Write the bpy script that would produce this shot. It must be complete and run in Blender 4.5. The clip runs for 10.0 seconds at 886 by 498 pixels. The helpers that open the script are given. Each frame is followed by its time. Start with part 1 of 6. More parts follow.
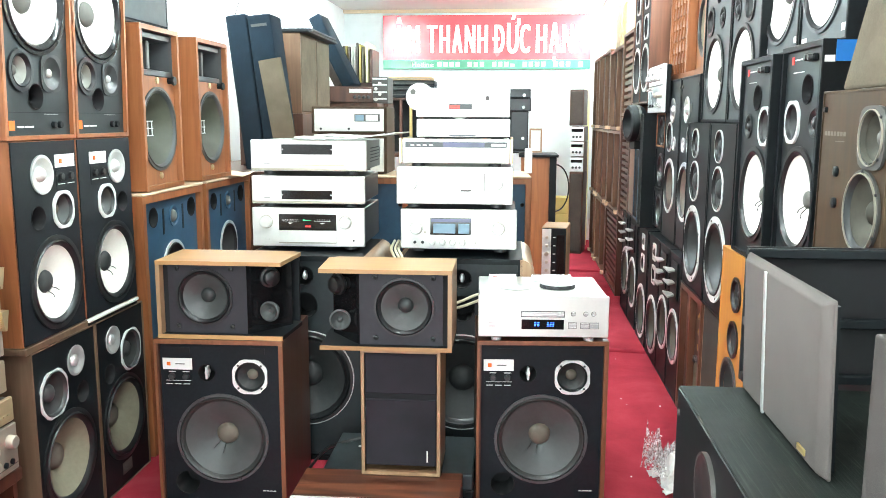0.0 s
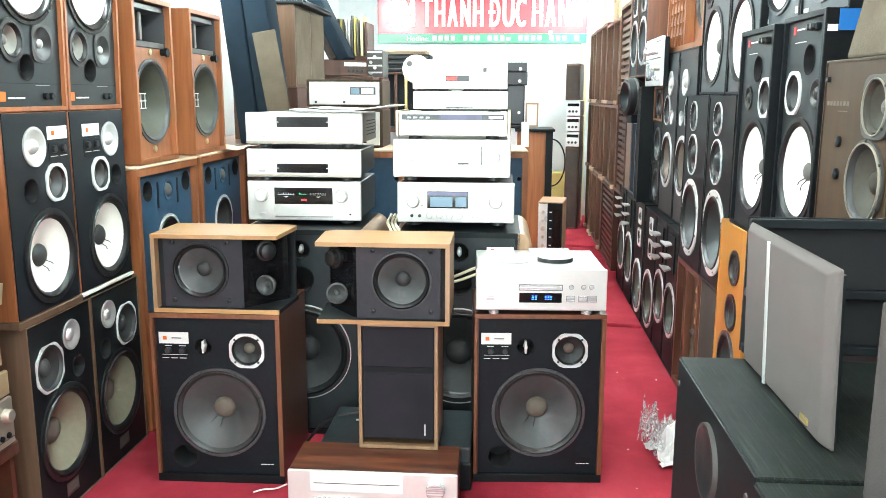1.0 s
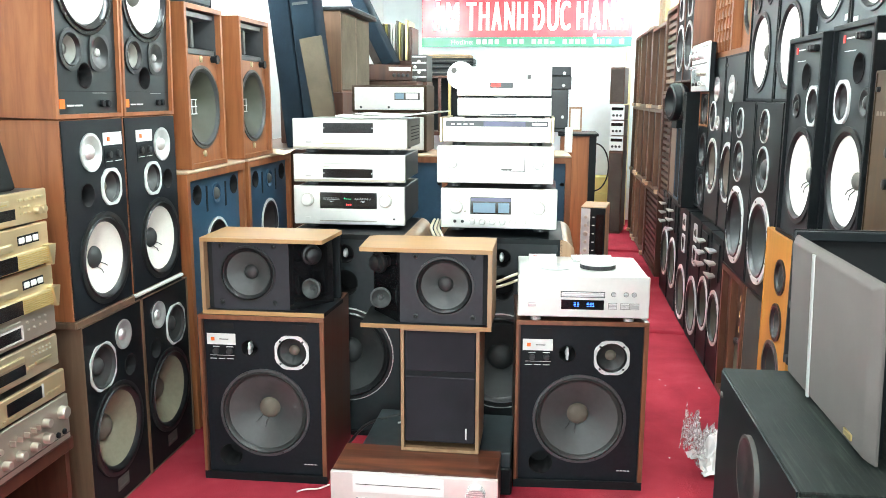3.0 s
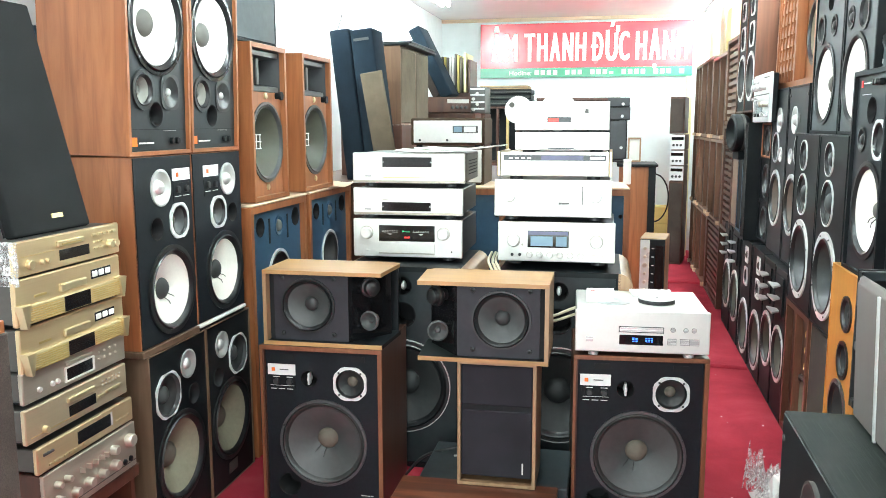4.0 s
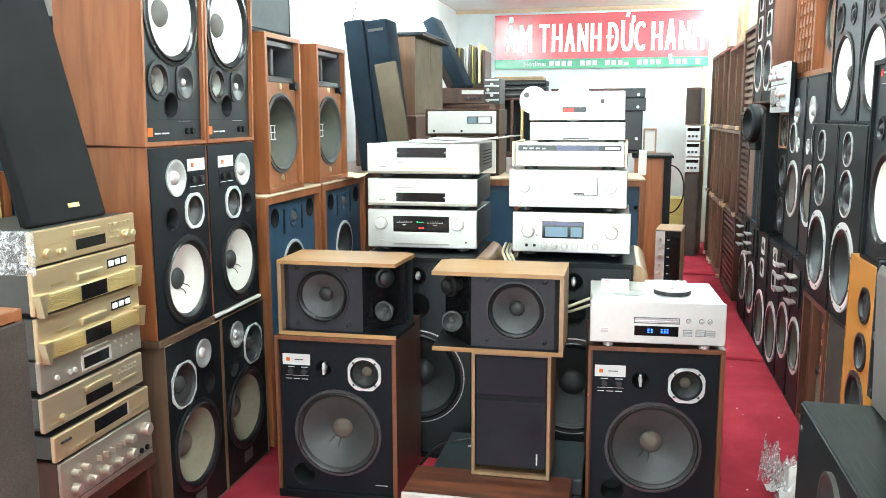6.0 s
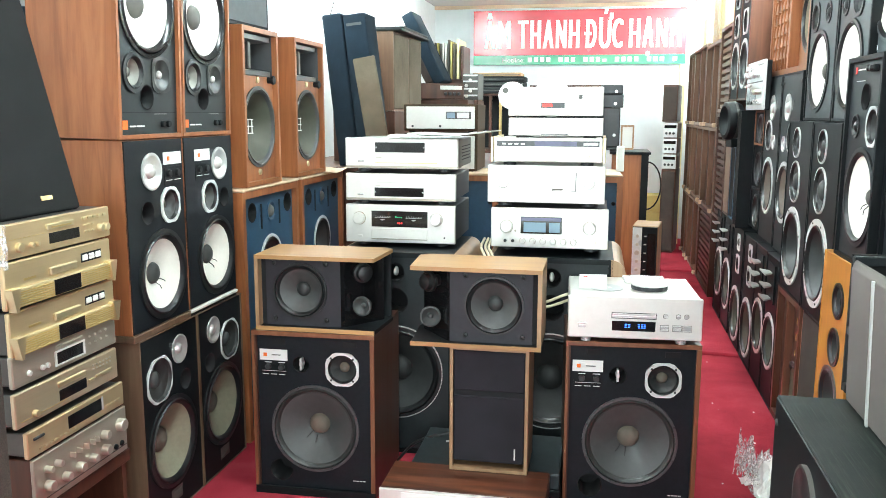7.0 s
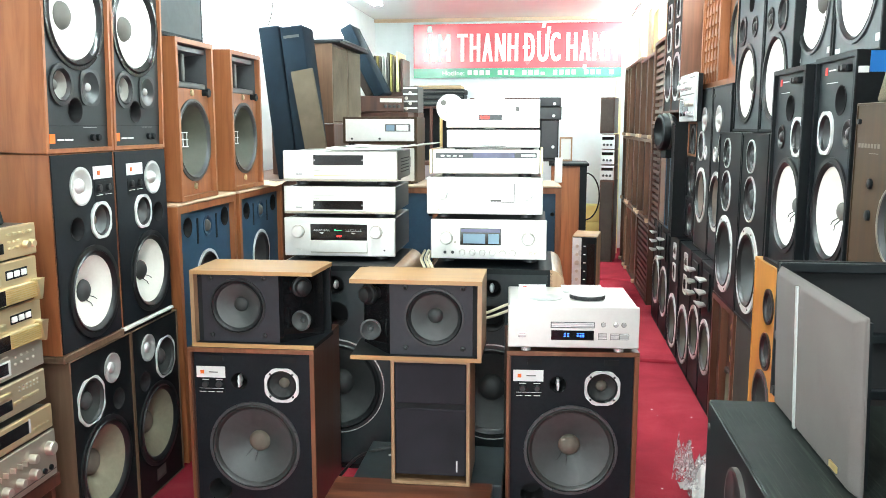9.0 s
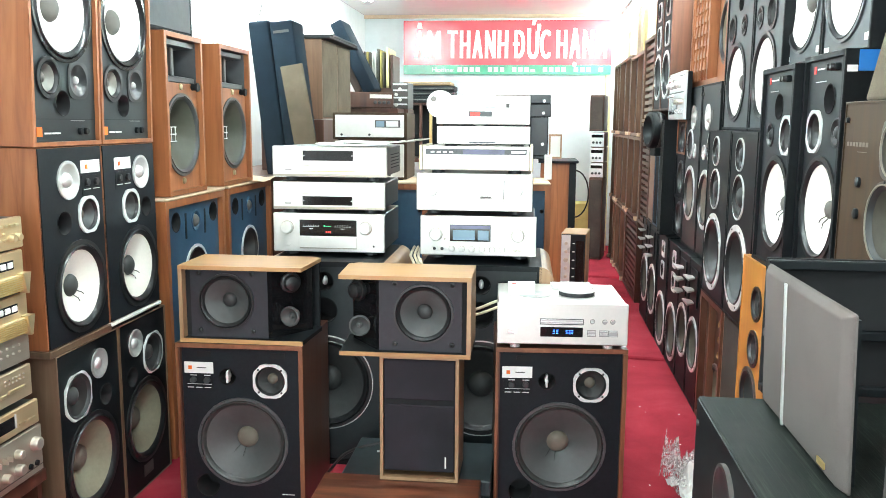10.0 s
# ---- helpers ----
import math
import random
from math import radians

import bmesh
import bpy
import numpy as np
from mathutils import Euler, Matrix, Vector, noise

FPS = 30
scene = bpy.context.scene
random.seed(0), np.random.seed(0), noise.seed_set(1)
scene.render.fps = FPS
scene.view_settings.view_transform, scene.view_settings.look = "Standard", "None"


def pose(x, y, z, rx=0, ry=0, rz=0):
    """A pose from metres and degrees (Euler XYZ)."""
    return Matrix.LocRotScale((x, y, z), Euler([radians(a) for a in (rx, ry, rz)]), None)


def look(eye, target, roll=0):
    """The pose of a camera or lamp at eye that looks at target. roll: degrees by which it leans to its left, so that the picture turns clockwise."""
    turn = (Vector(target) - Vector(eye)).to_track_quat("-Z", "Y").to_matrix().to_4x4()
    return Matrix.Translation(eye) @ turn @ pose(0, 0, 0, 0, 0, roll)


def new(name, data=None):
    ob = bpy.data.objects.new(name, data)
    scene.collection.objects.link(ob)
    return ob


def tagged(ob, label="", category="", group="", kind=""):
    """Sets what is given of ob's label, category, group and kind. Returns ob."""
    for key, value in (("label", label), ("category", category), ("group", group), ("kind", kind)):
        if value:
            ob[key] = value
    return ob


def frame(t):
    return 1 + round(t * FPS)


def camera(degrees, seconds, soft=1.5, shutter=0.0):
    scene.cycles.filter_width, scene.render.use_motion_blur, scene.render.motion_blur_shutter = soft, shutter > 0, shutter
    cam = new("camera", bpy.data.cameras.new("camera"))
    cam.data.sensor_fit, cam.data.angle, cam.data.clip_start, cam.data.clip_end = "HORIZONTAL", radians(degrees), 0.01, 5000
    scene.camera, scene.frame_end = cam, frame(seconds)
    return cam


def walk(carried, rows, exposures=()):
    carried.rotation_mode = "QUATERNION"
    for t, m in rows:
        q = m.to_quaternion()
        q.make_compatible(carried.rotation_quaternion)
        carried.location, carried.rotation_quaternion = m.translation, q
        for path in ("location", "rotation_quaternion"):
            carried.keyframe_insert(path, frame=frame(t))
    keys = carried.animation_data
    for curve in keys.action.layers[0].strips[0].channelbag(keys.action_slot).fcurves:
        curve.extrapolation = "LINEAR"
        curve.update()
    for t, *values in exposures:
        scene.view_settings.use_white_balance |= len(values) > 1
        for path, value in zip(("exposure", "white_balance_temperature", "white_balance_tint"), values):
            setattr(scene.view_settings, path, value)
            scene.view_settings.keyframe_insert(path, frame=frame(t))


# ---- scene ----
# ---- camera ----
cam = camera(56.3, 10.0, soft=0.75)
PATH = [
    (0, (0.005, -0.046, 1.379), (-0.166, 1.922, 1.067), 0.2),
    (0.5, (0.001, -0.04, 1.373), (-0.164, 1.925, 1.039), 0.2),
    (1, (-0.006, -0.031, 1.365), (-0.163, 1.929, 0.997), 0.2),
    (1.5, (-0.009, -0.029, 1.365), (-0.167, 1.925, 0.967), 0.2),
    (2, (-0.007, -0.032, 1.365), (-0.169, 1.921, 0.964), 0.4),
    (3.5, (-0.009, -0.066, 1.398), (-0.34, 1.878, 1.068), 0.0),
    (4, (-0.005, -0.072, 1.407), (-0.4, 1.865, 1.109), -0.1),
    (4.5, (-0.004, -0.075, 1.407), (-0.426, 1.86, 1.126), -0.1),
    (5, (-0.006, -0.075, 1.404), (-0.44, 1.856, 1.119), -0.2),
    (5.5, (-0.006, -0.072, 1.402), (-0.442, 1.856, 1.099), -0.3),
    (7, (-0.01, -0.065, 1.396), (-0.385, 1.872, 1.07), 0.2),
    (7.5, (-0.004, -0.063, 1.395), (-0.342, 1.882, 1.072), 0.1),
    (8, (0.003, -0.063, 1.399), (-0.294, 1.89, 1.086), -0.0),
    (8.5, (0.004, -0.062, 1.395), (-0.258, 1.898, 1.095), -0.0),
    (9, (0.006, -0.059, 1.394), (-0.237, 1.904, 1.098), -0.0),
    (9.5, (0.004, -0.057, 1.392), (-0.223, 1.907, 1.094), 0.2),
    (10, (0.003, -0.057, 1.391), (-0.213, 1.908, 1.088), 0.4),
]
walk(cam, [(t, look(*row)) for t, *row in PATH], exposures=((0.0, 0.51), (2.0, 0.43), (3.5, 0.33), (4.5, 0.23), (5.5, 0.17), (7.5, 0.20), (9.0, 0.27), (10.0, 0.31)))

# ---- world and lights ----
world = bpy.data.worlds.new("world")
world.use_nodes = True
scene.world = world
world.node_tree.nodes["Background"].inputs[0].default_value = (0.8, 0.9, 1.0, 1)
world.node_tree.nodes["Background"].inputs[1].default_value = 0.15
TUBE_POWER = 135.0


# ---- materials ----
def shader(name, rough=0.5, metal=0.0, coat=0.0, spec=0.5):
    m = bpy.data.materials.new(name)
    m.use_nodes = True
    t = m.node_tree
    b = t.nodes["Principled BSDF"]
    b.inputs["Roughness"].default_value = rough
    b.inputs["Metallic"].default_value = metal
    b.inputs["Coat Weight"].default_value = coat
    b.inputs["Specular IOR Level"].default_value = spec
    return m, t, b


def coords(t, scale, shift=True):
    """Object coordinates scaled, moved by a random amount for each object."""
    c = t.nodes.new("ShaderNodeTexCoord")
    mp = t.nodes.new("ShaderNodeMapping")
    mp.inputs["Scale"].default_value = scale
    t.links.new(c.outputs["Object"], mp.inputs["Vector"])
    if shift:
        oi = t.nodes.new("ShaderNodeObjectInfo")
        mul = t.nodes.new("ShaderNodeMath")
        mul.operation = "MULTIPLY"
        mul.inputs[1].default_value = 37.0
        t.links.new(oi.outputs["Random"], mul.inputs[0])
        t.links.new(mul.outputs[0], mp.inputs["Location"])
    return mp.outputs[0]


def ramp(t, fac, stops):
    r = t.nodes.new("ShaderNodeValToRGB")
    e = r.color_ramp.elements
    while len(e) < len(stops):
        e.new(0.5)
    for el, (p, c) in zip(e, stops):
        el.position, el.color = p, (*c, 1)
    t.links.new(fac, r.inputs[0])
    return r.outputs[0]


def noise_tex(t, vec, scale, detail=4, rough=0.55, dist=0.0):
    n = t.nodes.new("ShaderNodeTexNoise")
    n.inputs["Scale"].default_value = scale
    n.inputs["Detail"].default_value = detail
    n.inputs["Roughness"].default_value = rough
    n.inputs["Distortion"].default_value = dist
    t.links.new(vec, n.inputs["Vector"])
    return n.outputs["Fac"]


def bump(t, b, height, strength, dist=0.002):
    n = t.nodes.new("ShaderNodeBump")
    n.inputs["Strength"].default_value = strength
    n.inputs["Distance"].default_value = dist
    t.links.new(height, n.inputs["Height"])
    t.links.new(n.outputs[0], b.inputs["Normal"])


def rough_by(t, b, fac, lo, hi):
    mr = t.nodes.new("ShaderNodeMapRange")
    mr.inputs["To Min"].default_value, mr.inputs["To Max"].default_value = lo, hi
    t.links.new(fac, mr.inputs["Value"])
    t.links.new(mr.outputs[0], b.inputs["Roughness"])


def wood(name, dark, mid, light, along="z", rough=0.38, fine=1.0, spec=0.5):
    m, t, b = shader(name, rough, coat=0.08 if spec > 0.3 else 0.0, spec=spec)
    k = {"x": (1.6, 22, 22), "y": (22, 1.6, 22), "z": (22, 22, 1.6)}[along]
    v = coords(t, tuple(a * fine for a in k))
    n1 = noise_tex(t, v, 1.0, 6, 0.6, 0.8)
    col = ramp(t, n1, [(0.25, dark), (0.5, mid), (0.78, light)])
    v2 = coords(t, tuple(a * 0.12 for a in k))
    n2 = noise_tex(t, v2, 1.3, 3, 0.5, 1.5)
    mix = t.nodes.new("ShaderNodeMix")
    mix.data_type, mix.blend_type = "RGBA", "MULTIPLY"
    mix.inputs[0].default_value = 0.55
    t.links.new(col, mix.inputs[6])
    t.links.new(ramp(t, n2, [(0.3, (0.62, 0.58, 0.55)), (0.7, (1.0, 1.0, 1.0))]), mix.inputs[7])
    t.links.new(mix.outputs[2], b.inputs["Base Color"])
    rough_by(t, b, n1, rough - 0.06, rough + 0.16)
    bump(t, b, n1, 0.12, 0.001)
    return m


def painted(name, col, rough=0.5, var=0.12, scale=30, metal=0.0, coat=0.0, bumps=0.06, spec=0.5):
    """A painted, moulded or metal surface with faint mottling, dust and grain."""
    m, t, b = shader(name, rough, metal, coat, spec)
    v = coords(t, (1, 1, 1))
    n1 = noise_tex(t, v, scale, 5, 0.6)
    n2 = noise_tex(t, v, 3.0, 3, 0.5)
    add = t.nodes.new("ShaderNodeMath")
    add.operation = "ADD"
    t.links.new(n1, add.inputs[0])
    t.links.new(n2, add.inputs[1])
    half = t.nodes.new("ShaderNodeMath")
    half.operation = "MULTIPLY"
    half.inputs[1].default_value = 0.5
    t.links.new(add.outputs[0], half.inputs[0])
    lo = tuple(c * (1 - var) for c in col)
    hi = tuple(min(1, c * (1 + var) + 0.01 * var) for c in col)
    t.links.new(ramp(t, half.outputs[0], [(0.3, lo), (0.7, hi)]), b.inputs["Base Color"])
    rough_by(t, b, n2, max(0.03, rough - 0.08), min(1, rough + 0.1))
    if bumps:
        bump(t, b, n1, bumps, 0.001)
    return m


def brushed(name, col, rough=0.3, along="x", metal=0.55):
    m, t, b = shader(name, rough, metal)
    k = {"x": (3, 300, 300), "z": (300, 300, 3)}[along]
    n = noise_tex(t, coords(t, k), 1.0, 3, 0.6)
    t.links.new(ramp(t, n, [(0.3, tuple(c * 0.95 for c in col)), (0.7, col)]), b.inputs["Base Color"])
    rough_by(t, b, n, rough - 0.02, rough + 0.04)
    return m


def cloth(name, col, scale=420, rough=0.95, var=0.35):
    m, t, b = shader(name, rough, spec=0.2)
    v = coords(t, (1, 1, 1))
    n1 = noise_tex(t, v, scale, 2, 0.5)
    n2 = noise_tex(t, v, 5, 4, 0.6)
    mul = t.nodes.new("ShaderNodeMath")
    mul.operation = "MULTIPLY"
    t.links.new(n1, mul.inputs[0])
    t.links.new(n2, mul.inputs[1])
    t.links.new(ramp(t, mul.outputs[0], [(0.12, tuple(c * (1 - var) for c in col)), (0.42, tuple(c * (1 + var) for c in col))]), b.inputs["Base Color"])
    bump(t, b, n1, 0.35, 0.001)
    return m


def glow(name, col, strength):
    m = bpy.data.materials.new(name)
    m.use_nodes = True
    t = m.node_tree
    b = t.nodes["Principled BSDF"]
    b.inputs["Base Color"].default_value = (*col, 1)
    b.inputs["Emission Color"].default_value = (*col, 1)
    b.inputs["Emission Strength"].default_value = strength
    return m


M = {
    "walnut": wood("walnut_veneer", (0.185, 0.058, 0.020), (0.31, 0.105, 0.037), (0.41, 0.154, 0.058)),
    "rosewood": wood("rosewood_veneer", (0.012, 0.005, 0.004), (0.10, 0.030, 0.016), (0.26, 0.088, 0.042), "x", 0.3),
    "mahogany": wood("dark_mahogany_veneer", (0.038, 0.014, 0.008), (0.075, 0.028, 0.016), (0.115, 0.044, 0.025)),
    "brown": wood("brown_veneer", (0.10, 0.052, 0.03), (0.17, 0.09, 0.052), (0.24, 0.135, 0.08)),
    "teak": wood("orange_teak", (0.20, 0.064, 0.022), (0.32, 0.112, 0.040), (0.41, 0.158, 0.060)),
    "oak": wood("light_oak_veneer", (0.31, 0.155, 0.060), (0.43, 0.24, 0.098), (0.52, 0.31, 0.14), "x"),
    "oak_v": wood("light_oak_edge", (0.25, 0.14, 0.075), (0.35, 0.21, 0.115), (0.44, 0.28, 0.155)),
    "cherry": wood("yellow_cherry_veneer", (0.5, 0.2, 0.035), (0.62, 0.27, 0.05), (0.7, 0.33, 0.075)),
    "kraft": painted("bare_board_edge", (0.62, 0.47, 0.33), 0.8, 0.12, 40),
    "walnut_grey": wood("faded_walnut_veneer", (0.085, 0.05, 0.032), (0.14, 0.085, 0.052), (0.2, 0.125, 0.08)),
    "walnut_dark": wood("dark_brown_walnut_veneer", (0.028, 0.015, 0.007), (0.052, 0.030, 0.015), (0.080, 0.048, 0.025), rough=0.5, spec=0.2),
    "rim_gloss": painted("glossy_black_rim", (0.02, 0.021, 0.022), 0.2, 0.15, 40, 0.2),
    # brighter slate: pale reflections on the baffles are put into the colour
    "slate_sheen": painted("blue_grey_paint_with_sheen", (0.052, 0.062, 0.066), 0.42, 0.3, 22, spec=0.4),
    "slate_dark": painted("dark_teal_paint", (0.012, 0.018, 0.020), 0.42, 0.25, 30, spec=0.35),
    "black": painted("satin_black_paint", (0.0042, 0.0062, 0.0076), 0.5, 0.25, 60, spec=0.2),
    "cone_smoky": painted("smoky_brown_cone", (0.055, 0.051, 0.041), 0.6, 0.3, 30, spec=0.1),
    "surround_grey": painted("grey_cloth_surround", (0.03, 0.032, 0.031), 0.42, 0.2, 50),
    "slate_pale": painted("pale_slate_paint", (0.034, 0.045, 0.050), 0.5, 0.25, 30, spec=0.35),
    "plum_board": painted("plum_grey_board", (0.026, 0.025, 0.031), 0.55, 0.2, 60, spec=0.3),
    "baffle": painted("black_baffle_paint", (0.0058, 0.0082, 0.0112), 0.52, 0.25, 80, spec=0.2),
    "cone_pale": painted("pale_grey_cone", (0.19, 0.185, 0.165), 0.6, 0.14, 50),
    "cap_pale": painted("pale_grey_dome", (0.42, 0.42, 0.40), 0.5, 0.1, 40),
    "knob_metal": painted("turned_metal_knob", (0.62, 0.58, 0.50), 0.3, 0.08, 60, 0.75),
    "red_walnut": wood("dark_red_walnut", (0.065, 0.023, 0.012), (0.115, 0.042, 0.022), (0.17, 0.066, 0.034)),
    "baffle_slate": painted("slate_baffle_paint", (0.011, 0.015, 0.017), 0.42, 0.2, 60, spec=0.35),
    "blue": painted("studio_blue_paint", (0.021, 0.066, 0.118), 0.5, 0.2, 40),
    "navy": cloth("navy_grille_cloth", (0.0085, 0.017, 0.027)),
    "taupe": cloth("taupe_grille_cloth", (0.122, 0.098, 0.070)),
    "grille_black": cloth("black_grille_cloth", (0.013, 0.0135, 0.014)),
    "grille_plum": cloth("plum_black_grille_cloth", (0.023, 0.0215, 0.0265)),
    "walnut_trim": wood("dark_walnut_edging", (0.12, 0.042, 0.018), (0.19, 0.070, 0.031), (0.26, 0.105, 0.050)),
    "grille_grey": cloth("grey_grille_cloth", (0.122, 0.106, 0.100), 900, var=0.14),
    # darker copy of the grey cloth: shade put into the colour
    "grille_grey_shaded": cloth("shaded_grey_grille_cloth", (0.062, 0.055, 0.052), 900, var=0.14),
    "grille_brown": cloth("brown_grille_cloth", (0.055, 0.042, 0.036)),
    "cone_white": painted("white_paper_cone", (0.78, 0.76, 0.69), 0.8, 0.06, 90),
    "cone_cream": painted("cream_paper_cone", (0.21, 0.195, 0.135), 0.8, 0.14, 60),
    "cone_brown": painted("brown_paper_cone", (0.13, 0.10, 0.08), 0.7, 0.15, 60),
    "cone_khaki": painted("khaki_grey_cone", (0.062, 0.064, 0.046), 0.6, 0.14, 50),
    "cone_mid": painted("charcoal_cone", (0.055, 0.058, 0.058), 0.5, 0.15, 50),
    "alu_lens": painted("spun_aluminium", (0.74, 0.75, 0.74), 0.42, 0.1, 90, 0.7),
    "cone_grey": painted("coated_grey_cone", (0.058, 0.062, 0.062), 0.5, 0.14, 50),
    "cone_dark": painted("dark_paper_cone", (0.026, 0.028, 0.028), 0.55, 0.2, 50),
    "cap_tan": painted("tan_dust_cap", (0.125, 0.105, 0.082), 0.7, 0.15, 40),
    "cap_grey": painted("grey_dust_cap", (0.11, 0.105, 0.095), 0.7, 0.15, 40),
    "rubber": painted("black_rubber_surround", (0.011, 0.012, 0.013), 0.36, 0.2, 50),
    "frame_grey": painted("grey_cast_frame", (0.07, 0.074, 0.077), 0.34, 0.15, 50, 0.3),
    # near-black, mostly for hollows, whose shade is put into the colour
    "void": painted("hollow_shade_black", (0.006, 0.006, 0.007), 0.9, 0.1, 30),
    "alu": brushed("brushed_aluminium", (0.80, 0.80, 0.79), 0.26),
    "alu_dull": painted("cast_aluminium", (0.76, 0.78, 0.77), 0.3, 0.1, 50, 0.25),
    "silver": painted("silver_faceplate", (0.75, 0.735, 0.70), 0.36, 0.05, 60, 0.35, bumps=0.02),
    "gold": brushed("champagne_faceplate", (0.66, 0.52, 0.31), 0.3, metal=0.65),
    "gold_lt": painted("champagne_trim", (0.66, 0.56, 0.35), 0.32, 0.06, 50, 0.8),
    "champagne_grey": brushed("warm_grey_faceplate", (0.56, 0.47, 0.32), 0.32, metal=0.65),
    "titan": brushed("grey_champagne_faceplate", (0.44, 0.405, 0.33), 0.34, metal=0.65),
    "chassis": painted("charcoal_steel_chassis", (0.045, 0.047, 0.05), 0.42, 0.15, 60, 0.3),
    "chassis_grey": painted("grey_steel_chassis", (0.085, 0.082, 0.076), 0.42, 0.12, 60, 0.4),
    "glass_dark": painted("smoked_display_window", (0.008, 0.008, 0.009), 0.08, 0.1, 20, bumps=0),
    "white": painted("white_plastic", (0.8, 0.8, 0.78), 0.45, 0.04, 60, bumps=0.02),
    "label_white": painted("white_label", (0.78, 0.78, 0.76), 0.5, 0.03, 60, bumps=0),
    "orange": painted("orange_badge", (0.85, 0.16, 0.015), 0.45, 0.05, 60, bumps=0),
    "red_tag": painted("red_badge", (0.75, 0.03, 0.02), 0.45, 0.05, 60, bumps=0),
    "brass": painted("brass_badge", (0.66, 0.5, 0.22), 0.35, 0.1, 60, 0.8, bumps=0),
    "blue_tape": painted("blue_tape", (0.01, 0.17, 0.52), 0.45, 0.08, 40),
    "wall": painted("white_wall_paint", (0.80, 0.83, 0.83), 0.75, 0.05, 12, bumps=0.05),
    "wall_blue": painted("pale_blue_wall_paint", (0.74, 0.80, 0.81), 0.75, 0.07, 10, bumps=0.05),
    "ceiling": painted("glossy_white_ceiling_panel", (0.78, 0.77, 0.76), 0.09, 0.03, 8, bumps=0),
    "sign_red": painted("red_vinyl", (0.62, 0.012, 0.03), 0.22, 0.05, 20, bumps=0, spec=1.0),
    "sign_green": painted("green_vinyl", (0.01, 0.27, 0.12), 0.22, 0.05, 20, bumps=0, spec=1.0),
    "vinyl_white": painted("white_vinyl", (0.85, 0.85, 0.83), 0.3, 0.02, 20, bumps=0),
    "carton": painted("yellow_carton", (0.58, 0.48, 0.16), 0.75, 0.12, 14),
    "carton_brown": painted("brown_carton", (0.38, 0.26, 0.14), 0.8, 0.12, 14),
    "cream_board": painted("cream_board", (0.78, 0.70, 0.38), 0.6, 0.08, 14),
    "cable_black": painted("black_cable_jacket", (0.02, 0.02, 0.02), 0.5, 0.1, 40),
    "cable_cream": painted("cream_cable_jacket", (0.62, 0.55, 0.4), 0.5, 0.08, 40),
    "cable_white": painted("white_cable_jacket", (0.75, 0.75, 0.72), 0.45, 0.05, 40),
    "paper": painted("paper", (0.78, 0.77, 0.74), 0.7, 0.04, 30),
    "disc": painted("mirror_disc", (0.62, 0.65, 0.65), 0.32, 0.12, 8, 0.6, bumps=0),
    "led_blue": glow("blue_display_digits", (0.05, 0.2, 1.0), 2.5),
    "led_red": glow("red_display_digits", (1.0, 0.05, 0.04), 1.2),
    "led_green": glow("green_display_script", (0.05, 0.6, 0.25), 0.8),
    # violet reflection put into the colour of dark glass
    "violet_sheen": painted("violet_sheen_on_glass", (0.06, 0.055, 0.13), 0.08, 0.5, 9),
    "meter_lit": glow("pale_lit_meter_face", (0.2, 0.3, 0.38), 0.12),
    "tube": glow("lit_fluorescent_tube", (0.84, 1.0, 1.0), TUBE_POWER),
}


def carpet_material():
    m, t, b = shader("red_carpet", 0.97, spec=0.15)
    v = coords(t, (1, 1, 1), False)
    n1 = noise_tex(t, v, 260, 3, 0.7)
    n2 = noise_tex(t, v, 2.2, 5, 0.6, 0.4)
    n3 = noise_tex(t, v, 34, 4, 0.7)
    a = t.nodes.new("ShaderNodeMath")
    a.operation = "MULTIPLY_ADD"
    a.inputs[1].default_value = 0.4
    t.links.new(n1, a.inputs[0])
    t.links.new(n2, a.inputs[2])
    col = ramp(t, a.outputs[0], [(0.45, (0.22, 0.014, 0.026)), (0.72, (0.38, 0.030, 0.050)), (0.95, (0.47, 0.065, 0.085))])
    t.links.new(col, b.inputs["Base Color"])
    mm = t.nodes.new("ShaderNodeMath")
    mm.operation = "ADD"
    t.links.new(n1, mm.inputs[0])
    t.links.new(n3, mm.inputs[1])
    bump(t, b, mm.outputs[0], 0.6, 0.004)
    return m


M["carpet"] = carpet_material()


def clear_film():
    m, t, b = shader("clear_plastic_film", 0.12)
    b.inputs["Base Color"].default_value = (0.95, 0.95, 0.95, 1)
    b.inputs["Alpha"].default_value = 0.13
    return m


M["film"] = clear_film()


def crinkled_film():
    """Thin white-clear plastic: mostly see-through, white highlights on creases put into the alpha."""
    m, t, b = shader("crinkled_plastic_film", 0.45, spec=0.25)
    b.inputs["Base Color"].default_value = (0.92, 0.92, 0.92, 1)
    n = noise_tex(t, coords(t, (1, 1, 1)), 46, 5, 0.7, 1.2)
    t.links.new(ramp(t, n, [(0.40, (0.06, 0.06, 0.06)), (0.52, (0.24, 0.24, 0.24)), (0.64, (0.9, 0.9, 0.9))]), b.inputs["Alpha"])
    bump(t, b, n, 0.8, 0.006)
    return m


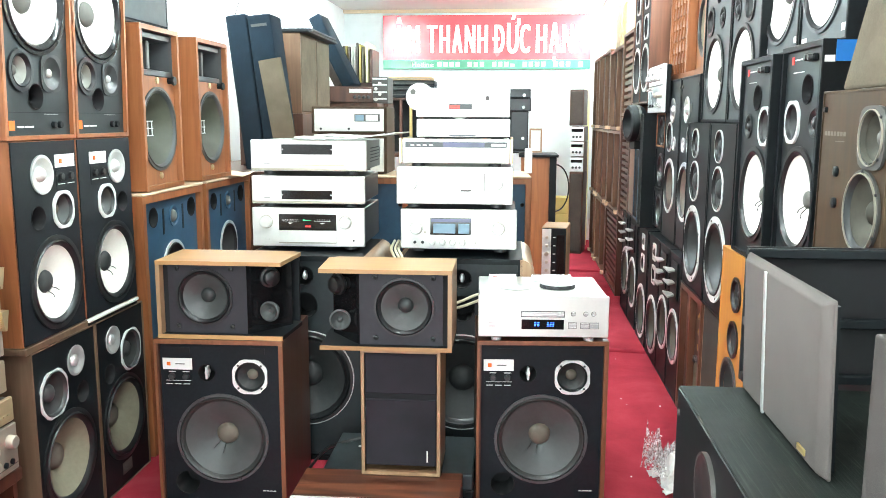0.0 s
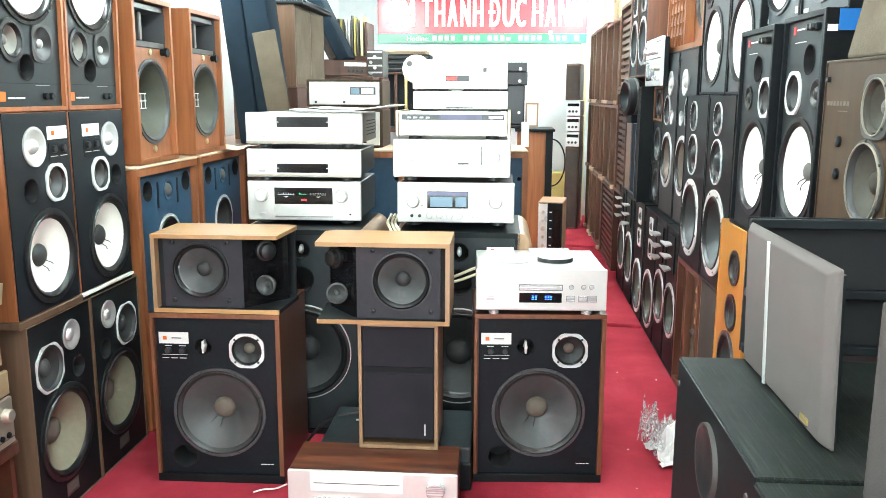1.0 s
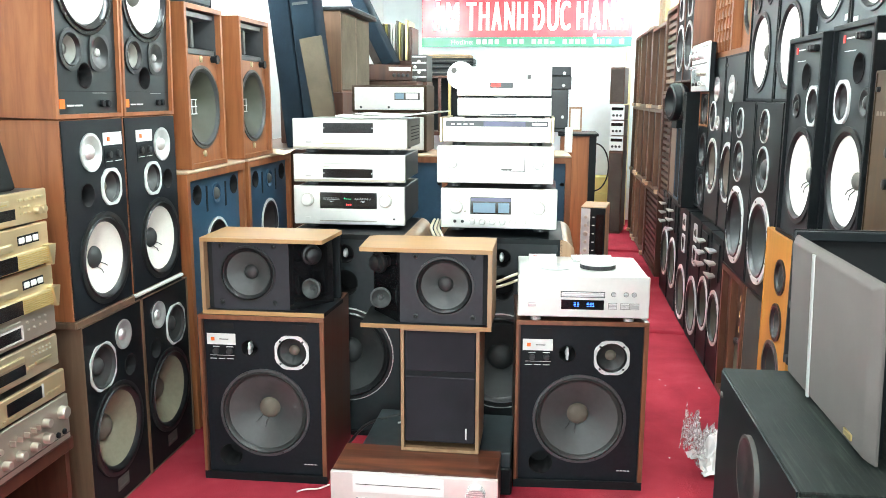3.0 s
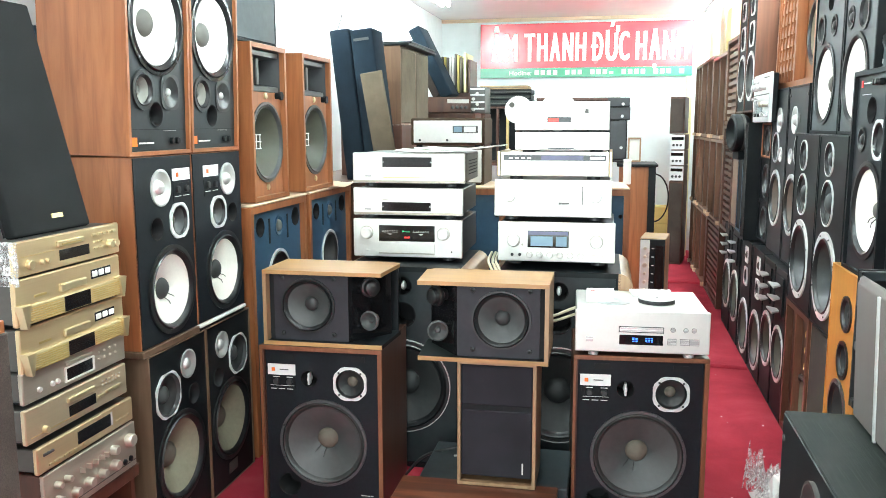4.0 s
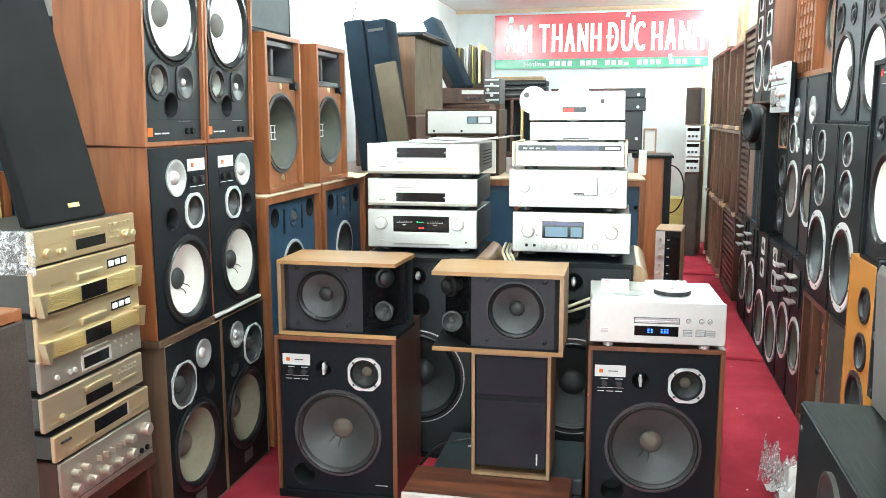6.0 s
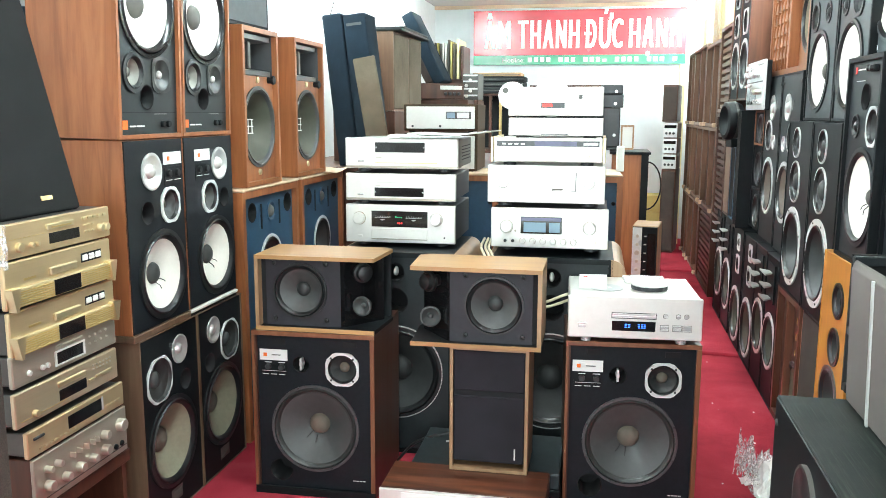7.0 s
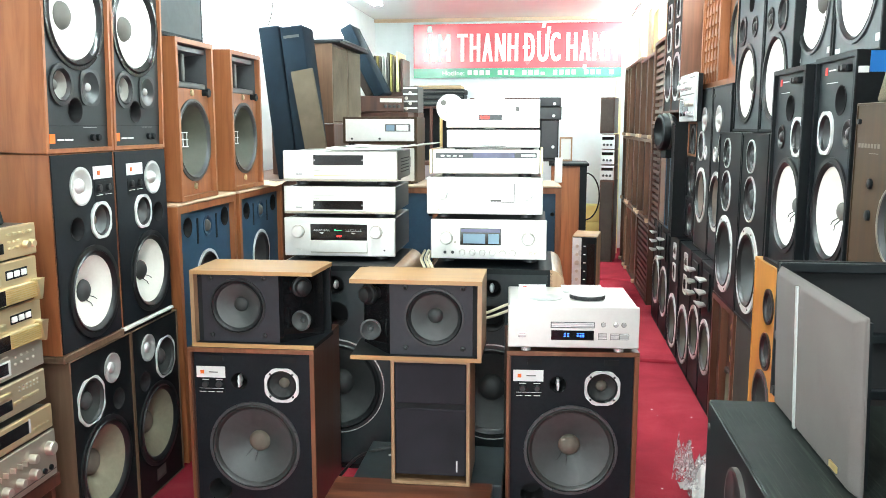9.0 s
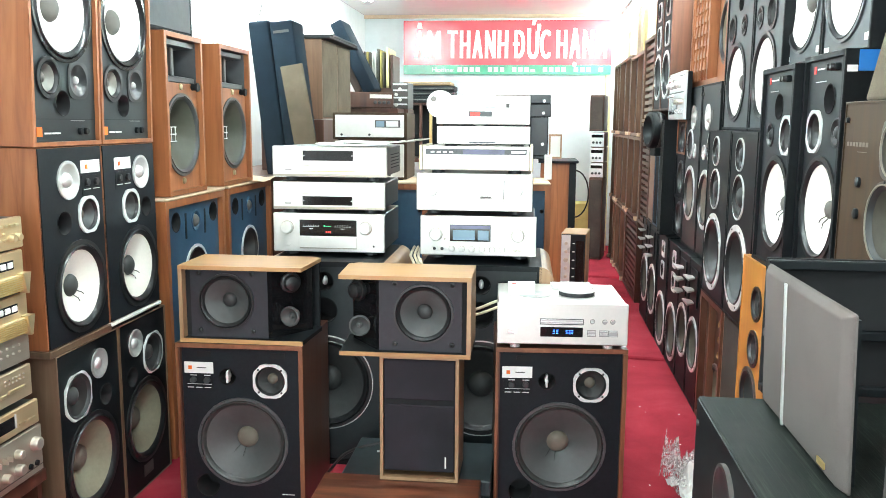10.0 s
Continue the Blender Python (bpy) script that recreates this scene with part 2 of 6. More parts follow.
def black_ash():
    """Open-grained black veneer: long fine pores, dusty patches, a few pale scuffs."""
    m, t, b = shader("black_ash_veneer", 0.6, spec=0.12)
    v = coords(t, (7, 230, 230))
    n1 = noise_tex(t, v, 1.0, 5, 0.7, 0.6)
    n2 = noise_tex(t, coords(t, (1, 1, 1)), 9, 5, 0.65, 0.5)
    col = ramp(t, n1, [(0.3, (0.002, 0.003, 0.003)), (0.5, (0.010, 0.013, 0.011)), (0.62, (0.030, 0.036, 0.031)), (0.75, (0.055, 0.064, 0.056))])
    mix = t.nodes.new("ShaderNodeMix")
    mix.data_type, mix.blend_type = "RGBA", "MULTIPLY"
    mix.inputs[0].default_value = 0.8
    t.links.new(col, mix.inputs[6])
    t.links.new(ramp(t, n2, [(0.35, (0.3, 0.3, 0.3)), (0.65, (1.0, 1.0, 1.0))]), mix.inputs[7])
    t.links.new(mix.outputs[2], b.inputs["Base Color"])
    add = t.nodes.new("ShaderNodeMath")
    add.operation = "ADD"
    t.links.new(n1, add.inputs[0])
    t.links.new(n2, add.inputs[1])
    mr = t.nodes.new("ShaderNodeMapRange")
    mr.inputs["From Min"].default_value, mr.inputs["From Max"].default_value = 0.7, 1.3
    mr.inputs["To Min"].default_value, mr.inputs["To Max"].default_value = 0.5, 0.8
    t.links.new(add.outputs[0], mr.inputs["Value"])
    t.links.new(mr.outputs[0], b.inputs["Roughness"])
    bump(t, b, n1, 0.5, 0.0012)
    return m


M["crinkle"] = crinkled_film()
M["black_wood"] = black_ash()


# ---- mesh helpers ----
def mesh_of(name, bm, smooth=None):
    me = bpy.data.meshes.new(name)
    bmesh.ops.recalc_face_normals(bm, faces=bm.faces[:])
    bm.to_mesh(me)
    bm.free()
    if smooth:
        me.shade_smooth()
        me.set_sharp_from_angle(angle=radians(smooth))
    return me


def part(name, bm, material, parent, label="", smooth=None):
    ob = new(name, mesh_of(name, bm, smooth))
    ob.data.materials.append(M[material])
    if parent is not None:
        ob.parent = parent
    if label:
        ob["label"] = label
    return ob


def thing(name, label, category, m, group=""):
    ob = new(name)
    ob.empty_display_size = 0.05
    ob.matrix_basis = m
    return tagged(ob, label, category, group)


def structure(name, bm, material, smooth=None):
    ob = part(name, bm, material, None, "", smooth)
    ob["kind"] = "structure"
    return ob


def add_box(bm, x0, x1, y0, y1, z0, z1, bevel=0.0, seg=1):
    vs = [bm.verts.new((x, y, z)) for x in (x0, x1) for y in (y0, y1) for z in (z0, z1)]
    fs = [bm.faces.new([vs[i] for i in q]) for q in ((0, 1, 3, 2), (4, 6, 7, 5), (0, 4, 5, 1), (2, 3, 7, 6), (0, 2, 6, 4), (1, 5, 7, 3))]
    if bevel:
        es = list({e for f in fs for e in f.edges})
        bmesh.ops.bevel(bm, geom=es, offset=bevel, segments=seg, affect="EDGES", profile=0.5)
    return bm


def box(x0, x1, y0, y1, z0, z1, bevel=0.0, seg=1):
    return add_box(bmesh.new(), x0, x1, y0, y1, z0, z1, bevel, seg)


def lathe(cx, cz, prof, seg=32, sx=1.0, bm=None):
    """Revolves (radius, y) pairs round the y axis through (cx, cz)."""
    bm = bm or bmesh.new()
    rings = []
    for r, y in prof:
        if r < 1e-6:
            rings.append([bm.verts.new((cx, y, cz))])
        else:
            rings.append([bm.verts.new((cx + sx * r * math.cos(a), y, cz + r * math.sin(a))) for a in (2 * math.pi * i / seg for i in range(seg))])
    for a, b in zip(rings, rings[1:]):
        for i in range(seg):
            j = (i + 1) % seg
            if len(a) == 1 and len(b) == 1:
                continue
            if len(a) == 1:
                bm.faces.new((a[0], b[i], b[j]))
            elif len(b) == 1:
                bm.faces.new((a[i], b[0], a[j]))
            else:
                bm.faces.new((a[i], b[i], b[j], a[j]))
    return bm


def prism(points, y0, y1, bm=None):
    """A plate with outline (x, z) from y0 (front) to y1."""
    bm = bm or bmesh.new()
    a = [bm.verts.new((x, y0, z)) for x, z in points]
    b = [bm.verts.new((x, y1, z)) for x, z in points]
    bm.faces.new(a)
    bm.faces.new(b[::-1])
    n = len(points)
    for i in range(n):
        bm.faces.new((a[i], b[i], b[(i + 1) % n], a[(i + 1) % n]))
    return bm


def plan_prism(points, z0, z1):
    """A slab with outline (x, y) from z0 to z1."""
    bm = bmesh.new()
    a = [bm.verts.new((x, y, z0)) for x, y in points]
    b = [bm.verts.new((x, y, z1)) for x, y in points]
    bm.faces.new(a[::-1])
    bm.faces.new(b)
    n = len(points)
    for i in range(n):
        bm.faces.new((a[i], a[(i + 1) % n], b[(i + 1) % n], b[i]))
    return bm


def ring_plate(outer, inner, y0, y1, bm=None):
    """A plate between two outlines with the same number of points."""
    bm = bm or bmesh.new()
    n = len(outer)
    oa = [bm.verts.new((x, y0, z)) for x, z in outer]
    ia = [bm.verts.new((x, y0, z)) for x, z in inner]
    ob_ = [bm.verts.new((x, y1, z)) for x, z in outer]
    ib = [bm.verts.new((x, y1, z)) for x, z in inner]
    for i in range(n):
        j = (i + 1) % n
        bm.faces.new((oa[i], oa[j], ia[j], ia[i]))
        bm.faces.new((oa[i], ob_[i], ob_[j], oa[j]))
        bm.faces.new((ia[i], ia[j], ib[j], ib[i]))
    return bm


def outline(kind, cx, cz, r, n=32, rz=None):
    """Circle, oct, square or soft square outline, always n points by angle."""
    pts = []
    rz = rz or r
    for i in range(n):
        a = 2 * math.pi * (i + 0.5) / n
        c, s = math.cos(a), math.sin(a)
        if kind == "circle":
            k = 1.0
        elif kind == "oct":
            k = min(1 / max(abs(c), abs(s), 1e-6), 1.5 / (abs(c) + abs(s)))
        elif kind == "square":
            k = min(1 / max(abs(c), abs(s)), 1.9 / (abs(c) + abs(s)))
        elif kind == "truncated":
            k = min(1.0, 0.9 / max(abs(c), 1e-6), 1.0)
        else:
            k = (abs(c) ** 4 + abs(s) ** 4) ** -0.25
        pts.append((cx + r * k * c, cz + rz * k * s))
    return pts


def tube_path(points, r, seg=6, bm=None):
    bm = bm or bmesh.new()
    rings = []
    for i, p in enumerate(points):
        p = Vector(p)
        d = (Vector(points[min(i + 1, len(points) - 1)]) - Vector(points[max(i - 1, 0)])).normalized()
        s = d.cross(Vector((0.13, 0.31, 0.94))).normalized()
        u = d.cross(s)
        rings.append([bm.verts.new(p + r * (s * math.cos(2 * math.pi * k / seg) + u * math.sin(2 * math.pi * k / seg))) for k in range(seg)])
    for a, b in zip(rings, rings[1:]):
        for k in range(seg):
            bm.faces.new((a[k], a[(k + 1) % seg], b[(k + 1) % seg], b[k]))
    bm.faces.new(rings[0])
    bm.faces.new(rings[-1])
    return bm


def smooth_path(points, steps=6):
    """Catmull-Rom through the points."""
    p = [Vector(points[0])] + [Vector(q) for q in points] + [Vector(points[-1])]
    out = []
    for i in range(1, len(p) - 2):
        for k in range(steps):
            t = k / steps
            out.append(0.5 * (2 * p[i] + (p[i + 1] - p[i - 1]) * t + (2 * p[i - 1] - 5 * p[i] + 4 * p[i + 1] - p[i + 2]) * t * t + (3 * p[i] - p[i - 1] - 3 * p[i + 1] + p[i + 2]) * t ** 3))
    return out + [p[-2]]


# ---- loudspeakers: front at y = 0 facing -y, base at z = 0 ----
def cabinet_mesh(w, d, h, t, rec):
    bm = bmesh.new()
    x = w / 2
    ov = {}
    for i in (-1, 1):
        for j in (0, 1):
            for y in (0, d):
                ov[i, j, y > 0] = bm.verts.new((i * x, y, j * h))
    def q(*k):
        bm.faces.new([ov[a] for a in k])
    q((-1, 0, 0), (-1, 0, 1), (-1, 1, 1), (-1, 1, 0))
    q((1, 0, 0), (1, 1, 0), (1, 1, 1), (1, 0, 1))
    q((-1, 1, 0), (-1, 1, 1), (1, 1, 1), (1, 1, 0))
    q((-1, 0, 0), (1, 0, 0), (1, 0, 1), (-1, 0, 1))
    q((-1, 0, 1), (1, 0, 1), (1, 1, 1), (-1, 1, 1))
    es = list(bm.edges)
    fr = [ov[-1, 0, 0], ov[1, 0, 0], ov[1, 1, 0], ov[-1, 1, 0]]
    inn = [bm.verts.new((i * (x - t), 0, z)) for i, z in ((-1, t), (1, t), (1, h - t), (-1, h - t))]
    deep = [bm.verts.new((v.co.x, rec + 0.012, v.co.z)) for v in inn]
    for i in range(4):
        k = (i + 1) % 4
        bm.faces.new((fr[i], fr[k], inn[k], inn[i]))
        bm.faces.new((inn[i], inn[k], deep[k], deep[i]))
    bmesh.ops.bevel(bm, geom=es, offset=0.002, segments=1, affect="EDGES")
    return bm


def baffle_mesh(x0, x1, z0, z1, y, holes, bm=None):
    """A board's front with round holes (x, z, radius)."""
    bm = bmesh.new()
    loops = [[(x0, z0), (x1, z0), (x1, z1), (x0, z1)]]
    for hx, hz, r in holes:
        loops.append([(hx + r * math.cos(2 * math.pi * i / 28), hz + r * math.sin(2 * math.pi * i / 28)) for i in range(28)])
    edges = []
    for lp in loops:
        vs = [bm.verts.new((a, y, b)) for a, b in lp]
        edges += [bm.edges.new((vs[i], vs[(i + 1) % len(vs)])) for i in range(len(vs))]
    bmesh.ops.triangle_fill(bm, use_beauty=True, use_dissolve=False, edges=edges, normal=(0, -1, 0))
    rim = [e for e in bm.edges if e.is_boundary]
    ex = bmesh.ops.extrude_edge_only(bm, edges=rim)
    for v in ex["geom"]:
        if isinstance(v, bmesh.types.BMVert):
            v.co.y += 0.012
    return bm


def bolts(parent, cx, cz, r, y, n, size=0.004, mat="chassis", turn=0.0, name="bolt"):
    for i in range(n):
        a = turn + 2 * math.pi * (i + 0.5) / n
        part(name, lathe(cx + r * math.cos(a), cz + r * math.sin(a), [(size, y), (size, y - 0.002), (size * 0.6, y - 0.003), (0, y - 0.003)], 8), mat, parent)


def driver(sp, name, x, z, r, y, cone="cone_dark", ring="frame_grey", shape="circle", cap="cone_dark", capr=0.3, depth=0.42,
           flange=0.09, proud=0.006, nbolt=0, roll=0.86, surround="rubber", leads=False, lead_turn=-1.9, label=""):
    """A moving-coil driver: flange, rolled surround, cone and dust cap."""
    seg = 40 if r > 0.07 else 28
    ri = r * (1 - flange)
    bm = ring_plate(outline(shape, x, z, r, seg), outline("circle", x, z, ri, seg), y - proud, y + 0.004)
    fr = part(name, bm, ring, sp, label, 40)
    rs = ri * roll
    part("surround", lathe(x, z, [(ri + 0.001, y - proud * 0.4), (ri, y - proud * 0.2), (ri - (ri - rs) * 0.3, y - 0.004 - (ri - rs) * 0.25), (ri - (ri - rs) * 0.65, y - 0.002 - (ri - rs) * 0.2), (rs, y + 0.004)], seg), surround, fr, "", 60)
    dp = r * depth
    rc = ri * capr
    prof = [(rs + 0.001, y + 0.0045)]
    for k in range(1, 7):
        u = k / 6
        prof.append((rs + (rc - rs) * u, y + 0.0045 + dp * (0.78 * u + 0.22 * u * u)))
    part("cone", lathe(x, z, prof, seg), cone, fr, "", 50)
    yc = prof[-1][1]
    part("dust_cap", lathe(x, z, [(rc * 1.03, yc + 0.002)] + [(rc * math.cos(a), yc - rc * 0.55 * math.sin(a)) for a in (0.15, 0.45, 0.8, 1.1, 1.35)] + [(0, yc - rc * 0.55)], 24), cap, fr, "", 60)
    if leads:
        for s in (-0.4, 0.15):
            a0 = lead_turn + s
            p0 = Vector((x + rc * math.cos(a0), yc - 0.002, z + rc * math.sin(a0)))
            p1 = Vector((x + (rc + (rs - rc) * 0.3) * math.cos(a0), y + dp * 0.62, z + (rc + (rs - rc) * 0.3) * math.sin(a0)))
            part("lead", tube_path([p0, (p0 + p1) / 2 + Vector((0, -0.006, 0)), p1], 0.0016, 5), "cable_black", fr)
    if nbolt:
        bolts(fr, x, z, r * (1 - flange * 0.5), y - proud, nbolt)
    return fr


def dome(sp, name, x, z, r, y, mat="alu_lens", plate="alu_lens", shape="circle", domer=0.45, proud=0.005, label=""):
    """A tweeter: shaped plate with a shallow flare and a dome."""
    bm = ring_plate(outline(shape, x, z, r, 28), outline("circle", x, z, r * 0.86, 28), y - proud, y + 0.004)
    fr = part(name, bm, plate, sp, label, 40)
    part("flare", lathe(x, z, [(r * 0.862, y - proud), (r * 0.7, y - proud + 0.004), (r * domer, y + 0.006)], 28), plate, fr, "", 60)
    part("dome", lathe(x, z, [(r * domer * math.cos(a), y + 0.006 - r * domer * 0.7 * math.sin(a)) for a in (0, 0.35, 0.7, 1.0, 1.3)] + [(0, y + 0.006 - r * domer * 0.7)], 24), mat, fr, "", 60)
    return fr


def port(sp, x, z, r, y, label=""):
    fr = part("port", lathe(x, z, [(r * 1.06, y - 0.003), (r, y - 0.003), (r * 0.97, y + 0.01), (r * 0.95, y + 0.1), (0, y + 0.101)], 28), "void", sp, label, 40)
    return fr


def speaker(label, m, w, d, h, cab="walnut", baf="baffle", t=0.018, rec=0.012, drv=(), group="", name="loudspeaker", cab_label=""):
    """A cabinet with an open front, a baffle with holes and its drivers.
    drv: (type, name, x, z, r, options); types d, t (dome), p (port)."""
    sp = thing(name, label, "speaker", m, group)
    part("cabinet", cabinet_mesh(w, d, h, t, rec), cab, sp, cab_label)
    holes = []
    for k, nm, x, z, r, op in drv:
        rr = r * (1 - op.get("flange", 0.09)) * 0.99 if k == "d" else r * (0.87 if k == "t" else 1.0)
        holes.append((x, z, rr))
    part("baffle", baffle_mesh(-w / 2 + t, w / 2 - t, t, h - t, rec, holes), baf, sp)
    for k, nm, x, z, r, op in drv:
        if k == "d":
            driver(sp, nm, x, z, r, rec, **op)
        elif k == "t":
            dome(sp, nm, x, z, r, rec, **op)
        else:
            port(sp, x, z, r, rec)
    return sp


def flat(name, parent, x0, x1, z0, z1, y, mat, proud=0.0015, label=""):
    """A thin badge, label or line standing proud of a face at y."""
    return part(name, box(x0, x1, y - proud, y + 0.001, z0, z1), mat, parent, label)


def knob(parent, x, z, r, y, mat="alu", depth=0.012, name="knob", label=""):
    return part(name, lathe(x, z, [(r * 1.04, y), (r, y - depth * 0.85), (r * 0.86, y - depth), (0, y - depth)], 24), mat, parent, label, 40)


def at_left(y0, y1, z, x=-1.446, turn=0.0):
    """Pose of a thing whose front faces the room from the left wall, spanning y0 to y1."""
    return pose(x, (y0 + y1) / 2, z, 0, 0, 90 + turn)


def at_right(y0, y1, z, x=0.80, turn=0.0):
    return pose(x, (y0 + y1) / 2, z, 0, 0, -90 + turn)


# ---- the room ----
XW, XE, YS, YN, ZC = -1.96, 1.32, -1.6, 9.5, 2.58
structure("floor", box(XW - 0.1, XE + 0.1, YS, YN, -0.1, 0.0), "carpet")
structure("ceiling", box(XW - 0.1, XE + 0.1, YS, YN, ZC, ZC + 0.1), "ceiling")
structure("wall_west", box(XW - 0.12, XW, YS, YN, 0, ZC), "wall")
structure("wall_east", box(XE, XE + 0.12, YS, YN, 0, ZC), "wall")
structure("wall_north", box(XW - 0.12, XE + 0.12, YN, YN + 0.12, -0.1, ZC + 0.1), "wall_blue")
# assumed shopfront behind the camera, never in view: a wide opening to the street
for x0, x1, z0, z1 in ((XW - 0.12, -1.6, -0.1, ZC + 0.1), (1.0, XE + 0.12, -0.1, ZC + 0.1), (-1.6, 1.0, 2.35, ZC + 0.1), (-1.6, 1.0, -0.1, 0.0)):
    structure("wall_south", box(x0, x1, YS - 0.12, YS, z0, z1), "wall")
structure("pavement", box(-8, 8, -12, YS - 0.12, -0.2, -0.1), "kraft")
# area lamp added to brighten the faces turned towards the camera
front_fill = bpy.data.lights.new("shopfront_daylight", "AREA")
front_fill.shape, front_fill.size, front_fill.size_y, front_fill.energy, front_fill.color = "RECTANGLE", 2.5, 2.2, 105.0, (0.84, 0.99, 1.0)
new("shopfront_daylight", front_fill).matrix_basis = pose(-0.3, YS - 0.05, 1.2, 90, 0, 0)


def ceiling_lamp(x, y, turn):
    o = thing("ceiling_lamp", "white twin-tube fluorescent batten fixed to the ceiling", "lamp", pose(x, y, ZC, 0, 0, turn), "ceiling lamps")
    part("housing", box(-0.62, 0.62, -0.05, 0.05, -0.04, 0.0, 0.006), "white", o)
    for s in (-0.03, 0.03):
        bm = bmesh.new()
        bmesh.ops.create_cone(bm, cap_ends=True, segments=12, radius1=0.013, radius2=0.013, depth=1.18, matrix=pose(0, s, -0.06, 0, 90, 0))
        part("tube", bm, "tube", o, "lit white tube")


# unseen batten at y 0.4 is added for front light; others follow glare and highlights
for x, y, turn in ((-0.35, 0.4, 90), (-0.45, 2.5, 90), (-1.74, 4.5, 90), (0.86, 4.5, 90), (-1.74, 5.9, 90), (0.86, 5.9, 90), (-1.6, 7.3, 90), (0.84, 7.3, 90), (0.95, 8.75, 90)):
    ceiling_lamp(x, y, turn)
# ---- left side: three-high stack of studio monitors ----
WHITE_WOOF = dict(cone="cone_white", cap="cone_dark", ring="rubber", flange=0.1, leads=True, lead_turn=-0.8, capr=0.27, depth=0.25)


def top_monitor(y0, y1, s):
    w, h, rec = y1 - y0, 0.643, 0.014
    drv = [("d", "woofer", 0.005, 0.420, 0.166, dict(cone="cone_white", cap="cap_grey", ring="rim_gloss", flange=0.07, capr=0.28, depth=0.24, surround="rim_gloss", nbolt=4)),
           ("d", "midrange", -0.086, 0.206, 0.063, dict(cone="cone_pale", ring="rubber", cap="cap_grey", capr=0.32, flange=0.2, depth=0.3, roll=0.8)),
           ("t", "tweeter", 0.0755, 0.204, 0.058, dict(mat="cap_pale", plate="rubber", shape="soft", domer=0.24)),
           ("p", "port", -0.013, 0.131, 0.038, {})]
    sp = speaker("three-way studio monitor stood upside down, walnut cabinet, white cone", at_left(y0, y1, 1.309) @ pose(0, 0, 0, 1.4), w, 0.30, h, "walnut", "baffle_slate", 0.014, rec, drv, "stacked monitors by the west wall")
    flat("badge", sp, -0.155, -0.127, 0.03, 0.058, rec, "orange", label="orange square badge")
    for i, (a, b) in enumerate(((-0.115, -0.08), (-0.075, -0.03))):
        flat("lettering", sp, a, b, 0.037, 0.042, rec, "label_white")
    flat("line", sp, -0.165, 0.165, 0.082, 0.0835, rec, "black")
    flat("lettering", sp, 0.03, 0.11, 0.077, 0.0785, rec, "cap_pale")
    for x in (0.08, 0.115):
        knob(sp, x, 0.045, 0.011, rec, "black", 0.01)
    return sp


def mid_monitor(y0, y1, s):
    w, h, rec = y1 - y0, 0.616, -0.004
    first = s > 0
    xw, xt, xm, xp = (0.018, -0.027, 0.081, -0.062) if first else (0.028, 0.075, -0.010, 0.106)
    drv = [("d", "woofer", xw, 0.167, 0.151, dict(WHITE_WOOF)),
           ("t", "tweeter", xt, 0.511, 0.061, dict(mat="alu_lens", plate="alu_lens", domer=0.4, label="spun aluminium tweeter lens")),
           ("d", "midrange", xm, 0.393, 0.060, dict(cone="cone_mid", ring="alu_dull", shape="oct", cap="cap_tan", capr=0.36, flange=0.14)),
           ("p", "port", xp, 0.380, 0.037, {})]
    sp = speaker("three-way studio monitor in walnut with white woofer cone and foil label", at_left(y0, y1, 0.692, -1.452), w, 0.30, h, "walnut", "baffle", 0.004, rec, drv, "stacked monitors by the west wall")
    x = 0.108 if first else -0.056
    flat("foil_label", sp, x - 0.058, x + 0.058, 0.528, 0.569, rec, "label_white", label="white foil label with small badge")
    flat("badge", sp, x - 0.034, x - 0.021, 0.541, 0.555, rec - 0.002, "orange")
    flat("control_panel", sp, x - 0.055, x + 0.055, 0.458, 0.52, rec, "black")
    for k in (-0.028, 0.028):
        knob(sp, x + k, 0.498, 0.012, rec, "rubber", 0.01)
        flat("scale_line", sp, x + k - 0.02, x + k + 0.02, 0.474, 0.476, rec - 0.002, "label_white")
    return sp


def low_monitor(y0, y1, s):
    w, h, rec = y1 - y0, 0.667, 0.006
    xw, xt, xm, xp, xl = (-0.004, 0.062, -0.078, 0.094, 0.0) if s > 0 else (0.001, -0.061, 0.072, -0.097, -0.003)
    drv = [("d", "woofer", xw, 0.262, 0.163, dict(cone="cone_cream", cap="cap_tan", ring="rubber", flange=0.09, capr=0.3, depth=0.34)),
           ("t", "tweeter", xt, 0.575, 0.051, dict(mat="alu_lens", plate="alu_lens", domer=0.4, label="spun aluminium tweeter")),
           ("d", "midrange", xm, 0.505, 0.077, dict(cone="cone_dark", ring="alu_dull", shape="oct", cap="cone_mid", capr=0.4, flange=0.032, depth=0.2, surround="cone_dark")),
           ("p", "port", xp, 0.456, 0.037, {})]
    sp = speaker("three-way studio monitor in faded walnut with tan woofer cone", at_left(y0, y1, 0.0, -1.446), w, 0.34, h, "walnut_grey", "black", 0.004, rec, drv, "stacked monitors by the west wall")
    flat("name_plate", sp, xl - 0.037, xl + 0.037, 0.042, 0.087, rec, "chassis_grey", label="worn metal name plate")
    for i in range(3):
        flat("lettering", sp, xl - 0.028, xl + 0.028, 0.053 + i * 0.01, 0.056 + i * 0.01, rec - 0.0015, "cap_grey")
    return sp


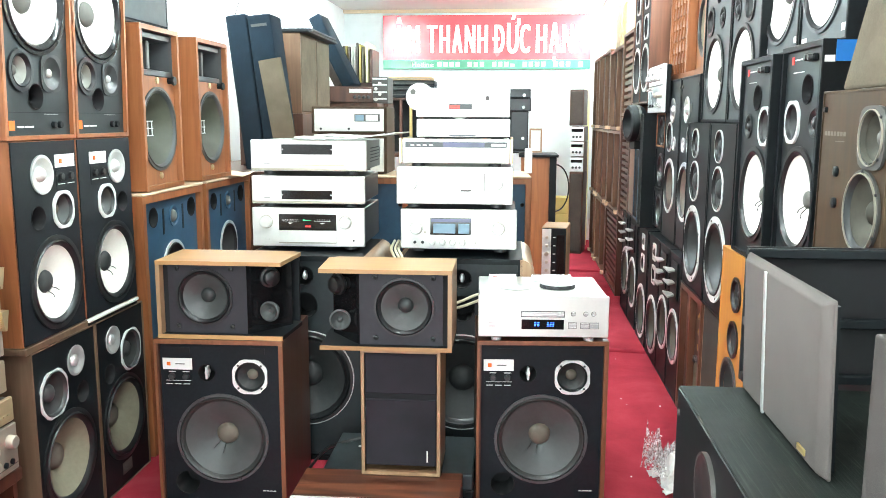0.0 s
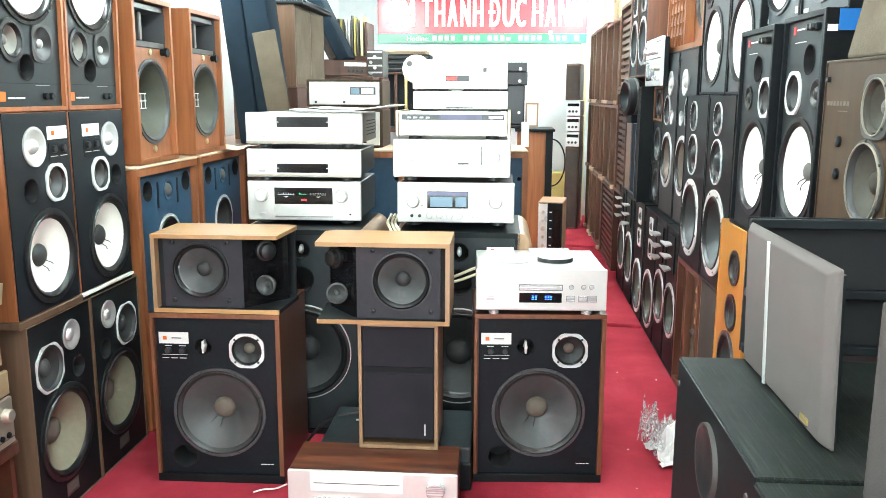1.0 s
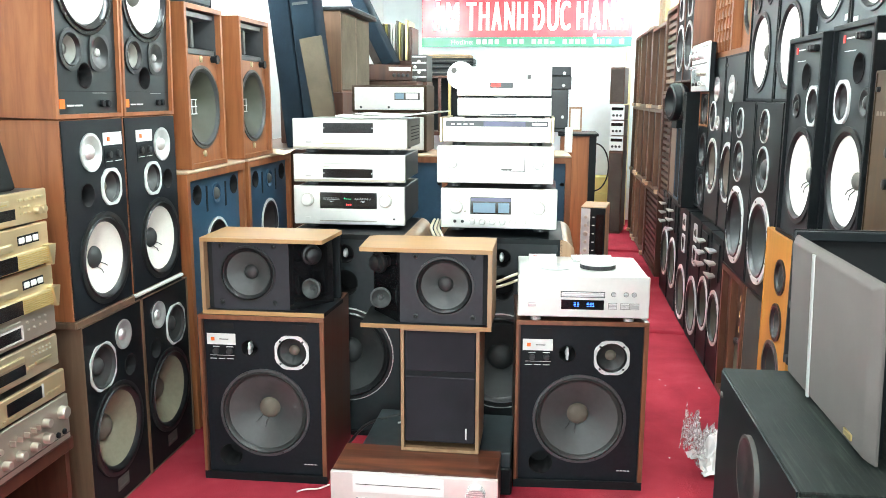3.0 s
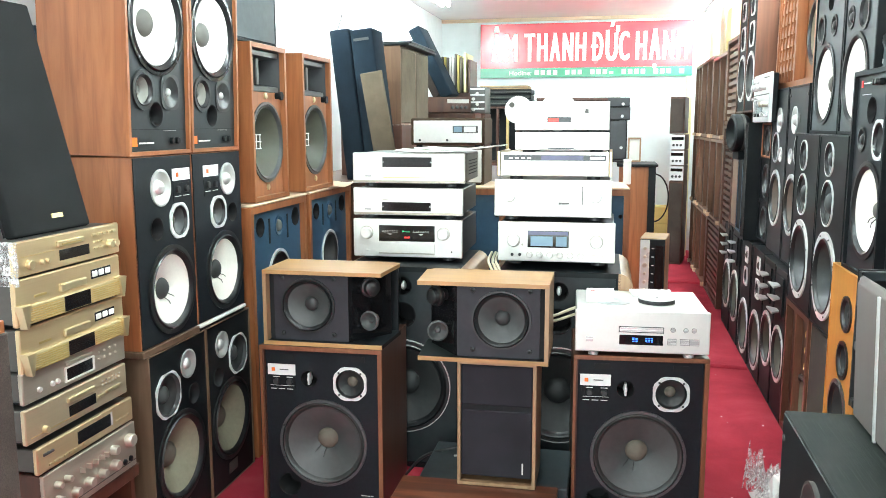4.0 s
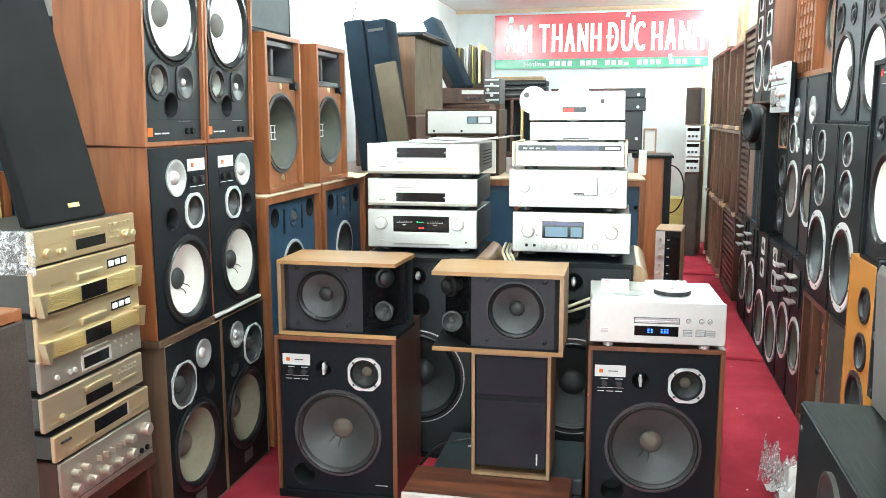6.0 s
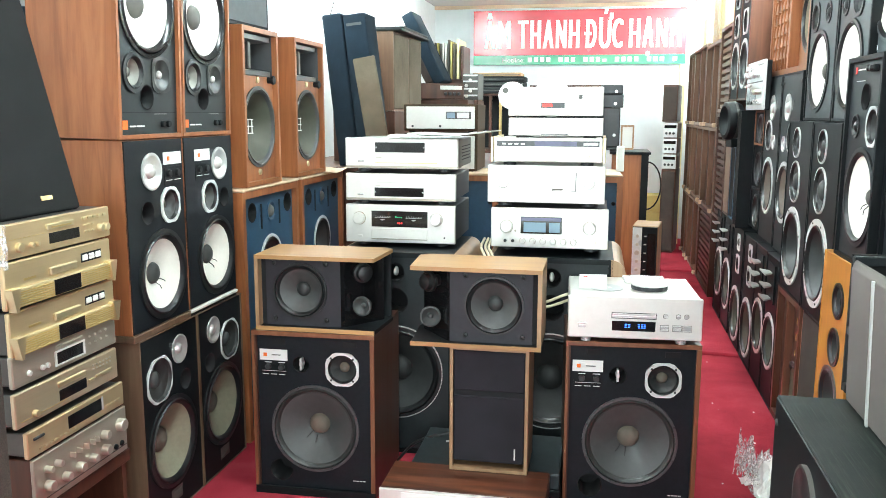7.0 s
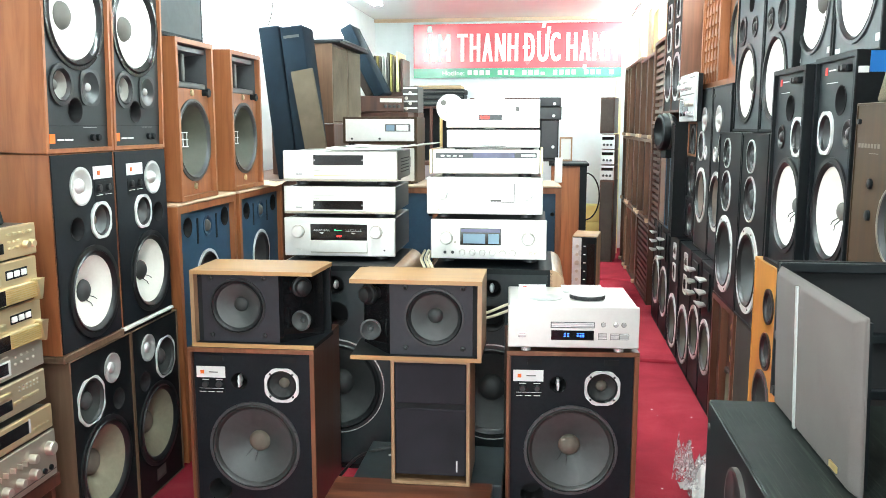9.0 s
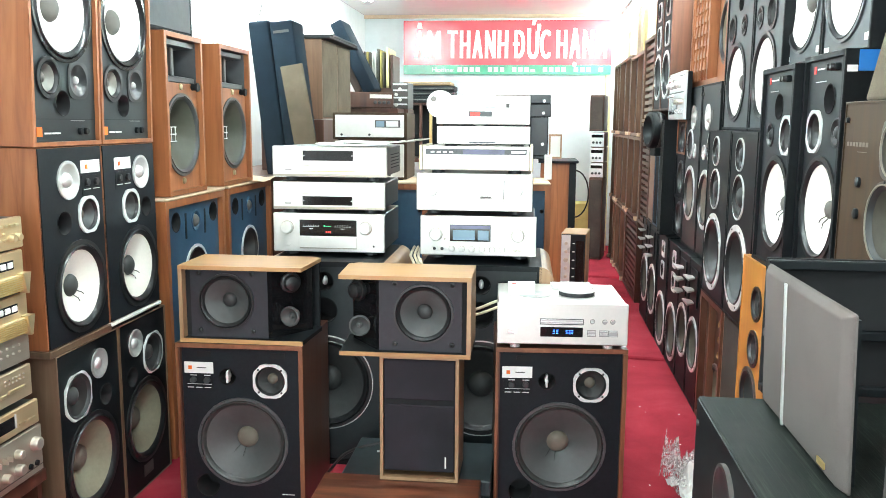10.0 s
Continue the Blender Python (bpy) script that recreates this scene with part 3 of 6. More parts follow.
top_monitor(2.222, 2.605, 1)
top_monitor(2.611, 2.984, 1)
mid_monitor(2.236, 2.597, 1)
mid_monitor(2.606, 2.986, -1)
low_monitor(2.262, 2.648, 1)
low_monitor(2.652, 3.022, -1)
strip = thing("spacer_strip", "white foam strip under a walnut monitor", "strip", pose(-1.446, 2.796, 0.667, 0, 0, 90))
part("strip", box(-0.19, 0.19, -0.004, 0.28, 0.012, 0.0245, 0.003), "white", strip)
part("shim", box(-0.185, 0.185, 0.004, 0.28, 0.0, 0.012), "black", strip, "thin black shim")
strip = thing("spacer_board", "thin grey board lying between stacked monitors", "board", pose(-1.446, 2.42, 0.667, 0, 0, 90))
part("board", box(-0.185, 0.185, 0.0, 0.28, 0.0, 0.024, 0.003), "walnut_grey", strip)


# ---- large blue studio monitors with horn cabinets on top ----
def blue_monitor(y0, y1, x=-1.446, turn=0.0, m=None, plain=False):
    w, d, h, rec = y1 - y0, 0.435, 1.07, 0.025
    drv = [("d", "woofer", 0.02, 0.30, 0.19, dict(cone="cone_dark", ring="frame_grey", cap="cone_dark", flange=0.09)),
           ("d", "mid_bass", 0.02, 0.73, 0.125, dict(cone="cone_dark", ring="alu_dull", cap="cone_dark", flange=0.1)),
           ("p", "port", -0.175, 0.972, 0.04, {}), ("p", "port", 0.225, 0.978, 0.042, {}),
           ("t", "tweeter", 0.03, 0.958, 0.047, dict(mat="cap_grey", plate="blue", domer=0.6))]
    if plain:
        drv = [("p", "peg_hole", s_, 0.93, 0.01, {}) for s_ in (-0.27, 0.27)]
    sp = speaker("tall four-way studio monitor with blue baffle and walnut cabinet", m or at_left(y0, y1, 0, x, turn), w, d, h, "walnut", "blue", 0.03, rec, drv, "blue studio monitors")
    part("top_edge", box(-w / 2 + 0.001, w / 2 - 0.001, -0.004, d - 0.02, h, h + 0.012, 0.004), "kraft", sp, "pale bare-board top")
    for x_ in () if plain else (-0.075, 0.13):
        flat("slot", sp, x_ - 0.008, x_ + 0.008, 0.89, 1.0, rec, "black")
    return sp


blue_monitor(3.065, 3.70)
blue_monitor(3.74, 4.40)


def horn_speaker(y0, y1):
    w, d, h, rec = y1 - y0, 0.34, 0.655, 0.024
    sp = thing("horn_loudspeaker", "two-way horn loudspeaker in orange teak with a large grey cone", "speaker", at_left(y0, y1, 1.085), "teak horn loudspeakers")
    part("cabinet", cabinet_mesh(w, d, h, 0.02, rec), "teak", sp)
    zc = 0.246
    part("baffle", baffle_mesh(-w / 2 + 0.02, w / 2 - 0.02, 0.02, h * 0.70, rec, [(0.003, zc, 0.160)]), "teak", sp)
    driver(sp, "woofer", 0.003, zc, 0.172, rec, cone="cone_khaki", cap="cone_dark", ring="frame_grey", capr=0.2, flange=0.06, depth=0.74, roll=0.9, surround="frame_grey")
    # horn mouth: dark recess, thick upper and lower lips, upright vane
    x = w / 2 - 0.022
    z0, z1 = h * 0.70, h - 0.022
    bm = bmesh.new()
    a = [bm.verts.new(p) for p in ((-x, rec, z0), (x, rec, z0), (x, rec, z1), (-x, rec, z1))]
    b = [bm.verts.new(p) for p in ((-x * 0.8, rec + 0.2, z0 + 0.03), (x * 0.8, rec + 0.2, z0 + 0.03), (x * 0.8, rec + 0.2, z1 - 0.02), (-x * 0.8, rec + 0.2, z1 - 0.02))]
    for i in range(4):
        bm.faces.new((a[i], a[(i + 1) % 4], b[(i + 1) % 4], b[i]))
    bm.faces.new(b)
    horn = part("horn", bm, "chassis", sp, "dark recess of the metal horn")
    bm = bmesh.new()
    for zz_, zb in ((z0 + 0.004, z0 + 0.05), (z1 - 0.004, z1 - 0.045)):
        lo = [bm.verts.new(p) for p in ((-0.155, rec + 0.004, zz_), (0.155, rec + 0.004, zz_), (0.05, rec + 0.15, zz_), (-0.05, rec + 0.15, zz_))]
        k = 0.02 if zb > zz_ else -0.02
        hi = [bm.verts.new(p) for p in ((-0.155, rec + 0.004, zz_ + k), (0.155, rec + 0.004, zz_ + k), (0.05, rec + 0.15, zb), (-0.05, rec + 0.15, zb))]
        bm.faces.new(lo)
        bm.faces.new(hi)
        for i in range(4):
            bm.faces.new((lo[i], lo[(i + 1) % 4], hi[(i + 1) % 4], hi[i]))
    part("lip", bm, "frame_grey", horn, "grey cast horn lips")
    part("vane", box(-0.014, 0.014, rec + 0.03, rec + 0.15, z0 + 0.03, z1 - 0.03, 0.004), "chassis_grey", horn)
    part("throat", box(-0.05, 0.05, rec + 0.16, rec + 0.166, z0 + 0.05, z1 - 0.045), "void", horn)
    for zz in (zc + 0.197, zc - 0.192):
        part("bracket", lathe(0.0, zz, [(0.014, rec), (0.013, rec - 0.006), (0.006, rec - 0.008), (0, rec - 0.008)], 16), "gold_lt", sp)
    part("binding_post", lathe(0.117, zc + 0.2, [(0.014, rec), (0.014, rec - 0.02), (0.02, rec - 0.022), (0.018, rec - 0.03), (0, rec - 0.03)], 14), "black", sp)
    # small white grid of bars in front of the dust cap
    for k in range(3):
        part("guard_wire", box(-0.03, 0.06, rec + 0.05, rec + 0.053, zc - 0.03 + k * 0.03, zc - 0.0265 + k * 0.03), "white", sp)
        part("guard_wire", box(-0.03 + k * 0.0385, -0.0265 + k * 0.0385, rec + 0.05, rec + 0.053, zc - 0.03, zc + 0.033), "white", sp)
    part("guard_stem", box(0.015, 0.021, rec + 0.053, rec + 0.11, zc - 0.003, zc + 0.003), "black", sp)
    return sp


horn_speaker(3.118, 3.492)
horn_speaker(3.694, 4.10)


# ---- stack of disc players and an amplifier beside the monitors ----
def unit_pose(z, y0=1.635, y1=2.07, x=-1.40, turn=0.0):
    return at_left(y0, y1, z, x, turn)


def chassis(o, w, d, h, mat, y0=0.012, feet=True):
    part("case", box(-w / 2 + 0.004, w / 2 - 0.004, y0, d, 0.006, h - 0.002, 0.003), mat, o)
    if feet:
        for sx in (-1, 1):
            for yy in (0.05, d - 0.05):
                part("foot", box(sx * w * 0.4 - 0.015, sx * w * 0.4 + 0.015, yy - 0.015, yy + 0.015, -0.008, 0.007, 0.003), "black", o)


def gold_player(z, h, label, face="gold", case="chassis_grey", w=0.435, variant=0, dy=0.0):
    o = thing("disc_player", label, "disc player", unit_pose(z + 0.008, 1.635 + dy, 2.07 + dy), "champagne disc players")
    chassis(o, w, 0.30, h, case)
    part("faceplate", box(-w / 2, w / 2, 0.0, 0.014, 0.0, h, 0.003), face, o)
    if variant == 0:
        tray = part("disc_tray", box(-0.06, 0.05, -0.006, 0.002, h * 0.62, h * 0.8, 0.002), "gold_lt", o)
        flat("tray_slot", tray, -0.045, 0.035, h * 0.68, h * 0.72, -0.006, "brass")
        flat("display", o, -0.05, 0.075, h * 0.2, h * 0.52, 0.0, "glass_dark", 0.001)
        for i in range(5):
            part("button", box(0.09 + i * 0.023, 0.105 + i * 0.023, -0.005, 0.001, h * 0.72, h * 0.8, 0.001), "gold_lt", o)
        for i in range(3):
            for j in range(2):
                part("button", box(0.095 + i * 0.018, 0.104 + i * 0.018, -0.004, 0.001, h * (0.3 + 0.2 * j), h * (0.36 + 0.2 * j), 0.001), "gold_lt", o)
        for x in (0.165, 0.19):
            knob(o, x, h * 0.36, 0.011, 0.0, "gold_lt", 0.014)
        for x in (-0.165, -0.12, -0.1):
            knob(o, x, h * 0.3, 0.012 if x < -0.15 else 0.006, 0.0, "gold_lt", 0.01)
        flat("line", o, -0.2, -0.06, h * 0.55, h * 0.56, 0.0, "brass")
    elif variant == 1:
        flat("button_well", o, 0.081, 0.172, h * 0.58, h * 0.80, 0.0, "black", 0.001)
        part("disc_tray", box(-0.055, 0.055, -0.008, 0.002, h * 0.5, h * 0.68, 0.003), "gold_lt", o)
        for i in range(3):
            part("button", box(0.085 + i * 0.03, 0.108 + i * 0.03, -0.004, 0.001, h * 0.62, h * 0.76, 0.002), "white", o)
        part("lower_panel", box(-0.2, 0.2, -0.012, 0.001, 0.004, h * 0.42, 0.002), "gold_lt", o)
        for i in range(7):
            for a, b in ((-0.19, -0.058), (0.062, 0.19)):
                part("rib", box(a, b, -0.015, -0.011, h * (0.05 + 0.05 * i), h * (0.068 + 0.05 * i)), "brass", o)
        flat("display", o, -0.052, 0.056, h * 0.06, h * 0.4, -0.012, "glass_dark", 0.002)
        for s in (-1, 1):
            bm = prism([(s * 0.202 - 0.017, h * 0.46), (s * 0.202 + 0.017, h * 0.46), (s * 0.202 + 0.004, -0.004), (s * 0.202 - 0.004, -0.004)], -0.02, 0.002)
            part("corner_foot", bm, "gold_lt", o, "tapered champagne corner foot")
        flat("lettering", o, -0.15, -0.105, h * 0.55, h * 0.6, 0.0, "brass")
    elif variant == 2:
        part("disc_tray", box(-0.055, 0.06, -0.004, 0.002, h * 0.66, h * 0.8, 0.002), "titan", o)
        part("window_frame", ring_plate([(-0.06, h * 0.14), (0.066, h * 0.14), (0.066, h * 0.64), (-0.06, h * 0.64)], [(-0.054, h * 0.19), (0.06, h * 0.19), (0.06, h * 0.59), (-0.054, h * 0.59)], -0.004, 0.001), "silver", o)
        flat("display", o, -0.055, 0.061, h * 0.18, h * 0.6, 0.0, "glass_dark", 0.001)
        for i in range(4):
            for j in range(2):
                knob(o, 0.09 + i * 0.026, h * (0.42 + 0.24 * j), 0.0032, 0.0, "knob_metal", 0.004, "button")
        for x in (-0.16, -0.11, -0.09):
            knob(o, x, h * 0.32, 0.007, 0.0, "silver", 0.006, "button")
    elif variant == 3:
        part("disc_tray", box(-0.055, 0.06, -0.006, 0.002, h * 0.62, h * 0.78, 0.002), "gold_lt", o)
        flat("display", o, -0.05, 0.066, h * 0.2, h * 0.52, 0.0, "glass_dark", 0.001)
        for i in range(6):
            for j in range(2):
                knob(o, 0.1 + i * 0.016, h * (0.66 + 0.12 * j), 0.0026, 0.0, "knob_metal", 0.003, "button")
        part("button", box(0.11, 0.18, -0.004, 0.001, h * 0.34, h * 0.44, 0.001), "gold_lt", o)
        part("button", box(0.075, 0.1, -0.004, 0.001, h * 0.3, h * 0.4, 0.001), "gold_lt", o)
        knob(o, -0.15, h * 0.24, 0.009, 0.0, "gold_lt", 0.012)
        flat("line", o, -0.2, -0.02, h * 0.16, h * 0.175, 0.0, "brass")
    else:
        flat("display", o, -0.05, 0.1, h * 0.3, h * 0.8, 0.0, "glass_dark", 0.001)
        flat("window_edge", o, 0.1, 0.106, h * 0.3, h * 0.85, 0.0, "silver", 0.003)
        for i in range(8):
            part("button", box(-0.17 + i * 0.02, -0.16 + i * 0.02, -0.003, 0.001, h * 0.16, h * 0.24), "gold_lt", o)
        for i in range(4):
            part("button", box(0.12 + i * 0.02, 0.13 + i * 0.02, -0.003, 0.001, h * 0.3, h * 0.38), "gold_lt", o)
        part("power_button", box(-0.19, -0.15, -0.004, 0.001, h * 0.62, h * 0.72, 0.001), "chassis", o)
    return o


gold_player(1.034, 0.086, "champagne gold minidisc and disc player wrapped in clear film", variant=0)
gold_player(0.912, 0.116, "champagne gold disc player with ribbed panel and tapered feet", variant=1, dy=-0.006)
gold_player(0.793, 0.113, "champagne gold disc player with ribbed panel and tapered feet", variant=1, dy=-0.001)
gold_player(0.716, 0.081, "grey champagne disc player with framed display", "titan", variant=2, dy=-0.004)
gold_player(0.613, 0.090, "champagne disc player with dark display", "champagne_grey", variant=3, dy=-0.005)
gold_player(0.522, 0.070, "slim champagne tuner with wide dark display", "gold", variant=4, w=0.424, dy=0.022)
amp = thing("amplifier", "silver integrated amplifier with rows of round knobs", "amplifier", unit_pose(0.386, 1.678, 2.092))
chassis(amp, 0.414, 0.32, 0.136, "mahogany")
part("faceplate", box(-0.207, 0.207, 0.0, 0.012, 0.0, 0.136, 0.002), "titan", amp)
for x, z, r in ((0.17, 0.09, 0.019), (0.09, 0.09, 0.013), (0.09, 0.045, 0.015), (0.03, 0.045, 0.012), (-0.03, 0.045, 0.014), (-0.09, 0.045, 0.012), (-0.16, 0.05, 0.014), (-0.16, 0.095, 0.009), (-0.12, 0.095, 0.009)):
    knob(amp, x, z, r, 0.0, "knob_metal", 0.02)
for x in (-0.06, -0.03, 0.0, 0.03, 0.05):
    part("lever_switch", box(x - 0.002, x + 0.002, -0.016, 0.001, 0.085, 0.1, 0.001), "knob_metal", amp)
for x in (0.145, 0.175):
    knob(amp, x, 0.03, 0.008, 0.0, "black", 0.006, "jack")
flat("line", amp, -0.203, 0.203, 0.018, 0.0195, 0.0, "chassis")
st = thing("low_stand", "low dark wooden stand under the disc players", "stand", at_left(1.62, 2.12, 0.0, -1.41))
part("top", box(-0.25, 0.25, 0.0, 0.4, 0.338, 0.378, 0.003), "mahogany", st)
for s in (-0.235, 0.215):
    part("side", box(s, s + 0.02, 0.01, 0.39, 0.0, 0.338), "mahogany", st)
part("back", box(-0.215, 0.215, 0.37, 0.38, 0.0, 0.338), "mahogany", st)

bm = bmesh.new()
wr = thing("film_wrap", "crumpled clear plastic film over the end of a disc player", "film", unit_pose(1.034))
add_box(bm, -0.224, -0.212, -0.006, 0.3, -0.012, 0.095)
bmesh.ops.subdivide_edges(bm, edges=bm.edges[:], cuts=9, use_grid_fill=True)
for v in bm.verts:
    k = noise.noise_vector(v.co * 22) * 0.006
    v.co += Vector((-abs(k.x), -abs(k.y), abs(k.z)))
part("film", bm, "crinkle", wr)


def screen(name, label, category, m, w, h, d, cloth_mat, frame_mat="black", group=""):
    """A cloth-covered speaker front: a board frame with cloth wrapped over it."""
    o = thing(name, label, category, m, group)
    part("cloth", box(-w / 2, w / 2, 0.0, d, 0.0, h, min(0.012, d * 0.3), 3), cloth_mat, o, "", 50)
    for a, b, z0, z1 in ((-w / 2 + 0.008, -w / 2 + 0.04, 0.008, h - 0.008), (w / 2 - 0.04, w / 2 - 0.008, 0.008, h - 0.008), (-w / 2 + 0.04, w / 2 - 0.04, 0.008, 0.04), (-w / 2 + 0.04, w / 2 - 0.04, h - 0.04, h - 0.008)):
        part("frame_rail", box(a, b, d - 0.002, d + 0.008, z0, z1), frame_mat, o)
    return o


ok = screen("cloth_screen", "black cloth speaker front leaning back on the disc players", "speaker front", at_left(1.70, 2.01, 1.129, -1.445) @ pose(0, 0, 0, -14, 0, 0), 0.31, 0.625, 0.03, "grille_black")
flat("badge", ok, 0.0, 0.045, 0.035, 0.047, 0.0, "brass", 0.002, "small brass badge")
ds = thing("loudspeaker", "walnut speaker with dark brown cloth front on the floor", "speaker", at_left(0.80, 1.232, 0.0, -1.10))
part("cabinet", cabinet_mesh(0.432, 0.3, 1.05, 0.02, 0.016), "walnut", ds)
part("cloth_front", box(-0.214, 0.214, -0.008, -0.001, 0.004, 1.028, 0.003), "grille_brown", ds)
bk = thing("loudspeaker", "black speaker lying on a teak horn cabinet", "speaker", at_left(3.10, 3.52, 1.745, -1.50))
part("cabinet", cabinet_mesh(0.42, 0.32, 0.42, 0.012, 0.01), "black", bk)
part("cloth_front", box(-0.197, 0.197, 0.0, 0.014, 0.014, 0.21, 0.003), "slate_pale", bk)
part("upper_front", box(-0.197, 0.197, 0.002, 0.014, 0.216, 0.406, 0.003), "slate_pale", bk)
sh = thing("paper_sheet", "curled sheet of brown paper on a blue monitor", "paper", pose(-1.56, 4.22, 1.084, 0, 0, 8))
bm = bmesh.new()
rows = []
for i in range(13):
    x = -0.1 + i * 0.022
    rows.append([bm.verts.new((x, y, 0.002 + max(0, (0.03 - abs(x)) * 0.9) + 0.004 * math.sin(i + y * 9))) for y in (-0.2, -0.07, 0.07, 0.2)])
for a, b in zip(rows, rows[1:]):
    for k in range(3):
        bm.faces.new((a[k], b[k], b[k + 1], a[k + 1]))
part("sheet", bm, "kraft", sh, "", 60)
bl = thing("blue_board", "tall blue board leaning on the white wall", "board", pose(-1.86, 2.30, 0.0))
part("board", box(-0.06, 0.05, -0.04, 0.05, 0.0, 1.72, 0.003), "blue", bl)
for i, (mt, h) in enumerate((("carton", 1.27), ("walnut", 1.24), ("blue", 1.30), ("cap_grey", 1.22))):
    o = thing("display_board", "narrow coloured board standing against the white wall", "board", pose(-1.90, 2.06 + i * 0.045, 0.0), "narrow boards by the wall")
    part("board", box(-0.05, 0.05, -0.016, 0.016, 0.0, h, 0.002), mt, o)
o = thing("cable", "thin black wire hanging down the white wall", "cable", pose(0, 0, 0))
part("cord", tube_path(smooth_path([(-1.955, 5.80, 2.575), (-1.952, 5.83, 2.34), (-1.953, 5.85, 2.23), (-1.955, 5.80, 2.14), (-1.955, 5.72, 2.06)]), 0.004, 6), "cable_black", o, "", 60)
# ---- front pair of large bookshelf monitors ----
def front_monitor(m, group="front pair of walnut monitors"):
    w, d, h, rec = 0.456, 0.39, 0.62, 0.016
    drv = [("d", "woofer", 0.001, 0.257, 0.165, dict(cone="cone_grey", ring="frame_grey", cap="cap_tan", flange=0.06, capr=0.25, nbolt=8, depth=0.3, leads=True, roll=0.88, surround="surround_grey")),
           ("d", "midrange", 0.106, 0.486, 0.0615, dict(cone="cone_dark", ring="alu_dull", shape="oct", cap="cap_tan", capr=0.36, flange=0.13, nbolt=4)),
           ("p", "tweeter_slot", -0.048, 0.497, 0.03, {}),
           ("p", "port", -0.132, 0.090, 0.042, {})]
    # shade of the sides is put into darker mahogany; trim keeps the walnut tone
    sp = speaker("large walnut three-way bookshelf monitor with black baffle and grey woofer", m, w, d, h, "mahogany", "baffle", 0.016, rec, drv, group)
    part("front_trim", box(-w / 2, w / 2, -0.003, 0.006, h - 0.0162, h, 0.001), "walnut_trim", sp, "brown walnut front edge")
    part("front_trim", box(w / 2 - 0.0162, w / 2, -0.003, 0.006, 0.03, h - 0.0164, 0.001), "walnut_trim", sp, "brown walnut front edge")
    part("front_trim", box(-w / 2, -w / 2 + 0.011, -0.003, 0.006, 0.03, h - 0.0164, 0.001), "walnut_trim", sp, "brown walnut front edge")
    part("plinth_trim", box(-w / 2, w / 2, -0.003, 0.006, 0.0, 0.0298, 0.001), "black", sp, "worn black lower edge")
    flat("foil_label", sp, -0.204, -0.099, 0.507, 0.548, rec, "label_white", label="white foil label with orange badge")
    flat("badge", sp, -0.189, -0.176, 0.521, 0.534, rec - 0.0015, "orange")
    flat("lettering", sp, -0.158, -0.125, 0.526, 0.529, rec - 0.0015, "chassis_grey")
    flat("control_panel", sp, -0.199, -0.100, 0.450, 0.503, rec, "black")
    for x in (-0.171, -0.121):
        knob(sp, x, 0.484, 0.0105, rec - 0.0015, "chassis", 0.012)
        flat("lettering", sp, x - 0.012, x + 0.012, 0.4985, 0.501, rec - 0.0015, "label_white")
    flat("scale_line", sp, -0.194, -0.105, 0.467, 0.4682, rec - 0.0015, "label_white")
    for i in range(3):
        flat("lettering", sp, -0.194 + i * 0.031, -0.171 + i * 0.031, 0.454, 0.4565, rec - 0.0015, "label_white")
    part("tweeter_lens", lathe(-0.048, 0.497, [(0.012, rec + 0.02), (0.011, rec - 0.004), (0.006, rec - 0.01), (0.0, rec - 0.01)], 16, 0.6), "alu_dull", sp, "small bullet tweeter behind a slot")
    part("tweeter_post", box(-0.052, -0.044, rec - 0.008, rec + 0.02, 0.475, 0.519, 0.002), "alu_dull", sp)
    for a, b in ((-0.155, -0.105), (0.11, 0.16)):
        flat("fastener", sp, a, b, 0.568, 0.588, rec, "void", 0.003)
    for i in range(4):
        flat("lettering", sp, 0.14 + i * 0.012, 0.15 + i * 0.012, 0.064, 0.0665, rec, "label_white")
    return sp


front_monitor(pose(-1.010, 2.65, 0, 0, 0, 1.3))
front_monitor(pose(0.1105, 2.75, 0.0, 0, 0, 3.9))


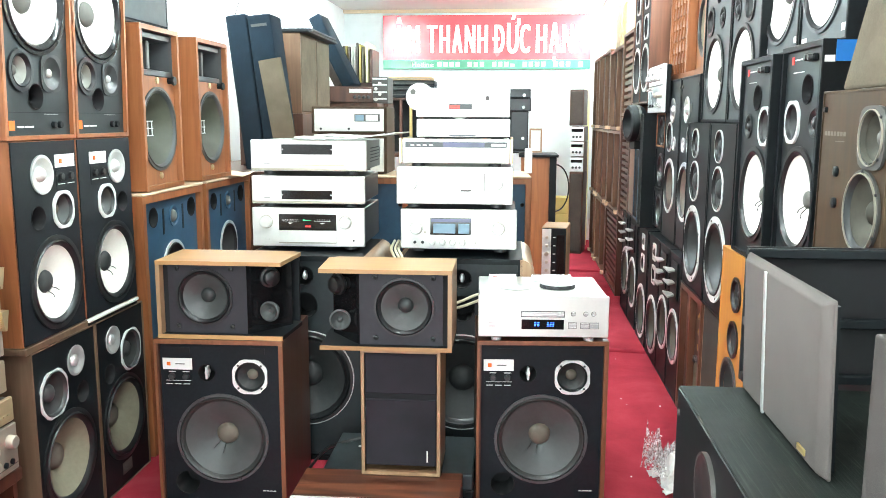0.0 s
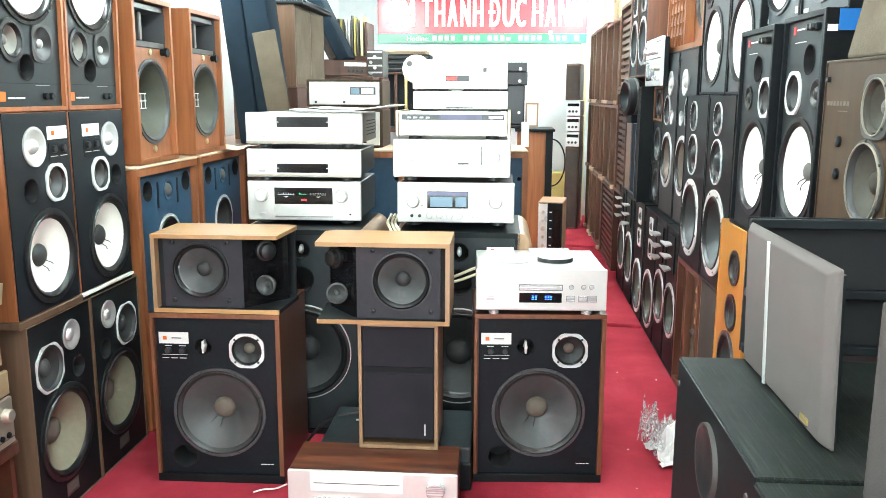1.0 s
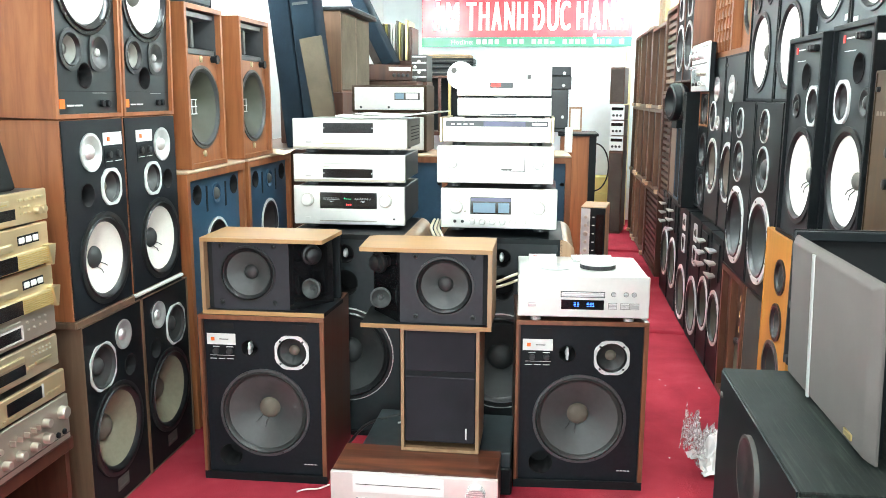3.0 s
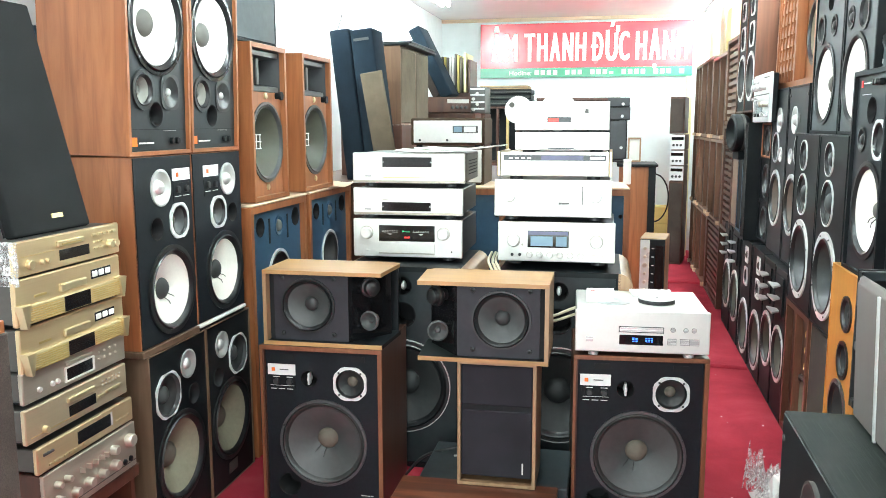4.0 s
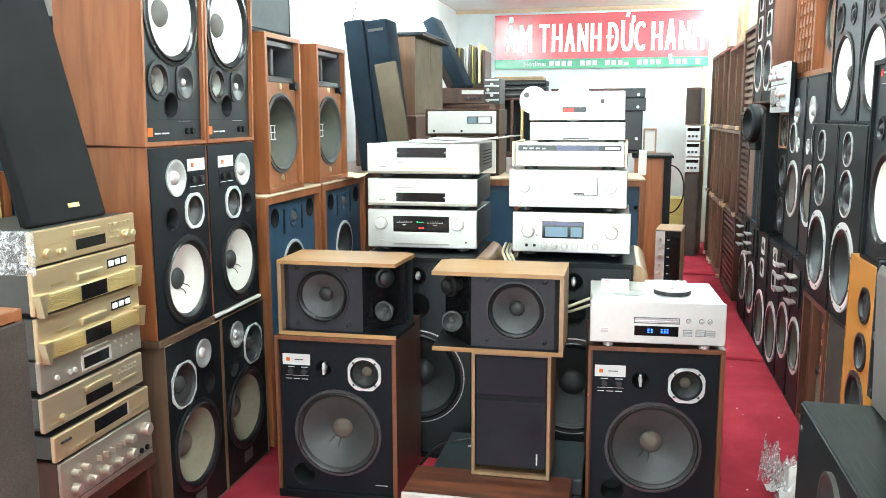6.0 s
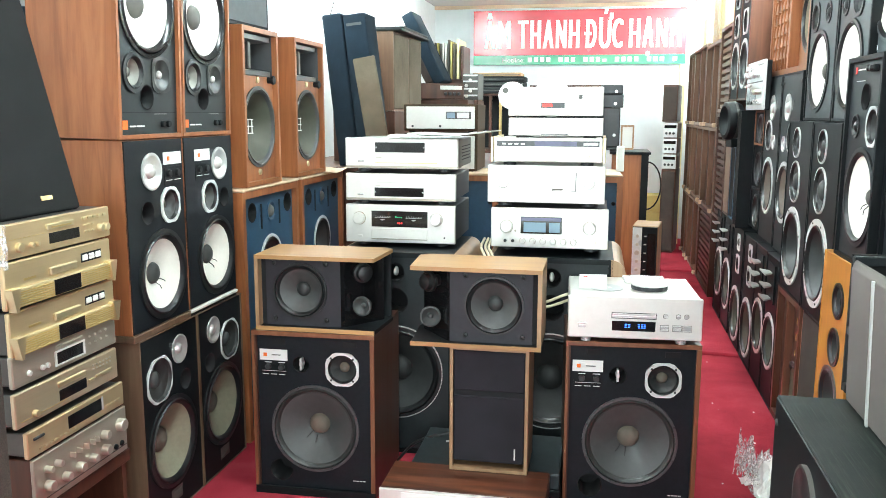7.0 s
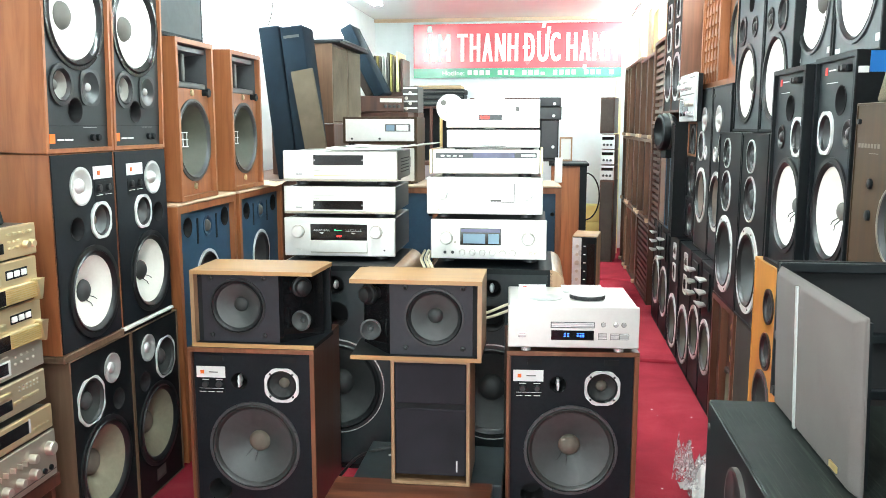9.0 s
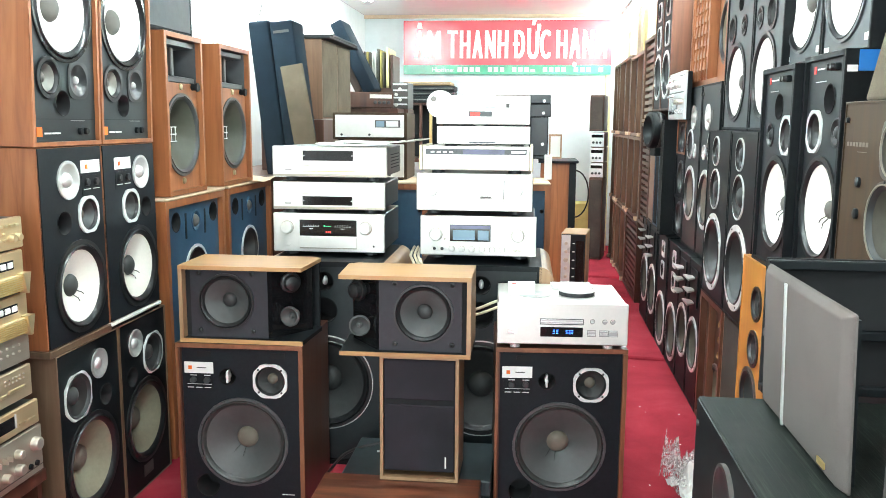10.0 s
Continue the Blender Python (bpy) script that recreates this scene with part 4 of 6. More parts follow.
# ---- wide bookshelf speakers with angled tweeter bays ----
def bay_speaker(m, s):
    """s = 1: the open tweeter bay is at the right end."""
    w, d, h, t = 0.444, 0.25, 0.273, 0.014
    o = thing("bookshelf_speaker", "light oak bookshelf speaker, grille off, black angled tweeter bay", "speaker", m, "pair of oak bookshelf speakers")
    xe = s * w / 2
    part("top_board", plan_prism([(-xe, 0), (xe * 0.98, 0), (xe * 1.04, d * 0.9), (xe * 0.9, d), (-xe, d)], h - t, h), "oak", o, "light oak top board")
    part("bottom_board", plan_prism([(-xe, 0.006), (xe * 0.975, 0.006), (xe * 1.04, d * 0.9), (xe * 0.9, d), (-xe, d)], 0, t), "black", o)
    a, b = sorted((-xe, xe * 0.98))
    part("bottom_edge", box(a, b, 0.0, 0.006, 0.0, t), "oak", o)
    a, b = sorted((-xe, -xe + s * t))
    part("end_board", box(a, b, 0.0, d, t, h - t), "oak_v", o)
    a, b = sorted((-xe + s * t, xe))
    part("back_board", box(a + 0.002, b - 0.002, d - 0.016, d - 0.002, t, h - t), "black", o)
    # flat woofer board, set back
    rec = 0.03
    x0, x1 = -xe + s * (t + 0.018), s * 0.088
    xc = -s * 0.062
    lo, hi = sorted((x0, x1))
    board = part("woofer_board", baffle_mesh(lo, hi, t, h - t, rec, [(xc, 0.142, 0.094)]), "plum_board", o)
    part("board_edge", box(*sorted((-xe + s * t, x0)), rec + 0.004, rec + 0.02, t, h - t), "void", o)
    driver(o, "woofer", xc, 0.142, 0.101, rec, cone="cone_mid", cap="cone_dark", ring="rubber", flange=0.07, capr=0.28, depth=0.32, roll=0.84, surround="rubber")
    for dx in (-1, 1):
        for dz in (-1, 1):
            part("peg_socket", lathe(xc + dx * 0.096, 0.14 + dz * 0.102, [(0.009, rec), (0.008, rec - 0.005), (0.004, rec - 0.006), (0, rec - 0.003)], 14), "rubber", o)
    # glossy angled bay board behind the tweeters
    pts = [(s * 0.088, rec), (s * 0.10, rec + 0.01), (xe * 0.93, d * 0.72), (xe * 0.93, d * 0.76), (s * 0.088, rec + 0.03)]
    part("bay_board", plan_prism(pts, t, h - t), "glass_dark", o, "glossy black bay board")
    for z, up in ((0.212, True), (0.09, False)):
        x, y = s * 0.16, 0.06
        ang = radians(38 if up else -12) * s
        bm = bmesh.new()
        r = 0.036
        lathe(0, 0, [(r, 0.0), (r, -0.008), (r * 0.86, -0.01), (r * 0.8, -0.005), (r * 0.3, 0.008), (0.009, 0.006), (0.006, -0.002), (0, -0.003)] if not up else
              [(r, 0.0), (r, -0.012), (r * 0.8, -0.014), (r * 0.7, -0.03), (r * 0.35, -0.036), (0, -0.036)], 28, 1.0, bm)
        lathe(0, 0, [(r, 0.0), (r * 0.6, 0.014), (r * 0.55, 0.034), (0, 0.035)], 28, 1.0, bm)
        bm.transform(Matrix.Translation((x, y, z)) @ Matrix.Rotation(ang, 4, "Z"))
        part("tweeter", bm, "rubber" if up else "cone_grey", o, "", 40)
        part("tweeter_post", tube_path([(x, y + 0.03, z), (x + s * 0.005, y + 0.09, z)], 0.006, 8), "black", o)
    return o


bay_speaker(pose(-1.0, 2.655, 0.621, 0, 0, 0.5), 1)
bay_speaker(pose(-0.415, 2.575, 0.618, 0, 0, 0.5), -1)

# ---- small upright speaker on a receiver ----
up = thing("upright_speaker", "slim oak speaker with black cloth grille standing on a receiver", "speaker", pose(-0.367, 2.60, 0.174, 0, 0, 0.3))
part("cabinet", cabinet_mesh(0.270, 0.22, 0.443, 0.012, 0.012), "oak_v", up)
part("grille_top", box(-0.121, 0.121, 0.004, 0.02, 0.288, 0.430, 0.004), "grille_plum", up)
part("grille_bottom", box(-0.121, 0.121, 0.004, 0.02, 0.034, 0.27, 0.004), "grille_plum", up)
part("divider", box(-0.121, 0.121, 0.008, 0.02, 0.266, 0.292), "black", up)
flat("badge", up, 0.088, 0.093, 0.05, 0.09, 0.004, "silver")

rc = thing("stereo_receiver", "rosewood-cased stereo receiver with silver face, on the carpet", "receiver", pose(-0.428, 2.415, 0.0, 0, 0, 0.4))
part("case", box(-0.273, 0.273, 0.012, 0.225, 0.02, 0.1735, 0.003), "rosewood", rc)
part("faceplate", box(-0.275, 0.275, 0.0, 0.014, 0.016, 0.172, 0.002), "silver", rc)
flat("dial_window", rc, -0.2, 0.1, 0.105, 0.165, 0.0, "vinyl_white", 0.002)
flat("dial_line", rc, -0.19, 0.09, 0.132, 0.134, -0.002, "chassis_grey")
knob(rc, 0.205, 0.125, 0.03, 0.0, "alu", 0.025, "tuning_knob")
for i in range(9):
    part("lever_switch", box(-0.19 + i * 0.016, -0.182 + i * 0.016, -0.012, 0.001, 0.055, 0.085, 0.001), "alu", rc)
for i in range(5):
    knob(rc, 0.0 + i * 0.045, 0.06, 0.013, 0.0, "alu", 0.018)
for sx in (-0.22, 0.22):
    for yy in (0.04, 0.2):
        part("foot", box(sx - 0.02, sx + 0.02, yy - 0.02, yy + 0.02, 0.0, 0.022, 0.003), "black", rc)

tt = thing("component_crate", "low black case with smoked plastic lid behind the receiver", "case", pose(-0.36, 2.66, 0, 0, 0, 0))
part("base", box(-0.3, 0.24, 0.0, 0.36, 0.0, 0.1, 0.005), "black", tt)
# the lid's reflections are painted as a paler slate
part("lid", box(-0.295, 0.235, 0.005, 0.355, 0.1, 0.158, 0.006, 2), "slate_pale", tt, "smoked plastic lid, reflections put into a paler colour")

# ---- disc player on the front monitor ----
cd = thing("disc_player", "silver disc player with blue display, resting on a monitor", "disc player", pose(0.1095, 2.74, 0.632, 0, 0, 3.2))
chassis(cd, 0.445, 0.36, 0.149, "silver", 0.01)
part("faceplate", box(-0.2235, 0.2235, 0.0, 0.014, 0.004, 0.149, 0.003), "silver", cd)
part("disc_tray", box(-0.075, 0.07, -0.003, 0.001, 0.077, 0.093, 0.001), "alu", cd)
flat("tray_gap", cd, -0.0775, 0.0725, 0.0745, 0.0955, 0.0, "chassis", 0.0008)
disp = flat("display", cd, -0.075, 0.07, 0.032, 0.066, 0.0, "glass_dark", 0.001)
for x0, x1 in ((-0.032, -0.024), (-0.021, -0.013), (0.012, 0.019), (0.022, 0.029), (0.031, 0.038)):
    for z0, z1 in ((0.043, 0.0455), (0.0485, 0.051), (0.054, 0.0565)):
        flat("digit_bar", disp, x0, x1 - 0.001, z0, z1, -0.001, "led_blue", 0.0006)
for x in (0.102, 0.144, 0.171):
    knob(cd, x, 0.087, 0.007, 0.0, "alu", 0.006, "button")
    knob(cd, x, 0.087, 0.0085, 0.0, "chassis_grey", 0.0012, "button_gap")
for x0, x1 in ((0.086, 0.113), (0.127, 0.155), (0.158, 0.188)):
    part("button", box(x0, x1, -0.003, 0.001, 0.036, 0.056, 0.001), "alu", cd)
    flat("button_gap", cd, x0 - 0.0012, x1 + 0.0012, 0.0348, 0.0572, 0.0, "chassis_grey", 0.0007)
part("power_button", box(-0.187, -0.162, -0.003, 0.001, 0.04, 0.056, 0.001), "alu", cd)
for sx in (-0.16, 0.16):
    part("front_foot", lathe(0, 0, [(0.018, 0), (0.018, 0.012), (0, 0.012)], 18), "alu", cd).matrix_basis = pose(sx, 0.03, 0.0, -90, 0, 0)

cz = 0.7805
o = thing("compact_disc", "bare silvery disc lying on the disc player", "disc", pose(0.012, 2.885, cz, 90, 0, 0))
part("disc", lathe(0, 0, [(0.0075, 0.0), (0.06, 0.0), (0.06, 0.0015), (0.0075, 0.0015), (0.0075, 0.0)], 40), "disc", o, "", 30)
part("hub_ring", lathe(0, 0, [(0.0075, 0.0018), (0.02, 0.0018), (0.02, 0.0016), (0.0075, 0.0016)], 28), "white", o, "pale hub ring")
o = thing("disc_stack", "short stack of discs with dark edges on the disc player", "disc", pose(0.163, 2.905, cz, 90, 0, 0))
for k in range(5):
    part("disc", lathe(0, 0, [(0.0075, 0.0034 * k), (0.064, 0.0034 * k), (0.064, 0.0034 * k + 0.0024), (0.0075, 0.0034 * k + 0.0024), (0.0075, 0.0034 * k)], 40), "disc" if k == 4 else "chassis", o, "", 30)
part("hub_ring", lathe(0, 0, [(0.0075, 0.0165), (0.022, 0.0165), (0.022, 0.0162), (0.0075, 0.0162)], 28), "white", o, "pale hub ring")
cs = thing("disc_case", "white-lined disc case lying shut on the disc player", "case", pose(0.15, 3.035, cz, 0, 0, 4))
part("tray", box(-0.075, 0.075, -0.05, 0.055, 0.0, 0.008, 0.001), "white", cs)
part("lid", box(-0.0752, 0.0752, -0.0502, 0.0552, 0.0084, 0.0104, 0.001), "crinkle", cs, "clear plastic lid")
cs = thing("paper_card", "small white card standing upright on the disc player", "card", pose(-0.034, 2.862, cz, -6, 0, 6))
part("card", box(-0.048, 0.048, 0.0, 0.0012, 0.0, 0.05), "label_white", cs)
flat("red_mark", cs, -0.034, -0.02, 0.041, 0.044, 0.0, "red_tag", 0.0008)


# ---- big dark floor speakers that carry the amplifiers ----
def big_speaker(xc, wl):
    w, d, h, rec = 0.56, 0.5, 0.842, 0.012
    o = thing("floor_speaker", "large dark floor speaker with rounded wooden side posts", "speaker", pose(xc, 3.10, 0, 0, 0, 0.6), "big dark floor speakers")
    part("cabinet", cabinet_mesh(w - 0.09, d, h, 0.02, rec), "black", o)
    for s in (-1, 1):
        bm = bmesh.new()
        pts = []
        for k in range(9):
            a = math.pi / 2 * k / 8
            pts.append((s * (w / 2 - 0.055 + 0.055 * math.sin(a)), h - 0.055 + 0.055 * math.cos(a)))
        pts = [(s * (w / 2 - 0.055), 0.0)] + pts + [(s * w / 2, 0.0)]
        part("side_post", prism(pts, 0.0, d, bm), "oak_v", o, "rounded light wooden side", 40)
    x = wl
    part("baffle", baffle_mesh(-w / 2 + 0.065, w / 2 - 0.065, 0.02, h - 0.02, rec, [(x, 0.345, 0.18), (x - 0.0, 0.762, 0.036), (x, 0.643, 0.05)]), "slate_dark", o)
    driver(o, "woofer", x, 0.345, 0.192, rec, cone="cone_dark", cap="cone_dark", ring="rubber", flange=0.06, capr=0.3, depth=0.3)
    part("trim_ring", ring_plate(outline("circle", x, 0.345, 0.196, 48), outline("circle", x, 0.345, 0.1925, 48), rec - 0.008, rec), "alu", o, "thin bright trim ring")
    port(o, x, 0.643, 0.05, rec)
    port(o, x, 0.762, 0.036, rec)
    part("tweeter", lathe(x, 0.762, [(0.02, rec + 0.02), (0.012, rec - 0.006), (0.0, rec - 0.01)], 16, 0.5), "alu_dull", o)
    part("plinth", box(-w / 2 + 0.02, w / 2 - 0.02, 0.004, d - 0.01, -0.0, 0.02), "black", o)
    return o


big_speaker(-0.815, -0.005)
big_speaker(-0.195, 0.0)


# ---- amplifier stacks ----
def amp_unit(name, label, category, m, w, d, h, face, case, group=""):
    o = thing(name, label, category, m, group)
    part("case", box(-w / 2 + 0.006, w / 2 - 0.006, 0.018, d, 0.004, h - 0.003, 0.003), case, o)
    part("faceplate", box(-w / 2, w / 2, 0.0, 0.02, 0.0, h, 0.004, 2), face, o)
    for sx in (-1, 1):
        for yy in (0.05, d - 0.05):
            f = part("foot", lathe(0, 0, [(0.024, 0), (0.026, 0.018), (0, 0.018)], 18), "chassis", o)
            f.matrix_basis = pose(sx * w * 0.36, yy, 0.004, -90, 0, 0)
    return o


def vent_slots(o, w, d, h, n=5):
    for i in range(n):
        z = h * (0.25 + 0.11 * i)
        part("vent_slot", box(w / 2 - 0.0065, w / 2 - 0.0045, d * 0.35, d * 0.9, z, z + 0.004), "void", o)


ya = 3.22
a1 = amp_unit("integrated_amplifier", "champagne integrated amplifier with lit power meters and two knobs", "amplifier", pose(-0.827, ya, 0.862, 0, 0, 0.8), 0.461, 0.42, 0.158, "silver", "chassis", "left amplifier stack")
win = flat("meter_window", a1, -0.120, 0.116, 0.066, 0.132, 0.0, "glass_dark", 0.0015)
for s in (-0.073, 0.058):
    for i in range(7):
        flat("scale_mark", win, s - 0.031 + i * 0.010, s - 0.0285 + i * 0.010, 0.108, 0.1115 - abs(i - 3) * 0.0006, -0.0015, "label_white", 0.0006)
    flat("scale_line", win, s - 0.034, s + 0.034, 0.1035, 0.1045, -0.0015, "label_white", 0.0006)
    for w in (0.009, 0.004):
        flat("needle_mark", win, s - w, s + w, 0.091 + w * 0.5, 0.0925 + w * 0.5, -0.0015, "label_white", 0.0006)
for i in range(4):
    flat("script_line", win, -0.020 + i * 0.008, -0.014 + i * 0.008, 0.105, 0.107 + (i == 0) * 0.004, -0.0015, "led_green", 0.0006)
flat("digit_window", win, -0.020, 0.016, 0.076, 0.088, -0.0015, "black", 0.0004)
for i in range(3):
    flat("digit_bar", win, -0.011 + i * 0.008, -0.006 + i * 0.008, 0.079, 0.086, -0.0018, "led_red", 0.0006)
for x in (-0.172, 0.152):
    knob(a1, x, 0.1, 0.0265, 0.0, "titan", 0.003, "knob_collar")
    knob(a1, x, 0.1, 0.024, 0.0, "silver", 0.022)
part("lower_door", box(-0.120, 0.116, -0.006, 0.001, 0.018, 0.060, 0.001), "silver", a1)
part("door_lip", box(-0.120, 0.116, -0.007, 0.001, 0.0145, 0.0178, 0.0008), "titan", a1)
knob(a1, 0.186, 0.026, 0.0035, 0.0, "void", 0.001, "jack")
part("button", box(-0.18, -0.16, -0.003, 0.001, 0.023, 0.030, 0.001), "silver", a1)

a2 = amp_unit("disc_transport", "champagne disc player with dark display window", "disc player", pose(-0.825, ya, 1.036, 0, 0, 0.8), 0.461, 0.4, 0.112, "silver", "chassis", "left amplifier stack")
flat("display", a2, -0.108, 0.098, 0.018, 0.054, 0.0, "glass_dark", 0.0015)
part("disc_tray", box(-0.11, 0.11, -0.002, 0.001, 0.075, 0.092, 0.001), "silver", a2)
part("button", box(-0.18, -0.155, -0.003, 0.001, 0.022, 0.029, 0.001), "alu", a2)
for x in (-0.104, 0.094):
    knob(a2, x, 0.036, 0.003, -0.0015, "alu", 0.002, "screw")

a3 = amp_unit("disc_player", "champagne disc player with wide display window", "disc player", pose(-0.821, ya, 1.168, 0, 0, 0.8), 0.469, 0.4, 0.124, "silver", "chassis_grey", "left amplifier stack")
flat("display", a3, -0.108, 0.098, 0.066, 0.106, 0.0, "glass_dark", 0.0015)
flat("line", a3, -0.108, 0.15, 0.022, 0.0245, 0.0, "brass", 0.001)
part("button", box(-0.18, -0.155, -0.003, 0.001, 0.026, 0.034, 0.001), "alu", a3)
for u, w in ((a2, 0.461), (a3, 0.469)):
    part("base_strip", box(-w / 2 + 0.001, w / 2 - 0.001, -0.0015, 0.001, 0.003, 0.0115, 0.0006), "titan", u, "brushed champagne base strip")
    flat("lettering", u, -0.105, -0.082, 0.0625 if u is a2 else 0.044, 0.0645 if u is a2 else 0.046, 0.0, "titan", 0.0006)
for x in (-0.104, 0.094):
    knob(a3, x, 0.086, 0.003, -0.0015, "alu", 0.002, "screw")
vent_slots(a3, 0.469, 0.4, 0.124)

yb = 3.14
b1 = amp_unit("control_amplifier", "silver amplifier with two lit meters and a row of small knobs", "amplifier", pose(-0.212, yb, 0.874, 0, 0, 0.3), 0.453, 0.4, 0.156, "silver", "chassis", "right amplifier stack")
win = flat("meter_window", b1, -0.11, 0.05, 0.056, 0.122, 0.0, "glass_dark", 0.0015)
flat("meter", win, -0.098, -0.012, 0.062, 0.1, -0.0015, "meter_lit", 0.0008)
flat("meter", win, 0.0, 0.042, 0.062, 0.1, -0.0015, "meter_lit", 0.0008)
flat("glass_band", win, -0.107, 0.047, 0.106, 0.119, -0.0015, "violet_sheen", 0.0006)
for x in (-0.165, 0.155):
    knob(b1, x, 0.082, 0.0255, 0.0, "titan", 0.003, "knob_collar")
    knob(b1, x, 0.082, 0.0235, 0.0, "silver", 0.02)
knob(b1, -0.130, 0.066, 0.004, 0.0, "titan", 0.003, "button")
for i in range(6):
    knob(b1, -0.102 + i * 0.0395, 0.026, 0.0120, 0.0, "titan", 0.002, "knob_collar")
    knob(b1, -0.102 + i * 0.0395, 0.026, 0.0102, 0.0, "silver", 0.014)
for x in (-0.17, -0.14):
    knob(b1, x, 0.026, 0.006, 0.0, "chassis", 0.004, "jack")
for i in range(3):
    knob(b1, 0.145 + i * 0.02, 0.026, 0.0065, 0.0, "gold_lt", 0.002, "button_rim")
    knob(b1, 0.145 + i * 0.02, 0.026, 0.005, 0.0, "silver", 0.004, "button")

b2 = amp_unit("power_amplifier", "silver power amplifier with a large flap and two knobs", "amplifier", pose(-0.2285, yb, 1.050, 0, 0, 0.3), 0.451, 0.4, 0.145, "silver", "silver", "right amplifier stack")
part("flap", box(-0.105, 0.115, -0.004, 0.001, 0.034, 0.122, 0.002), "silver", b2)
part("flap_edge", box(-0.105, 0.115, -0.0048, -0.0035, 0.1212, 0.1226), "titan", b2)
part("flap_edge", box(0.1135, 0.1165, -0.0048, -0.0035, 0.048, 0.1208), "chassis_grey", b2)
part("flap_edge", box(0.024, 0.1125, -0.0048, -0.0035, 0.048, 0.0505), "chassis_grey", b2)
flat("meter_smoke", b2, 0.024, 0.066, 0.0515, 0.058, -0.0035, "chassis_grey", 0.001)
part("seam", box(-0.222, 0.222, -0.0006, 0.001, 0.0362, 0.0368), "titan", b2)
knob(b2, -0.178, 0.018, 0.003, 0.0, "titan", 0.002, "button")
for x in (-0.165, 0.165):
    knob(b2, x, 0.078, 0.0212, 0.0, "alu", 0.003, "knob_collar")
    knob(b2, x, 0.078, 0.02, 0.0, "silver", 0.016)
b3 = amp_unit("tuner", "slim silver tuner with gold side cheeks and glossy dial strip", "tuner", pose(-0.224, yb, 1.208, 0, 0, 0.3), 0.415, 0.34, 0.092, "silver", "silver", "right amplifier stack")
for s in (-1, 1):
    a, b = sorted((s * 0.2075, s * 0.219))
    part("side_cheek", box(a, b, -0.004, 0.34, 0.0, 0.095, 0.002), "gold_lt", b3, "gold side cheek")
strip = flat("dial_strip", b3, -0.195, 0.195, 0.060, 0.081, 0.0, "glass_dark", 0.0015)
# painted violet reflection along the dark strip
flat("dial_glass", strip, -0.05, 0.11, 0.0615, 0.0795, -0.0015, "violet_sheen", 0.0006)
flat("dial_label", strip, 0.135, 0.19, 0.065, 0.075, -0.0015, "label_white", 0.0006)
for i in range(4):
    flat("lettering", strip, -0.175 + i * 0.024, -0.160 + i * 0.024, 0.066, 0.072, -0.0015, "label_white", 0.0006)
flat("line", b3, -0.19, -0.02, 0.0405, 0.0418, 0.0, "titan", 0.0008)
for i in range(3):
    flat("button", b3, 0.134 + i * 0.023, 0.146 + i * 0.023, 0.044, 0.047, 0.0, "titan", 0.001)
    flat("lettering", b3, -0.175, -0.148, 0.014 + i * 0.008, 0.0155 + i * 0.008, 0.0, "titan", 0.0006)
for x in (0.13, 0.155):
    knob(b3, x, 0.022, 0.007 if x > 0.14 else 0.003, 0.0, "titan", 0.006)
b4 = amp_unit("cassette_deck", "bright silver component with a thin tray slot", "deck", pose(-0.198, yb + 0.03, 1.308, 0, 0, 0.3), 0.362, 0.3, 0.068, "silver", "silver", "right amplifier stack")
flat("slot", b4, -0.055, 0.048, 0.004, 0.008, 0.0, "chassis", 0.001)
b5 = amp_unit("minidisc_deck", "bright silver deck with small red display", "deck", pose(-0.2, yb + 0.03, 1.383, 0, 0, 0.3), 0.362, 0.3, 0.11, "silver", "silver", "right amplifier stack")
flat("display", b5, -0.055, 0.035, 0.030, 0.050, 0.0, "glass_dark", 0.001)
flat("display_glow", b5, -0.05, -0.012, 0.034, 0.046, -0.001, "led_red", 0.0006)
for i in range(4):
    knob(b5, -0.12 + i * 0.016, 0.040, 0.005, 0.0, "alu", 0.004, "button")
flat("slot_gap", b5, -0.062, 0.047, 0.064, 0.080, 0.0, "chassis_grey", 0.001)
flat("slot", b5, -0.06, 0.045, 0.066, 0.078, 0.0, "alu", 0.002)
for i in range(4):
    part("button", box(0.07 + i * 0.018, 0.083 + i * 0.018, -0.003, 0.001, 0.064, 0.080, 0.001), "titan" if i != 1 else "chassis_grey", b5)

# tuners on the blue monitor behind the left stack
for z, h, lab in ((1.086, 0.198, "silver tuner in a mahogany case on a blue monitor"), (1.297, 0.141, "silver tuner in a dark case with a dial window")):
    tn = thing("tuner", lab, "tuner", pose(-0.875, 4.32, z, 0, 0, 0.8))
    part("case", box(-0.2, 0.2, 0.0, 0.32, 0.0, h, 0.004), "walnut_dark", tn)
    part("inner_face", box(-0.185, 0.185, -0.006, 0.001, 0.012, h - 0.012, 0.002), "silver", tn)
    flat("dial_window", tn, 0.03, 0.165, h * 0.45, h * 0.72, -0.006, "chassis_grey", 0.001)
    flat("dial_scale", tn, 0.035, 0.08, h * 0.48, h * 0.69, -0.007, "meter_lit", 0.001)
    flat("dial_scale", tn, 0.09, 0.155, h * 0.48, h * 0.69, -0.007, "vinyl_white", 0.001)
    for x in (-0.15, 0.0):
        knob(tn, x, h * 0.18, 0.006, -0.006, "chassis", 0.008)
    for sx in (-0.16, 0.16):
        part("foot", box(sx - 0.015, sx + 0.015, 0.02, 0.05, -0.012, 0.004), "black", tn)
